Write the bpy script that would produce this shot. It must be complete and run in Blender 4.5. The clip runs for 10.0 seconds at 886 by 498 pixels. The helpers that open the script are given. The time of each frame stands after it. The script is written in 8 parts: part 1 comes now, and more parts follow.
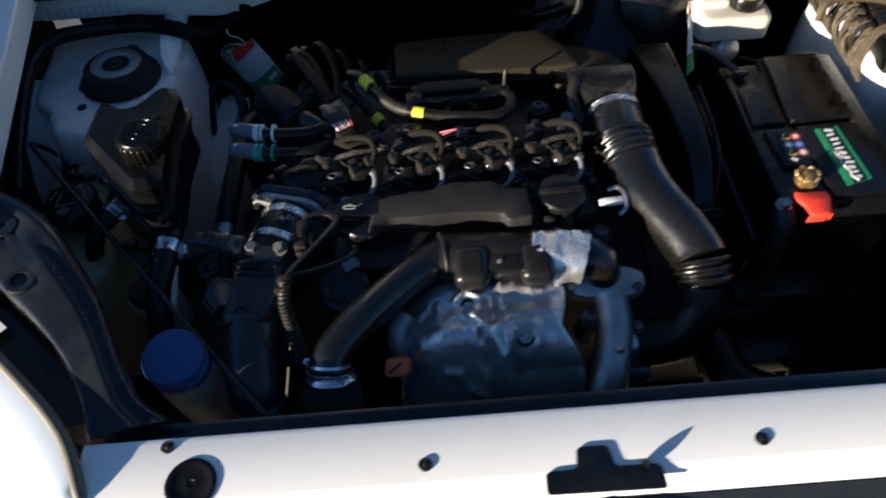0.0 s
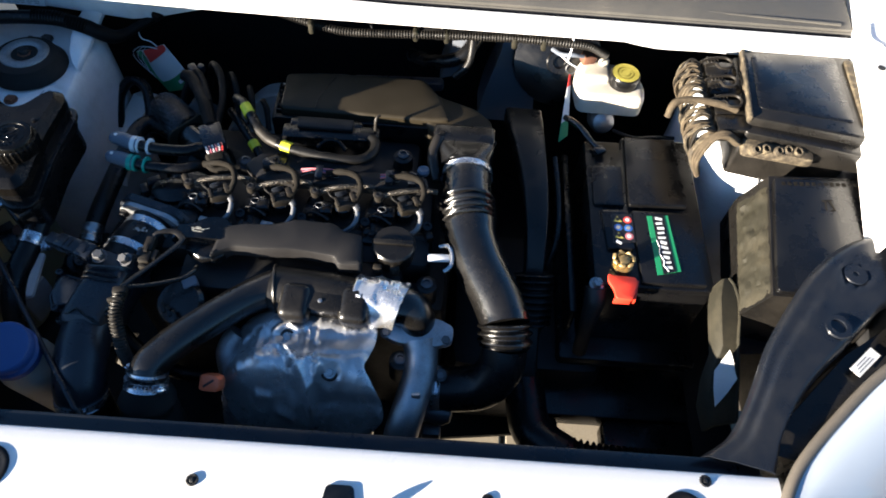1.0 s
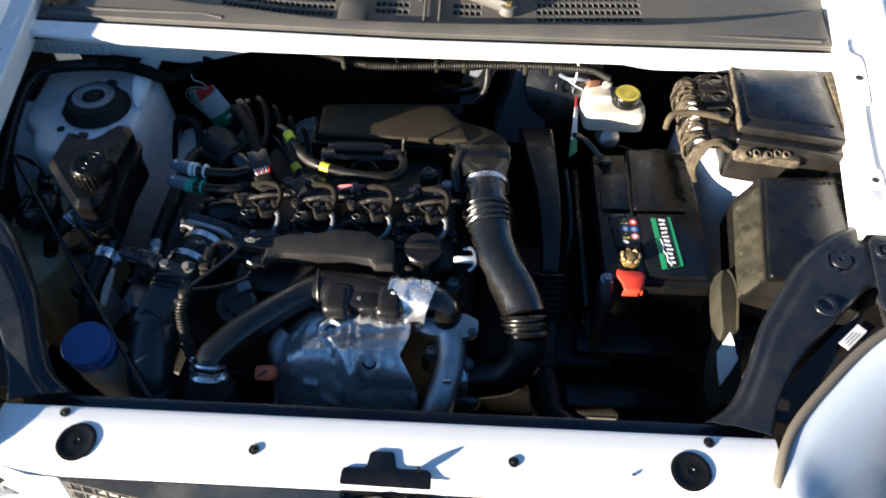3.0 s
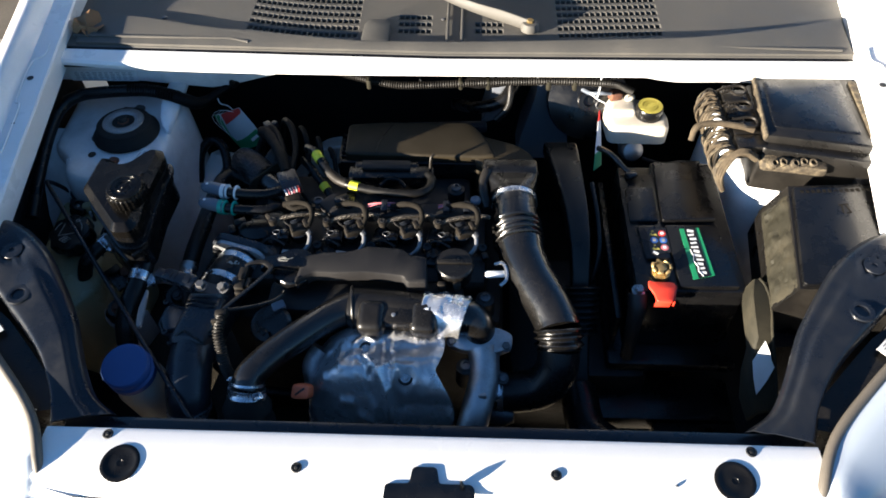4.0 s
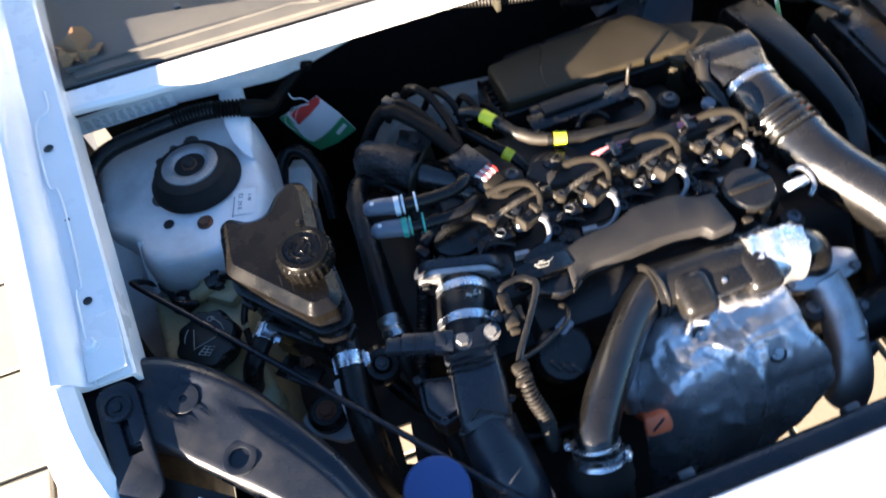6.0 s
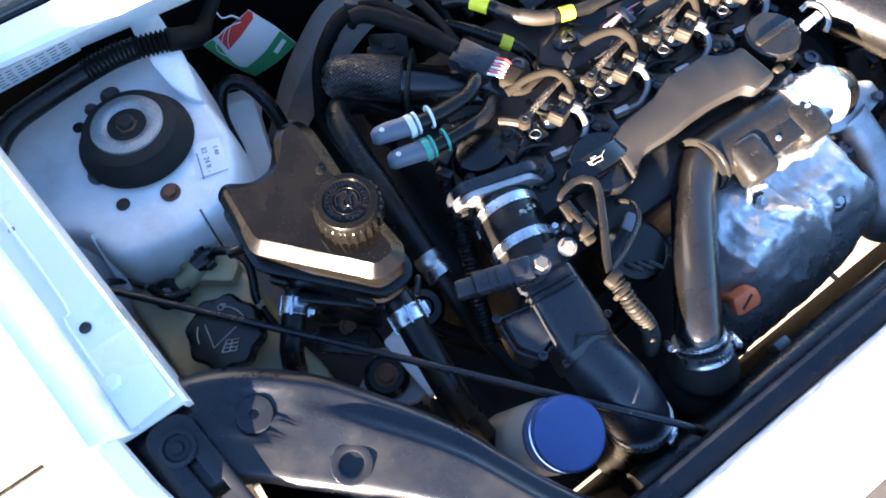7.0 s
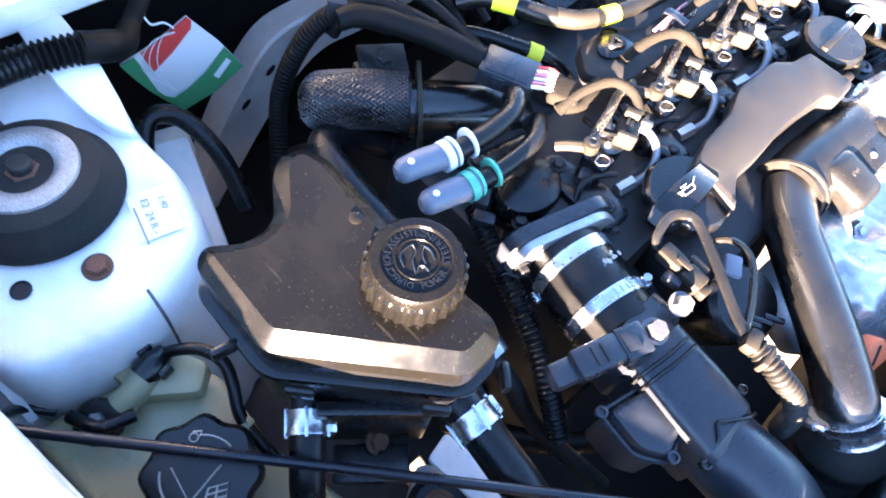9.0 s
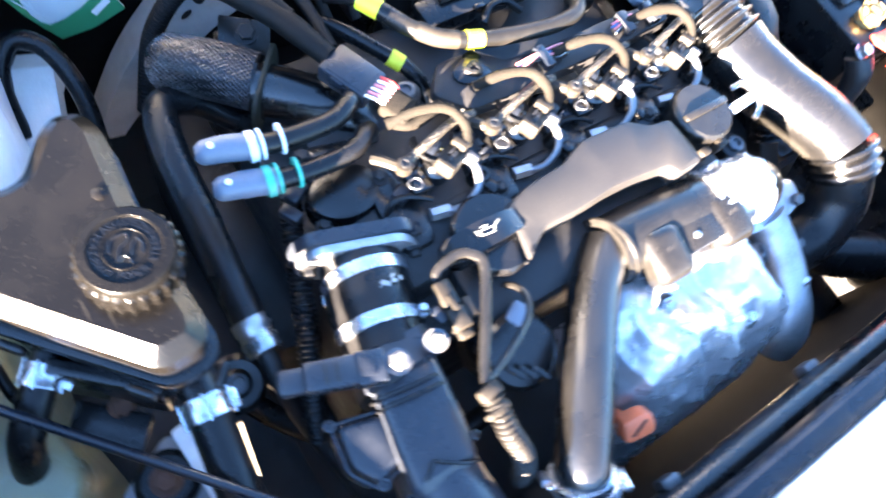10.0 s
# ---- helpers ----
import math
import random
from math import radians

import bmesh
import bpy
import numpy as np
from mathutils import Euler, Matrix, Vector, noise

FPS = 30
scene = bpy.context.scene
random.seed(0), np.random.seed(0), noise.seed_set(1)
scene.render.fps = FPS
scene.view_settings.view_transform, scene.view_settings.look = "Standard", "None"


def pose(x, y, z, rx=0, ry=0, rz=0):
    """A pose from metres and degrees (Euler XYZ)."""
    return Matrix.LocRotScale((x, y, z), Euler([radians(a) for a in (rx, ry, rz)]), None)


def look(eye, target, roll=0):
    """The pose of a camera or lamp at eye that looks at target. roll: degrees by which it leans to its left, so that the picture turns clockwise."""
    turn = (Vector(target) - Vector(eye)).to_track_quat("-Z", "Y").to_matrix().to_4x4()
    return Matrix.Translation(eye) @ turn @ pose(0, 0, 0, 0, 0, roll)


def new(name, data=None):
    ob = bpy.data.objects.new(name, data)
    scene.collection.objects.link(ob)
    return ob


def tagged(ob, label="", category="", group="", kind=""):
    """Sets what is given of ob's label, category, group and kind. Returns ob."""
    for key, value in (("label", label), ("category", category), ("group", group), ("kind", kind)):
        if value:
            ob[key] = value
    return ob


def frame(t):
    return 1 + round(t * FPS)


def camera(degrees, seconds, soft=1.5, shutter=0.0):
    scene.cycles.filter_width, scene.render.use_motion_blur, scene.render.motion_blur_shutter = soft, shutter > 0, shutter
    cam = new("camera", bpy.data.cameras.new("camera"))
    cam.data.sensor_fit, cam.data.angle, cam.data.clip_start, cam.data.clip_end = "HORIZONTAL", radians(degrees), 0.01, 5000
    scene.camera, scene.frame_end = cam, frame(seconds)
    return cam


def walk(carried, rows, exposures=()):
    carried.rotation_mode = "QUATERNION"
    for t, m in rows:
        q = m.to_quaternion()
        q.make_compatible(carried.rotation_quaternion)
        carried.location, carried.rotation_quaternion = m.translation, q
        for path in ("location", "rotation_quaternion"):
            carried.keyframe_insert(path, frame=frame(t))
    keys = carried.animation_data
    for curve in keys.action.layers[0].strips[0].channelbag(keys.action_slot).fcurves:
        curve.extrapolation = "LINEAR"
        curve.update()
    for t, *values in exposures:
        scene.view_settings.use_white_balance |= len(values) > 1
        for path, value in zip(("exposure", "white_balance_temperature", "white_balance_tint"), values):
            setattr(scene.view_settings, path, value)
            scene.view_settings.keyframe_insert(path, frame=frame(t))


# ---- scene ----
cam = camera(63.9, 10.0, soft=1.7, shutter=0.35)
PATH = [
    (0, (-0.139, -0.304, 1.636), (-0.134, 0.887, 0.029), -4.2),
    (0.5, (-0.01, -0.284, 1.743), (0.022, 0.845, 0.093), 1.5),
    (1, (0.098, -0.275, 1.775), (0.117, 0.851, 0.123), 4.9),
    (1.2, (0.11, -0.278, 1.775), (0.059, 0.816, 0.102), 0.1),
    (1.5, (0.083, -0.298, 1.778), (0.005, 0.751, 0.077), -1.6),
    (2, (0.093, -0.334, 1.811), (0.068, 0.719, 0.11), -0.6),
    (2.5, (0.109, -0.371, 1.831), (0.135, 0.789, 0.202), 5.6),
    (3, (0.1, -0.404, 1.841), (0.046, 0.817, 0.258), 0.3),
    (3.2, (0.075, -0.408, 1.849), (0.008, 0.836, 0.285), -1.2),
    (4.3, (0.048, -0.414, 1.839), (-0.029, 0.846, 0.287), -1.8),
    (4.5, (-0.009, -0.384, 1.825), (-0.069, 0.87, 0.269), -1.9),
    (5, (-0.232, -0.277, 1.782), (-0.2, 0.956, 0.207), -5.3),
    (5.5, (-0.366, -0.168, 1.716), (-0.238, 1.054, 0.137), -9.1),
    (5.8, (-0.412, -0.104, 1.678), (-0.265, 1.037, 0.042), -10.7),
    (6, (-0.455, -0.082, 1.654), (-0.256, 0.982, -0.028), -10.8),
    (6.2, (-0.503, -0.049, 1.638), (-0.249, 0.899, -0.104), -11.6),
    (7.3, (-0.632, 0.164, 1.554), (-0.119, 0.749, -0.288), 2.4),
    (7.5, (-0.631, 0.196, 1.534), (-0.066, 0.789, -0.291), 2.5),
    (8, (-0.66, 0.239, 1.488), (0.074, 0.838, -0.274), 6.5),
    (8.5, (-0.676, 0.261, 1.443), (0.096, 0.832, -0.312), 9.6),
    (9, (-0.687, 0.285, 1.374), (0.143, 0.792, -0.374), 15.9),
    (9.5, (-0.657, 0.276, 1.354), (0.207, 0.727, -0.392), 20.2),
    (10, (-0.533, 0.201, 1.43), (0.239, 0.637, -0.363), 30.1),
]
walk(cam, [(t, look(eye, target, roll)) for t, eye, target, roll in PATH],
     exposures=[(0.0, 1.5, 6200, 8.5), (0.5, 2.05, 6150, 8.5), (1.0, 2.4, 6150, 8.5), (1.5, 2.62, 6150, 8), (2.0, 2.38, 6150, 8), (2.5, 2.2, 6150, 8), (3.0, 2.2, 6150, 8), (5.0, 2.72, 6250, 9), (5.5, 3.2, 6450, 11), (6.0, 3.6, 6650, 13), (7.3, 4.65, 6950, 18), (8.5, 5.45, 7100, 22.5), (9.5, 5.6, 6950, 20), (10.0, 5.78, 6650, 16)])

# ---- light: low warm sun over the left front wing, clear sky ----
SUN_ELEV = radians(9.5)
SUN_DIR = Vector((-0.85 * math.cos(SUN_ELEV), -0.53 * math.cos(SUN_ELEV), math.sin(SUN_ELEV)))
world = bpy.data.worlds.new("clear_sky")
scene.world = world
world.use_nodes = True
wn = world.node_tree.nodes
sky = wn.new("ShaderNodeTexSky")
sky.sky_type = "NISHITA"
sky.sun_disc = False
sky.sun_elevation = SUN_ELEV
sky.sun_rotation = math.atan2(SUN_DIR.x, SUN_DIR.y)
sky.altitude = 100
sky.dust_density = 0.25
sky.ozone_density = 4.0
world.node_tree.links.new(sky.outputs[0], wn["Background"].inputs[0])
wn["Background"].inputs[1].default_value = 0.052
sun_data = bpy.data.lights.new("sun", "SUN")
sun_data.energy = 6.0
sun_data.angle = radians(0.53)
sun_data.color = (1.0, 0.85, 0.67)
sun = new("sun", sun_data)
sun.matrix_world = look(SUN_DIR * 10, (0, 0, 0))

# ---- materials ----
def material(name, color, rough=0.5, metal=0.0, var=0.25, scale=60.0, bump=0.15, fine=900.0, second=None, amount=0.35, coat=0.0,
             alpha=1.0, trans=0.0, spec=0.5, island=0.0, stretch=(1, 1, 1), sub=0.0, specks=0.0, scratches=0.0):
    """Two scales of grain and stains on a principled surface; second: the colour of dust, wear or stains."""
    m = bpy.data.materials.new(name)
    m.use_nodes = True
    nt = m.node_tree
    n, l = nt.nodes, nt.links
    b = n["Principled BSDF"]
    tc = n.new("ShaderNodeTexCoord")
    mp = n.new("ShaderNodeMapping")
    mp.inputs["Scale"].default_value = stretch
    l.new(tc.outputs["Object"], mp.inputs[0])
    big = n.new("ShaderNodeTexNoise")
    big.inputs["Scale"].default_value = scale * 0.35
    big.inputs["Detail"].default_value = 6
    big.inputs["Roughness"].default_value = 0.65
    small = n.new("ShaderNodeTexNoise")
    small.inputs["Scale"].default_value = fine
    small.inputs["Detail"].default_value = 3
    for node in (big, small):
        l.new(mp.outputs[0], node.inputs["Vector"])
    ramp = n.new("ShaderNodeMapRange")
    ramp.inputs["From Min"].default_value = 0.45
    ramp.inputs["From Max"].default_value = 0.75
    ramp.inputs["To Max"].default_value = amount
    l.new(big.outputs["Fac"], ramp.inputs["Value"])
    mix = n.new("ShaderNodeMix")
    mix.data_type = "RGBA"
    c2 = second or tuple(min(1, c * (1 + 1.5 * var) + 0.01) for c in color)
    mix.inputs[6].default_value = (*color, 1)
    mix.inputs[7].default_value = (*c2, 1)
    l.new(ramp.outputs[0], mix.inputs[0])
    colour = mix.outputs[2]
    # pale dust specks and fine straight scratches
    for share, sc, st, lo in ((specks, 620.0, (1, 1, 1), 0.66), (scratches, 260.0, (1, 0.06, 0.3), 0.70), (scratches, 300.0, (0.08, 1, 0.3), 0.72)):
        if not share:
            continue
        mp2 = n.new("ShaderNodeMapping")
        mp2.inputs["Scale"].default_value = st
        mp2.inputs["Rotation"].default_value = (0, 0, 0.6)
        l.new(tc.outputs["Object"], mp2.inputs[0])
        sp = n.new("ShaderNodeTexNoise")
        sp.inputs["Scale"].default_value = sc
        sp.inputs["Detail"].default_value = 1.5
        l.new(mp2.outputs[0], sp.inputs["Vector"])
        cut = n.new("ShaderNodeMapRange")
        cut.inputs["From Min"].default_value, cut.inputs["From Max"].default_value = lo, lo + 0.08
        cut.inputs["To Max"].default_value = share
        l.new(sp.outputs["Fac"], cut.inputs["Value"])
        over = n.new("ShaderNodeMix")
        over.data_type = "RGBA"
        over.inputs[7].default_value = (0.30, 0.27, 0.22, 1)
        l.new(cut.outputs[0], over.inputs[0])
        l.new(colour, over.inputs[6])
        colour = over.outputs[2]
    hsv = n.new("ShaderNodeHueSaturation")
    l.new(colour, hsv.inputs["Color"])
    val = n.new("ShaderNodeMapRange")
    val.inputs["From Min"].default_value, val.inputs["From Max"].default_value = 0.3, 0.7
    val.inputs["To Min"].default_value, val.inputs["To Max"].default_value = 1 - var, 1 + var
    l.new(small.outputs["Fac"], val.inputs["Value"])
    if island:
        info = n.new("ShaderNodeObjectInfo")
        mul = n.new("ShaderNodeMath")
        mul.operation = "MULTIPLY_ADD"
        mul.inputs[1].default_value = island
        l.new(info.outputs["Random"], mul.inputs[0])
        l.new(val.outputs[0], mul.inputs[2])
        l.new(mul.outputs[0], hsv.inputs["Value"])
    else:
        l.new(val.outputs[0], hsv.inputs["Value"])
    l.new(hsv.outputs[0], b.inputs["Base Color"])
    rr = n.new("ShaderNodeMapRange")
    rr.inputs["From Min"].default_value, rr.inputs["From Max"].default_value = 0.35, 0.7
    rr.inputs["To Min"].default_value, rr.inputs["To Max"].default_value = max(0.02, rough - 0.1), min(1, rough + 0.16)
    l.new(big.outputs["Fac"], rr.inputs["Value"])
    l.new(rr.outputs[0], b.inputs["Roughness"])
    b.inputs["Metallic"].default_value = metal
    b.inputs["Coat Weight"].default_value = coat
    b.inputs["Coat Roughness"].default_value = 0.12
    b.inputs["Specular IOR Level"].default_value = spec
    b.inputs["Transmission Weight"].default_value = trans
    b.inputs["Subsurface Weight"].default_value = sub
    b.inputs["Subsurface Radius"].default_value = (0.01, 0.008, 0.005)
    b.inputs["Alpha"].default_value = alpha
    if bump:
        bp = n.new("ShaderNodeBump")
        bp.inputs["Strength"].default_value = bump
        bp.inputs["Distance"].default_value = 0.0012
        add = n.new("ShaderNodeMath")
        add.operation = "ADD"
        l.new(big.outputs["Fac"], add.inputs[0])
        l.new(small.outputs["Fac"], add.inputs[1])
        l.new(add.outputs[0], bp.inputs["Height"])
        l.new(bp.outputs[0], b.inputs["Normal"])
    return m


WHITE = material("white_paint", (0.80, 0.80, 0.80), 0.32, var=0.03, scale=20, bump=0.02, second=(0.66, 0.64, 0.60), amount=0.35, coat=0.5)
BAYWHITE = material("bay_white_paint", (0.79, 0.80, 0.82), 0.40, var=0.05, scale=28, bump=0.05, second=(0.48, 0.47, 0.45), amount=0.75, coat=0.25, specks=0.30, scratches=0.05)
BAYMID = material("dusty_inner_paint", (0.30, 0.31, 0.33), 0.5, var=0.08, scale=30, second=(0.24, 0.22, 0.19), amount=0.5)
BRIGHTFOIL = material("bright_heat_foil", (0.85, 0.85, 0.85), 0.24, metal=0.9, var=0.1, scale=60, bump=0.4)
# white paint, base raised to make up for bounce light missing down there
ARMGREY = material("brightened_bay_paint", (0.78, 0.75, 0.72), 0.5, var=0.08, scale=40, second=(0.42, 0.38, 0.33), amount=0.5)
# bay paint darkened and blued to stand for shade at the bulkhead
BAYSHADE = material("shaded_bay_paint", (0.13, 0.145, 0.175), 0.5, var=0.08, scale=40, second=(0.25, 0.22, 0.18), amount=0.5)
NAVY = material("dark_painted_steel", (0.0075, 0.0095, 0.0145), 0.30, var=0.12, scale=40, second=(0.026, 0.025, 0.024), amount=0.35, coat=0.12, spec=0.35, specks=0.04)
BLACK = material("black_plastic", (0.0036, 0.0036, 0.004), 0.28, var=0.2, scale=50, second=(0.010, 0.0095, 0.009), amount=0.35, coat=0.15, spec=0.4)
BLACKB = material("smooth_black_plastic", (0.0042, 0.0040, 0.0039), 0.24, var=0.15, scale=40, second=(0.012, 0.0105, 0.009), amount=0.4, coat=0.4, specks=0.05)
RESBLACK = material("scuffed_gloss_plastic", (0.0036, 0.0032, 0.0028), 0.22, var=0.15, scale=35, fine=1500, second=(0.0072, 0.0062, 0.0051), amount=0.6, coat=0.0, bump=0.10, spec=0.22, specks=0.03, scratches=0.03)
CAPBLACK = material("moulded_cap_plastic", (0.0030, 0.0027, 0.0024), 0.26, var=0.2, scale=50, second=(0.0060, 0.0052, 0.0042), amount=0.4, spec=0.2, specks=0.03)
DUSTY = material("dusty_black_plastic", (0.007, 0.0065, 0.006), 0.32, coat=0.1, var=0.2, scale=45, second=(0.030, 0.025, 0.019), amount=0.3, spec=0.35, specks=0.07)
COVER = material("matt_black_cover", (0.0150, 0.0142, 0.0145), 0.5, var=0.15, scale=30, second=(0.022, 0.020, 0.0185), amount=0.35, spec=0.3, specks=0.04)
TAPE = material("matt_cloth_tape", (0.0036, 0.0036, 0.0038), 0.5, var=0.3, scale=90, second=(0.008, 0.0076, 0.0072), amount=0.5, bump=0.5, spec=0.12)
OLDRUBBER = material("dull_old_rubber", (0.015, 0.0148, 0.0145), 0.7, var=0.25, scale=50, second=(0.036, 0.033, 0.029), amount=0.6, spec=0.2, specks=0.08)
GALV = material("galvanised_washer", (0.30, 0.31, 0.32), 0.48, metal=0.75, var=0.35, scale=170, second=(0.44, 0.45, 0.46), amount=0.8, bump=0.4)
RUBBER = material("black_rubber", (0.0055, 0.0055, 0.006), 0.29, var=0.25, scale=60, second=(0.014, 0.013, 0.012), amount=0.35, spec=0.28)
# oily metal; its dark also stands for shade on inner wings and bolt recesses
DARK = material("oily_metal_and_shade", (0.0065, 0.0066, 0.0074), 0.5, metal=0.1, var=0.3, scale=60, second=(0.020, 0.0185, 0.0175), amount=0.5, bump=0.4)
SCUTTLE = material("weathered_grey_plastic", (0.070, 0.067, 0.061), 0.6, var=0.14, scale=25, second=(0.115, 0.104, 0.088), amount=0.6, bump=0.3)
GRILLE = material("dusty_grille_plastic", (0.105, 0.092, 0.076), 0.5, var=0.15, scale=60, second=(0.065, 0.058, 0.05), amount=0.5)
ALU = material("cast_aluminium", (0.46, 0.47, 0.49), 0.40, metal=0.92, var=0.18, scale=60, second=(0.20, 0.18, 0.16), amount=0.6, bump=0.4)
FOIL = material("aluminium_heat_foil", (0.60, 0.61, 0.63), 0.28, metal=0.70, var=0.12, scale=40, second=(0.34, 0.34, 0.34), amount=0.6, bump=0.3)
STEEL = material("bright_steel", (0.45, 0.46, 0.47), 0.28, metal=0.95, var=0.15, scale=80, second=(0.25, 0.23, 0.20), amount=0.5)
CLIPSTEEL = material("zinc_clip_steel", (0.58, 0.61, 0.66), 0.24, metal=0.95, var=0.12, scale=120, second=(0.5, 0.5, 0.52), amount=0.4)
ZINC = material("dull_zinc", (0.12, 0.125, 0.135), 0.5, metal=0.8, var=0.25, scale=140, second=(0.09, 0.07, 0.05), amount=0.5)
RUST = material("rusty_bolt_head", (0.13, 0.055, 0.035), 0.8, metal=0.2, var=0.35, scale=150, second=(0.22, 0.10, 0.05), amount=0.6, bump=0.5)
BEIGEHARN = material("dusty_cloth_harness", (0.0085, 0.0070, 0.0052), 0.85, var=0.45, scale=110, second=(0.0135, 0.0108, 0.0076), amount=0.7, bump=0.8, spec=0.15)
BEIGEPL = material("dirty_beige_connector", (0.0125, 0.0100, 0.0070), 0.55, var=0.4, scale=120, second=(0.0060, 0.0046, 0.0032), amount=0.9, spec=0.3)
TANK = material("translucent_tank_plastic", (0.33, 0.295, 0.175), 0.36, var=0.06, scale=14, second=(0.20, 0.19, 0.12), amount=0.7, sub=0.15)
RESWHITE = material("milky_reservoir_plastic", (0.57, 0.53, 0.46), 0.4, var=0.05, scale=30, second=(0.42, 0.36, 0.28), amount=0.5, sub=0.2)
BLUECAP = material("blue_cap_plastic", (0.016, 0.052, 0.175), 0.5, var=0.06, scale=40, second=(0.035, 0.09, 0.27), amount=0.3)
ORANGE = material("orange_plastic", (0.80, 0.15, 0.055), 0.5, var=0.08, scale=60, second=(0.50, 0.11, 0.05), amount=0.4)
REDP = material("red_plastic", (0.75, 0.045, 0.02), 0.4, var=0.05, scale=50, second=(0.50, 0.05, 0.03), amount=0.3)
YELLOW = material("yellow_tape", (0.72, 0.66, 0.03), 0.5, var=0.08, scale=90, second=(0.40, 0.34, 0.05), amount=0.3)
YELCAP = material("yellow_print", (0.46, 0.40, 0.08), 0.5, var=0.15, scale=90)
GREENP = material("green_card", (0.02, 0.27, 0.11), 0.45, var=0.05, scale=30)
TEAL = material("teal_plastic_clip", (0.02, 0.34, 0.25), 0.4, var=0.05, scale=50)
REDCARD = material("red_card", (0.66, 0.05, 0.04), 0.45, var=0.05, scale=30)
PAPER = material("white_card", (0.74, 0.75, 0.76), 0.5, var=0.03, scale=30, bump=0.03)
STICKER = material("white_sticker", (0.70, 0.72, 0.74), 0.45, var=0.04, scale=60, second=(0.5, 0.52, 0.55), amount=0.4)
INK = material("printed_ink", (0.20, 0.22, 0.26), 0.6, var=0.1, scale=200, bump=0)
PALE = material("pale_print", (0.30, 0.30, 0.28), 0.55, var=0.1, scale=200, bump=0)
BLUEPRINT = material("blue_print", (0.03, 0.13, 0.45), 0.45, var=0.1, scale=200, bump=0)
BRASS = material("dirty_brass", (0.40, 0.28, 0.12), 0.42, metal=0.8, var=0.25, scale=140, second=(0.12, 0.08, 0.05), amount=0.5)
BLUEBLK = material("blue_black_plastic", (0.013, 0.0155, 0.021), 0.33, var=0.1, scale=40, second=(0.05, 0.05, 0.05), amount=0.3)
BLUEGREY = material("blue_grey_plastic", (0.12, 0.14, 0.18), 0.42, var=0.08, scale=40, second=(0.2, 0.2, 0.2), amount=0.3)
PINKW = material("pink_wire", (0.55, 0.16, 0.18), 0.45, var=0.1)
BLUEW = material("blue_wire", (0.10, 0.20, 0.42), 0.45, var=0.1)
WHITEW = material("white_wire", (0.62, 0.58, 0.55), 0.45, var=0.1)
LEAF = material("dry_brown_leaf", (0.22, 0.11, 0.045), 0.7, var=0.25, scale=60, second=(0.32, 0.18, 0.08), amount=0.6, bump=0.5)
LABELBLACK = material("glossy_black_label", (0.012, 0.012, 0.013), 0.3, var=0.05, bump=0.02)
PAVE = material("concrete_paving", (0.29, 0.25, 0.19), 0.8, var=0.12, scale=6, fine=300, second=(0.21, 0.185, 0.145), amount=0.6, bump=0.5, island=0.15)
JOINT = material("sandy_joint", (0.135, 0.112, 0.082), 0.9, var=0.3, scale=8, fine=200, second=(0.085, 0.070, 0.050), amount=0.7, bump=0.8)
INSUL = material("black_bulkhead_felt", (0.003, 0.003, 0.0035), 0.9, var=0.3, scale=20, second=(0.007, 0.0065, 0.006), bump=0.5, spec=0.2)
GREYTUBE = material("grey_convoluted_sleeve", (0.008, 0.0070, 0.006), 0.5, var=0.2, scale=90, second=(0.018, 0.015, 0.011), amount=0.6, spec=0.3)
# black plastic with the low sun's warm cast put into its colour
AIRBOX = material("sunlit_tone_box_plastic", (0.021, 0.0165, 0.0095), 0.5, var=0.15, scale=30, second=(0.032, 0.025, 0.015), amount=0.5, spec=0.25, specks=0.04)
PIPEZINC = material("plated_fuel_pipe", (0.20, 0.21, 0.23), 0.42, metal=0.6, var=0.15, scale=140, second=(0.15, 0.14, 0.13), amount=0.4)
FUELHOSE = material("dusty_fuel_hose", (0.0042, 0.0039, 0.0035), 0.42, var=0.2, scale=60, second=(0.0085, 0.0072, 0.0055), amount=0.7, spec=0.3)
FINS = material("dusty_radiator_fins", (0.0115, 0.0100, 0.0085), 0.9, var=0.45, scale=120, second=(0.019, 0.016, 0.013), amount=0.7, bump=0.9, stretch=(0.3, 1, 3), spec=0.05)
DUSTWIRE = material("dust_caked_wire", (0.060, 0.047, 0.032), 0.78, var=0.4, scale=200, second=(0.120, 0.094, 0.062), amount=0.7, bump=0.6, spec=0.15)
MUD = material("mud_caked_plastic", (0.050, 0.041, 0.030), 0.65, var=0.4, scale=260, second=(0.21, 0.17, 0.11), amount=0.9, bump=0.8, spec=0.2)
OLIVE = material("dusty_bracket_steel", (0.021, 0.0195, 0.0135), 0.65, var=0.3, scale=50, second=(0.055, 0.047, 0.030), amount=0.6, spec=0.2, bump=0.4)


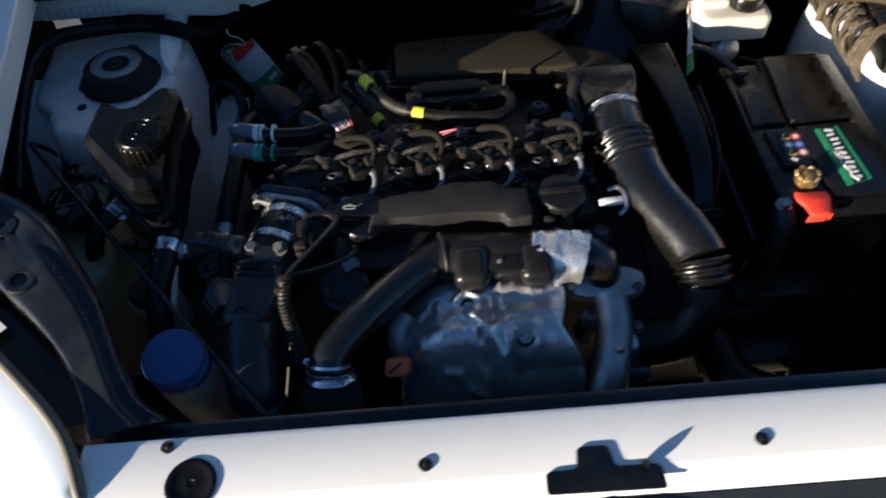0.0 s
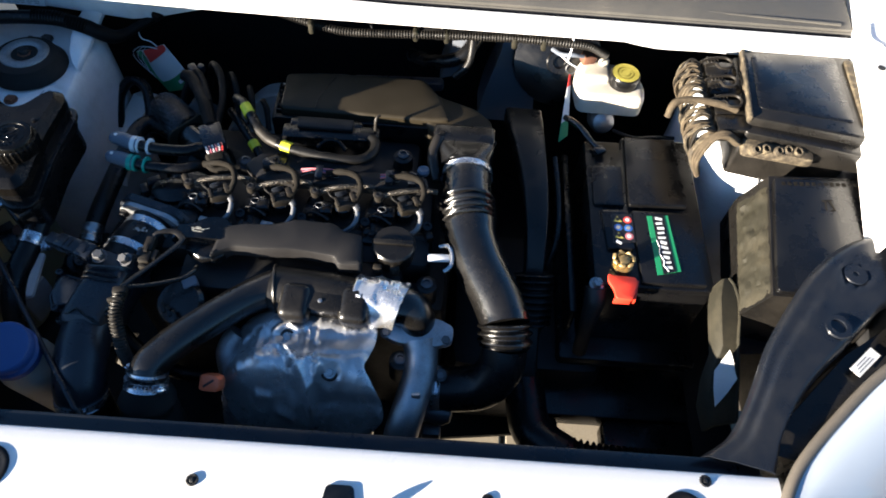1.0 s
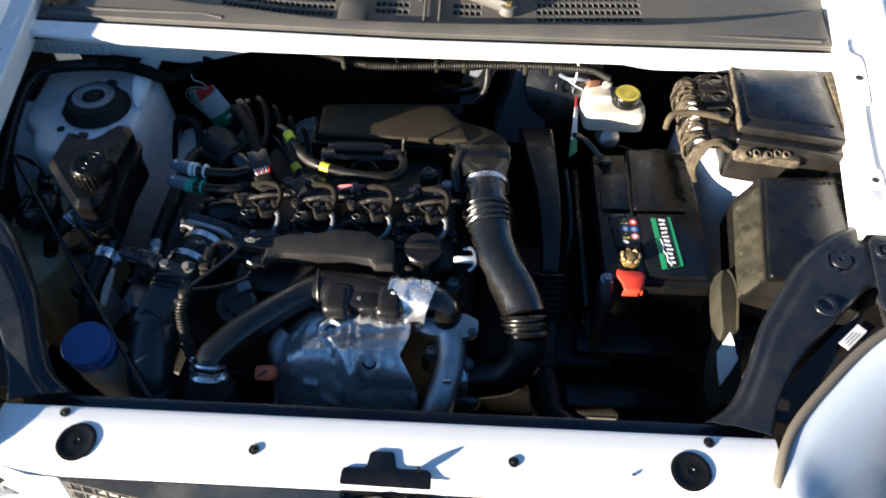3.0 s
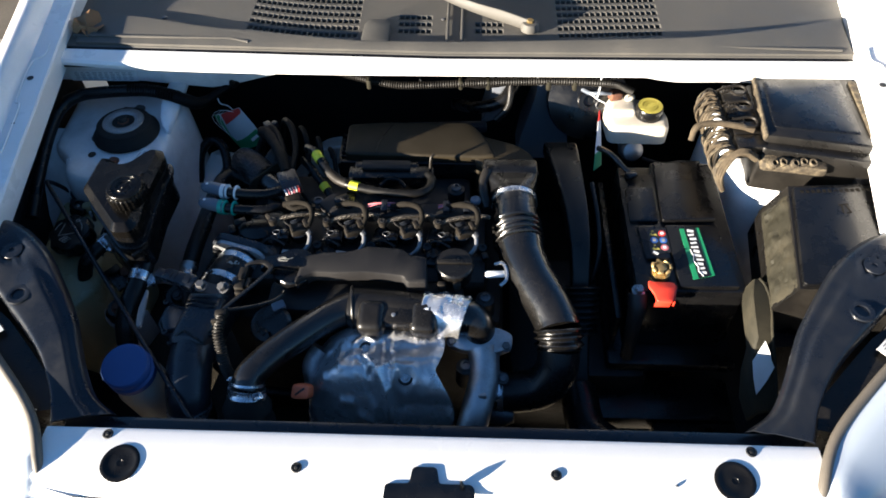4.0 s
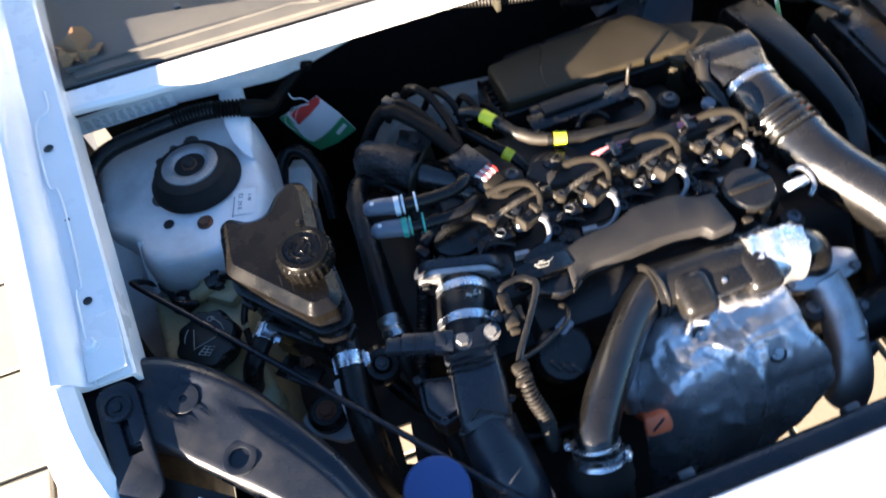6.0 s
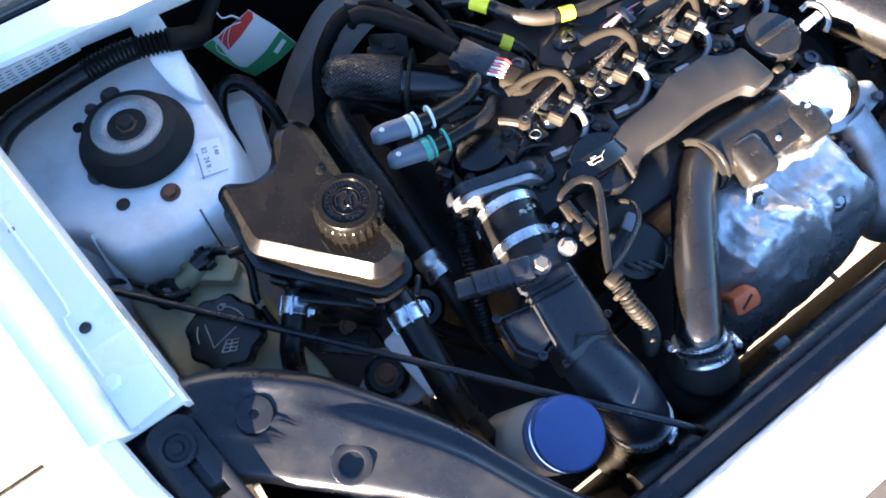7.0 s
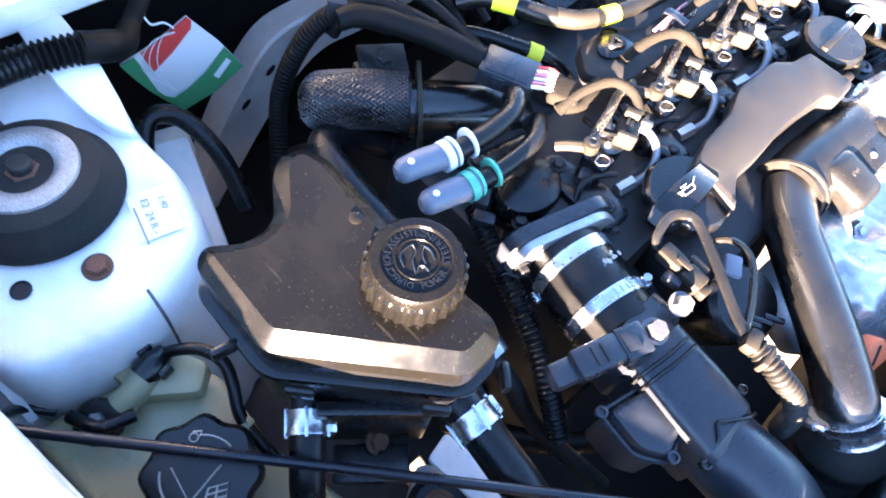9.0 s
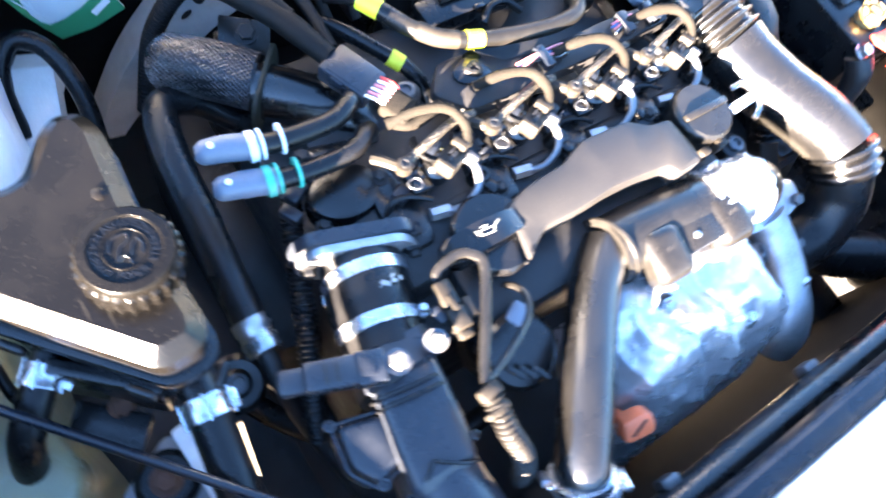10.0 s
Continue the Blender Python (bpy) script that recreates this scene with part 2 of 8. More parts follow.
def braided(name):
    """Dark sleeve with bright crossing strands."""
    m = material(name, (0.03, 0.03, 0.032), 0.42, metal=0.3, var=0.1)
    n, l = m.node_tree.nodes, m.node_tree.links
    v = n.new("ShaderNodeTexVoronoi")
    v.inputs["Scale"].default_value = 430
    tc = n.new("ShaderNodeTexCoord")
    l.new(tc.outputs["Object"], v.inputs["Vector"])
    r = n.new("ShaderNodeValToRGB")
    r.color_ramp.elements[0].position, r.color_ramp.elements[0].color = 0.2, (0.17, 0.145, 0.105, 1)
    r.color_ramp.elements[1].position, r.color_ramp.elements[1].color = 0.42, (0.03, 0.025, 0.02, 1)
    l.new(v.outputs["Distance"], r.inputs[0])
    b = n["Principled BSDF"]
    l.new(r.outputs[0], b.inputs["Base Color"])
    bp = n.new("ShaderNodeBump")
    bp.inputs["Strength"].default_value, bp.inputs["Distance"].default_value, bp.invert = 0.8, 0.002, True
    l.new(v.outputs["Distance"], bp.inputs["Height"])
    l.new(bp.outputs[0], b.inputs["Normal"])
    return m


BRAIDW = material("braid_wire", (0.085, 0.085, 0.09), 0.3, metal=0.7, var=0.3, scale=200, second=(0.04, 0.04, 0.045), amount=0.9)
BRAID = braided("braided_heat_sleeve")


def glass(name, color, rough):
    m = bpy.data.materials.new(name)
    m.use_nodes = True
    b = m.node_tree.nodes["Principled BSDF"]
    b.inputs["Base Color"].default_value = (*color, 1)
    b.inputs["Roughness"].default_value = rough
    b.inputs["Transmission Weight"].default_value = 1.0
    b.inputs["IOR"].default_value = 1.45
    no = m.node_tree.nodes.new("ShaderNodeTexNoise")
    no.inputs["Scale"].default_value = 120
    bp = m.node_tree.nodes.new("ShaderNodeBump")
    bp.inputs["Strength"].default_value, bp.inputs["Distance"].default_value = 0.05, 0.001
    m.node_tree.links.new(no.outputs["Fac"], bp.inputs["Height"])
    m.node_tree.links.new(bp.outputs[0], b.inputs["Normal"])
    return m


# blue of the reflected sky is put into the lens colour
LENS = glass("headlamp_lens", (0.52, 0.58, 0.66), 0.05)
LENS.node_tree.nodes["Principled BSDF"].inputs["Transmission Weight"].default_value = 0.25
SCREEN = glass("windscreen_glass", (0.55, 0.62, 0.60), 0.02)
CHROME = material("lamp_reflector", (0.75, 0.76, 0.78), 0.18, metal=1.0, var=0.05, bump=0.02)

# ---- building helpers ----
def thing(name, at, label, category, group="", kind=""):
    e = new(name)
    e.empty_display_size = 0.02
    e.location = at
    return tagged(e, label, category, group, kind)


def part(name, bm, mat, parent=None, label="", angle=38):
    bmesh.ops.recalc_face_normals(bm, faces=bm.faces[:])
    me = bpy.data.meshes.new(name)
    bm.to_mesh(me)
    bm.free()
    me.materials.append(mat)
    me.shade_smooth()
    me.set_sharp_from_angle(angle=radians(angle))
    ob = new(name, me)
    if parent is not None:
        ob.parent = parent
        if parent.type == "EMPTY":
            ob.matrix_parent_inverse = Matrix.Translation(-Vector(parent.location))
    return tagged(ob, label)


def merge(bm, tmp):
    me = bpy.data.meshes.new("tmp")
    tmp.to_mesh(me)
    tmp.free()
    bm.from_mesh(me)
    bpy.data.meshes.remove(me)


def spline(pts, n=8):
    """Points along a smooth line through pts, with the control index of each."""
    p = [Vector(q) for q in pts]
    if len(p) == 2:
        return [(p[0].lerp(p[1], i / n), i / n) for i in range(n + 1)]
    ext = [2 * p[0] - p[1]] + p + [2 * p[-1] - p[-2]]
    out = []
    for i in range(len(p) - 1):
        a, b, c, d = ext[i:i + 4]
        for k in range(n):
            t = k / n
            out.append((0.5 * ((2 * b) + (c - a) * t + (2 * a - 5 * b + 4 * c - d) * t * t + (3 * b - a - 3 * c + d) * t ** 3), i + t))
    out.append((p[-1], len(p) - 1.0))
    return out


def tube(bm, pts, r, seg=14, n=8, flat=1.0, rings=0.0, pitch=0.006, cap=True, straight=False, wob=0.0):
    """A hose through pts; r: one radius or one for each point; rings: how far its corrugations stand out; flat: width over height."""
    sp = [(Vector(q), float(i)) for i, q in enumerate(pts)] if straight else spline(pts, n)
    if rings:
        dense, length = [], 0.0
        for (a, s), (b, u) in zip(sp, sp[1:]):
            steps = max(1, math.ceil((b - a).length / (pitch / 7)))
            for k in range(steps):
                dense.append((a.lerp(b, k / steps), s + (u - s) * k / steps))
        sp = dense + [sp[-1]]
    rs = r if isinstance(r, (list, tuple)) else [r] * len(pts)
    tan = [(sp[min(i + 1, len(sp) - 1)][0] - sp[max(i - 1, 0)][0]).normalized() for i in range(len(sp))]
    side = tan[0].cross(Vector((0, 0, 1)))
    if side.length < 0.2:
        side = tan[0].cross(Vector((0, 1, 0)))
    side.normalize()
    prev, length, last = None, 0.0, sp[0][0]
    first = None
    for (c, s), t in zip(sp, tan):
        side = (side - t * side.dot(t)).normalized()
        up = side.cross(t)
        i = min(int(s), len(rs) - 2) if len(rs) > 1 else 0
        rad = rs[i] + (rs[min(i + 1, len(rs) - 1)] - rs[i]) * (s - i)
        length += (c - last).length
        last = c
        if rings:
            rad += rings * math.sin(2 * math.pi * length / pitch)
        if wob:
            rad *= 1 + wob * noise.noise(c * 60)
        ring = [bm.verts.new(c + side * (math.cos(a) * rad * flat) + up * (math.sin(a) * rad)) for a in (2 * math.pi * k / seg for k in range(seg))]
        if prev:
            for k in range(seg):
                bm.faces.new((prev[k], prev[(k + 1) % seg], ring[(k + 1) % seg], ring[k]))
        else:
            first = ring
        prev = ring
    if cap:
        bm.faces.new(first[::-1])
        bm.faces.new(prev)
    return bm


def turn(axis):
    return Vector(axis).normalized().to_track_quat("Z", "Y").to_matrix().to_4x4()


def lathe(bm, prof, at=(0, 0, 0), axis=(0, 0, 1), seg=28, ribs=0, depth=0.0, only=None):
    """A turned shape: prof holds (radius, height) from bottom to top; ribs: grip ridges of that depth on the rings listed in only."""
    m = Matrix.Translation(at) @ turn(axis)
    prev = None
    rings = []
    for j, (r, z) in enumerate(prof):
        ring = []
        for k in range(seg):
            a = 2 * math.pi * k / seg
            rr = r
            if ribs and (only is None or j in only):
                rr += depth * math.cos(a * ribs)
            ring.append(bm.verts.new(m @ Vector((rr * math.cos(a), rr * math.sin(a), z))))
        if prev:
            for k in range(seg):
                bm.faces.new((prev[k], prev[(k + 1) % seg], ring[(k + 1) % seg], ring[k]))
        rings.append(ring)
        prev = ring
    if prof[0][0] > 1e-4:
        bm.faces.new(rings[0][::-1])
    if prof[-1][0] > 1e-4:
        bm.faces.new(prev)
    return bm


def box(bm, at, size, rot=(0, 0, 0), bev=0.003, seg=2, taper=1.0):
    t = bmesh.new()
    bmesh.ops.create_cube(t, size=1.0)
    for v in t.verts:
        k = taper if v.co.z > 0 else 1.0
        v.co = Vector((v.co.x * size[0] * k, v.co.y * size[1] * k, v.co.z * size[2]))
    if bev:
        bmesh.ops.bevel(t, geom=t.edges[:] + t.verts[:], offset=min(bev, min(size) * 0.45), segments=seg, profile=0.5, affect="EDGES")
    t.transform(pose(*at, *rot))
    merge(bm, t)
    return bm


def prism(bm, outline, z0, z1, bev=0.003, seg=2, holes=(), m=None, soft=False):
    """A plate with the outline (x, y) between the heights z0 and z1, with holes."""
    t = bmesh.new()
    edges = []
    for loop in (outline, *holes):
        vs = [t.verts.new((x, y, z0)) for x, y in loop]
        edges += [t.edges.new((vs[i], vs[(i + 1) % len(vs)])) for i in range(len(vs))]
    bmesh.ops.triangle_fill(t, edges=edges, use_beauty=True)
    geo = bmesh.ops.extrude_face_region(t, geom=t.faces[:])
    top = [g for g in geo["geom"] if isinstance(g, bmesh.types.BMVert)]
    bmesh.ops.translate(t, verts=top, vec=(0, 0, z1 - z0))
    bmesh.ops.recalc_face_normals(t, faces=t.faces[:])
    if bev:
        tops = set(top)
        rim = [e for e in t.edges if e.verts[0] in tops and e.verts[1] in tops and len(e.link_faces) == 2 and e.calc_face_angle(0) > 1.0]
        bmesh.ops.bevel(t, geom=rim, offset=bev, segments=seg, profile=0.5, affect="EDGES")
    if m is not None:
        t.transform(m)
    merge(bm, t)
    return bm


def disc(x, y, r, n=18, sx=1.0, sy=1.0):
    return [(x + r * sx * math.cos(2 * math.pi * k / n), y + r * sy * math.sin(2 * math.pi * k / n)) for k in range(n)]


def rounded(pts, r=0.01, n=4):
    """The outline with its corners rounded."""
    out = []
    for i in range(len(pts)):
        a, b, c = Vector(pts[i - 1]), Vector(pts[i]), Vector(pts[(i + 1) % len(pts)])
        d = min(r, (a - b).length * 0.45, (c - b).length * 0.45)
        p, q = b + (a - b).normalized() * d, b + (c - b).normalized() * d
        for k in range(n + 1):
            t = k / n
            out.append(tuple((1 - t) ** 2 * p + 2 * t * (1 - t) * b + t * t * q))
    return out


def loft(bm, rings, closed=True, caps=True):
    vs = [[bm.verts.new(p) for p in ring] for ring in rings]
    for a, b in zip(vs, vs[1:]):
        for k in range(len(a) if closed else len(a) - 1):
            bm.faces.new((a[k], a[(k + 1) % len(a)], b[(k + 1) % len(b)], b[k]))
    if caps and closed:
        bm.faces.new(vs[0][::-1])
        bm.faces.new(vs[-1])
    return bm


def bolt(name, at, axis, r, mat, parent, height=0.007, label=""):
    bm = bmesh.new()
    lathe(bm, [(r * 1.35, 0), (r * 1.35, 0.0018), (r * 1.05, 0.002)], at, axis, 20)
    lathe(bm, [(r, 0.002), (r, height * 0.85), (r * 0.85, height)], at, axis, 6)
    return part(name, bm, mat, parent, label, angle=25)


def hose_clamp(name, at, axis, r, parent, width=0.012, screw=0.0):
    """A steel worm-drive band round a hose, with its screw housing at the angle screw."""
    bm = bmesh.new()
    h = width / 2
    lathe(bm, [(r - 0.0008, -h), (r + 0.0011, -h), (r + 0.0011, -h * 0.78), (r + 0.0005, -h * 0.66), (r + 0.0005, h * 0.66), (r + 0.0011, h * 0.78), (r + 0.0011, h), (r - 0.0008, h)], at, axis, 36)
    m = Matrix.Translation(at) @ turn(axis) @ pose(0, 0, 0, 0, 0, screw)
    t = bmesh.new()
    box(t, (r + 0.0035, 0, 0), (0.006, 0.014, width * 0.9), bev=0.0018)
    lathe(t, [(0.0042, -0.009), (0.0042, 0.004), (0.0034, 0.005)], (r + 0.0045, 0.010, 0), (0, 1, 0), 8)
    for k in range(6):
        box(t, ((r + 0.0008) * math.cos(0.5 + 0.16 * k), (r + 0.0008) * math.sin(0.5 + 0.16 * k), 0), (0.0016, 0.0016, width * 0.5), (0, 0, math.degrees(0.5 + 0.16 * k)), bev=0)
    t.transform(m)
    merge(bm, t)
    return part(name, bm, CLIPSTEEL, parent, "bright steel worm-drive band")


def words(name, body, size, m, mat, parent, depth=0.0004, spread=1.0):
    """Raised or printed letters as a mesh of their own."""
    cu = bpy.data.curves.new(name, "FONT")
    cu.body, cu.size, cu.align_x, cu.align_y, cu.extrude, cu.resolution_u, cu.space_character = body, size, "CENTER", "CENTER", depth, 2, spread
    tmp = bpy.data.objects.new(name, cu)
    me = bpy.data.meshes.new_from_object(tmp)
    bpy.data.objects.remove(tmp)
    me.transform(m)
    me.materials.clear()
    me.materials.append(mat)
    ob = new(name, me)
    ob.parent = parent
    if parent.type == "EMPTY":
        ob.matrix_parent_inverse = Matrix.Translation(-Vector(parent.location))
    return ob

# ---- ground ----
bm = bmesh.new()
bmesh.ops.create_grid(bm, x_segments=1, y_segments=1, size=400)
ground = part("ground", bm, JOINT)
tagged(ground, "sandy ground with pale concrete paving under the car", "ground", kind="structure")

# ---- car body: the painted shell round the engine bay ----
car = thing("car_body", (0, 0, 0), "white painted front of a van with its bonnet open", "car")


def front_line(x):
    return -0.138 + 0.30 * (abs(x) / 0.86) ** 3


def slam_panel():
    prof = [(0.012, 0.868), (0.0125, 0.899), (0.010, 0.9035), (0.004, 0.905), (-0.058, 0.905), (-0.064, 0.9035), (-0.070, 0.897),
            (-0.080, 0.893), (-0.0835, 0.890), (-0.0845, 0.868)]
    bm = bmesh.new()
    loft(bm, [[(x, y, z) for y, z in prof] for x in (-0.543, -0.3, 0.0, 0.3, 0.543)])
    ob = part("slam_panel", bm, WHITE, car, "white painted bonnet slam panel")
    for x, y in ((-0.45, 0.0), (-0.173, -0.041), (0.181, -0.041), (0.45, 0.0)):
        b = bmesh.new()
        lathe(b, [(0.0076, 0), (0.0076, 0.0008), (0.0066, 0.0016), (0.0048, 0.0014), (0.0040, 0.0004), (0, 0.0004)], (x, y, 0.9052), seg=20)
        lathe(b, [(0.0036, 0), (0.0036, 0.0018), (0.0028, 0.0022)], (x, y, 0.9052), seg=6)
        part("panel_screw", b, DARK, ob, "dark screw in a recess")
    for s in (-1, 1):
        b = bmesh.new()
        lathe(b, [(0.026, 0), (0.0275, 0.0004), (0.0272, 0.0011), (0.0245, 0.0018), (0.0215, 0.0016), (0.0195, 0.0006), (0.009, 0.0005), (0.0046, 0.0010),
                  (0.004, 0.0003), (0, 0.0003)], (s * 0.419, -0.042, 0.9052), seg=36)
        for v in b.verts:
            if v.co.y < -0.05:
                v.co.x += -s * 0.10 * (-0.05 - v.co.y)
        part("bonnet_stop", b, RUBBER, ob, "black rubber bonnet stop with a centre hole")
    b = bmesh.new()
    tube(b, [(0.34, -0.052, 0.9055), (0.3405, -0.050, 0.906)], 0.0022, 8, 2)
    part("plug", b, ZINC, ob)
    return ob


slam = slam_panel()

bm = bmesh.new()
prof = [(0.0, 0), (-0.045, -0.07), (-0.072, -0.18), (-0.078, -0.32), (-0.05, -0.50), (-0.02, -0.50), (-0.04, -0.32), (-0.03, -0.18), (0.03, -0.04), (0.03, 0)]
loft(bm, [[(x, front_line(x) + a, 0.805 - 0.10 * max(0, (abs(x) - 0.42) / 0.44) + b) for a, b in prof] for x in [i * 0.0855 - 0.855 for i in range(21)]])
part("front_bumper", bm, WHITE, car, "white painted front bumper")
for s in (-1, 1):
    bm = bmesh.new()
    loft(bm, [[(s * x, y, z) for x, y, z in ring] for ring in (
        [(0.545, -0.084, 0.868), (0.545, -0.084, 0.89), (0.545, -0.07, 0.897), (0.545, -0.06, 0.868)],
        [(0.49, -0.095, 0.80), (0.475, -0.0865, 0.888), (0.475, -0.0865, 0.893), (0.475, -0.07, 0.80)],
        [(0.445, -0.098, 0.79), (0.437, -0.0865, 0.882), (0.437, -0.0865, 0.888), (0.437, -0.07, 0.79)])])
    part("grille_surround", bm, WHITE, car)

grille = thing("front_grille", (0, -0.11, 0.80), "dark grey plastic grille with an open square mesh", "grille")


def mesh_y(x):
    return -0.113 + 0.040 * (abs(x) / 0.44) ** 1.7


def mesh_z(x):
    return 0.846 + 0.030 * (abs(x) / 0.44) ** 1.7


bm = bmesh.new()
xs = [i * 0.0435 - 0.435 for i in range(21)]
loft(bm, [[(x, -0.0855, 0.886), (x, mesh_y(x) - 0.012, mesh_z(x) - 0.001), (x, mesh_y(x) - 0.008, mesh_z(x) - 0.005), (x, -0.0845, 0.878)] for x in xs])
part("top_plate", bm, NAVY, grille, "smooth dark plastic sill")
for k in range(51):
    x = -0.430 + k * 0.0172
    y, z = mesh_y(x), mesh_z(x)
    bm = bmesh.new()
    tube(bm, [(x, y - 0.006, z), (x, y - 0.024, z - 0.062)], 0.0022, 6, 1, straight=True)
    part("mesh_bar", bm, GRILLE, grille)
for j in range(4):
    bm = bmesh.new()
    tube(bm, [(x, mesh_y(x) - 0.009 - 0.005 * j, mesh_z(x) - 0.006 - 0.0175 * j) for x in xs], 0.0024, 6, 3)
    part("mesh_rail", bm, GRILLE, grille)
bm = bmesh.new()
loft(bm, [[(x, mesh_y(x) + 0.022, 0.845), (x, mesh_y(x) + 0.022, 0.70), (x, mesh_y(x) + 0.025, 0.70), (x, mesh_y(x) + 0.025, 0.845)] for x in xs])
part("backing", bm, INSUL, grille)

# crossmember under the slam panel
bm = bmesh.new()
box(bm, (0, 0.027, 0.868), (1.07, 0.026, 0.028), bev=0.006)
box(bm, (0, 0.0, 0.80), (1.07, 0.03, 0.12), bev=0.006)
part("crossmember", bm, NAVY, car, "dark painted front crossmember")


# wings
def flange_x(y):
    return 0.735 + 0.095 * (y - 0.34)


def flange_z(y):
    return 0.975 + 0.085 * (y - 0.38)


def wing_x(s, y):
    # the two inner edges part towards the screen a little differently
    return flange_x(y) + (0.055 * (y - 0.34) if s > 0 else 0)


def wing(s):
    top = [(0, -0.045), (0, -0.003), (0.003, 0), (0.046, 0), (0.052, 0.005), (0.056, 0.010), (0.063, 0.021), (0.074, 0.028), (0.088, 0.028), (0.104, 0.018), (0.124, -0.016),
           (0.138, -0.085), (0.144, -0.25), (0.140, -0.52), (0.125, -0.52), (0.12, -0.08), (0.09, 0.006), (0.055, -0.006), (0.006, -0.006), (0.004, -0.045)]
    bm = bmesh.new()
    ys = [0.335, 0.42, 0.5, 0.6, 0.7, 0.8, 0.9, 1.0, 1.15, 1.4]
    loft(bm, [[(s * (wing_x(s, y) + u), y, flange_z(y) + w) for u, w in top] for y in ys])
    ob = part("front_wing", bm, WHITE, car, "white painted front wing")
    bm = bmesh.new()
    edge = [(0.06, 0.014), (0.074, 0.026), (0.088, 0.026), (0.104, 0.016), (0.124, -0.018), (0.138, -0.085), (0.144, -0.25), (0.14, -0.52), (0.125, -0.52), (0.12, -0.08), (0.09, 0.004), (0.06, 0.000)]
    loft(bm, [[(s * (wing_x(s, y) + u - drop * 0.35), y, flange_z(y) + w - drop) for u, w in edge] for y, drop in ((0.336, 0.0), (0.29, 0.006), (0.25, 0.018), (0.205, 0.045))])
    part("wing_nose", bm, WHITE, car)
    step = bmesh.new()
    box(step, (s * (wing_x(s, 0.385) + 0.026), 0.385, flange_z(0.385) + 0.0012), (0.044, 0.09, 0.0035), (0, 0, -s * 5.4), bev=0.0015)
    part("wing_tab", step, WHITE, ob)
    bolt("wing_bolt", (s * 0.776, 0.382, flange_z(0.382) + 0.003), (0, 0, 1), 0.0075, WHITE, ob)
    for y, u, r in ((0.44, 0.030, 0.0055), (0.68, 0.031, 0.0065), (0.56, 0.03, 0.003)):
        b = bmesh.new()
        lathe(b, [(r, 0), (r, 0.0006), (r * 0.7, 0.0003), (0, -0.0005)], (s * (wing_x(s, y) + u), y, flange_z(y) + 0.0006), seg=18)
        part("flange_hole", b, DARK, ob)
    b = bmesh.new()
    tube(b, [(s * (wing_x(s, y) + u), y, flange_z(y) + 0.0015) for y, u in ((0.335, 0.042), (0.45, 0.041), (0.47, 0.032), (0.6, 0.031), (0.62, 0.042), (0.72, 0.041), (0.745, 0.02), (0.78, 0.018))], 0.0016, 6, 4)
    part("seam_bead", b, WHITE, ob)
    return ob


wing(-1)
wing(1)


# suspension towers
def tower(s):
    top = rounded([(0.575, 0.806), (0.552, 0.752), (0.566, 0.69), (0.562, 0.626), (0.586, 0.565), (0.622, 0.542), (0.672, 0.536), (0.746, 0.553), (0.757, 0.605), (0.798, 0.635), (0.800, 0.80)], 0.025, 5)
    cx, cy = 0.665, 0.68
    rings = []
    for k, z in ((0.86, 0.8655), (0.93, 0.8655), (0.975, 0.863), (1.01, 0.857), (1.04, 0.845), (1.06, 0.82), (1.08, 0.78), (1.11, 0.66), (1.14, 0.45)):
        rings.append([(s * (cx + (x - cx) * k), min(cy + (y - cy) * (k if y < cy else 1), 0.83), z) for x, y in top])
    bm = bmesh.new()
    loft(bm, rings, caps=False)
    bm.faces.new([v for v in bm.verts[:len(top)]])
    ob = part("strut_tower", bm, BAYWHITE, car, "white painted suspension strut tower", angle=60)
    lip = bmesh.new()
    loft(lip, [[(s * 0.746, 0.596, 0.868), (s * 0.753, 0.596, 0.868), (s * 0.753, 0.606, 0.84), (s * 0.746, 0.606, 0.84)],
               [(s * 0.750, 0.570, 0.846), (s * 0.757, 0.570, 0.846), (s * 0.757, 0.590, 0.80), (s * 0.750, 0.590, 0.80)],
               [(s * 0.753, 0.547, 0.806), (s * 0.760, 0.547, 0.806), (s * 0.760, 0.570, 0.77), (s * 0.753, 0.570, 0.77)]])
    part("end_flange", lip, BAYWHITE, ob)
    apron = bmesh.new()
    loft(apron, [[(s * 0.752, y, z), (s * 0.782, y, z + 0.002), (s * 0.816, y, z + 0.004), (s * 0.816, y, z - 0.004), (s * 0.752, y, z - 0.004)] for y, z in ((0.69, 0.862), (0.64, 0.856), (0.605, 0.834), (0.57, 0.80), (0.54, 0.755), (0.52, 0.70), (0.51, 0.64))])
    part("side_apron", apron, BAYWHITE, ob)
    sm = bmesh.new()
    tube(sm, [(s * 0.640, 0.553, 0.8665), (s * 0.641, 0.540, 0.861), (s * 0.642, 0.529, 0.848), (s * 0.643, 0.523, 0.82)], 0.0012, 6, 4)
    part("panel_seam", sm, ZINC, ob)
    return ob


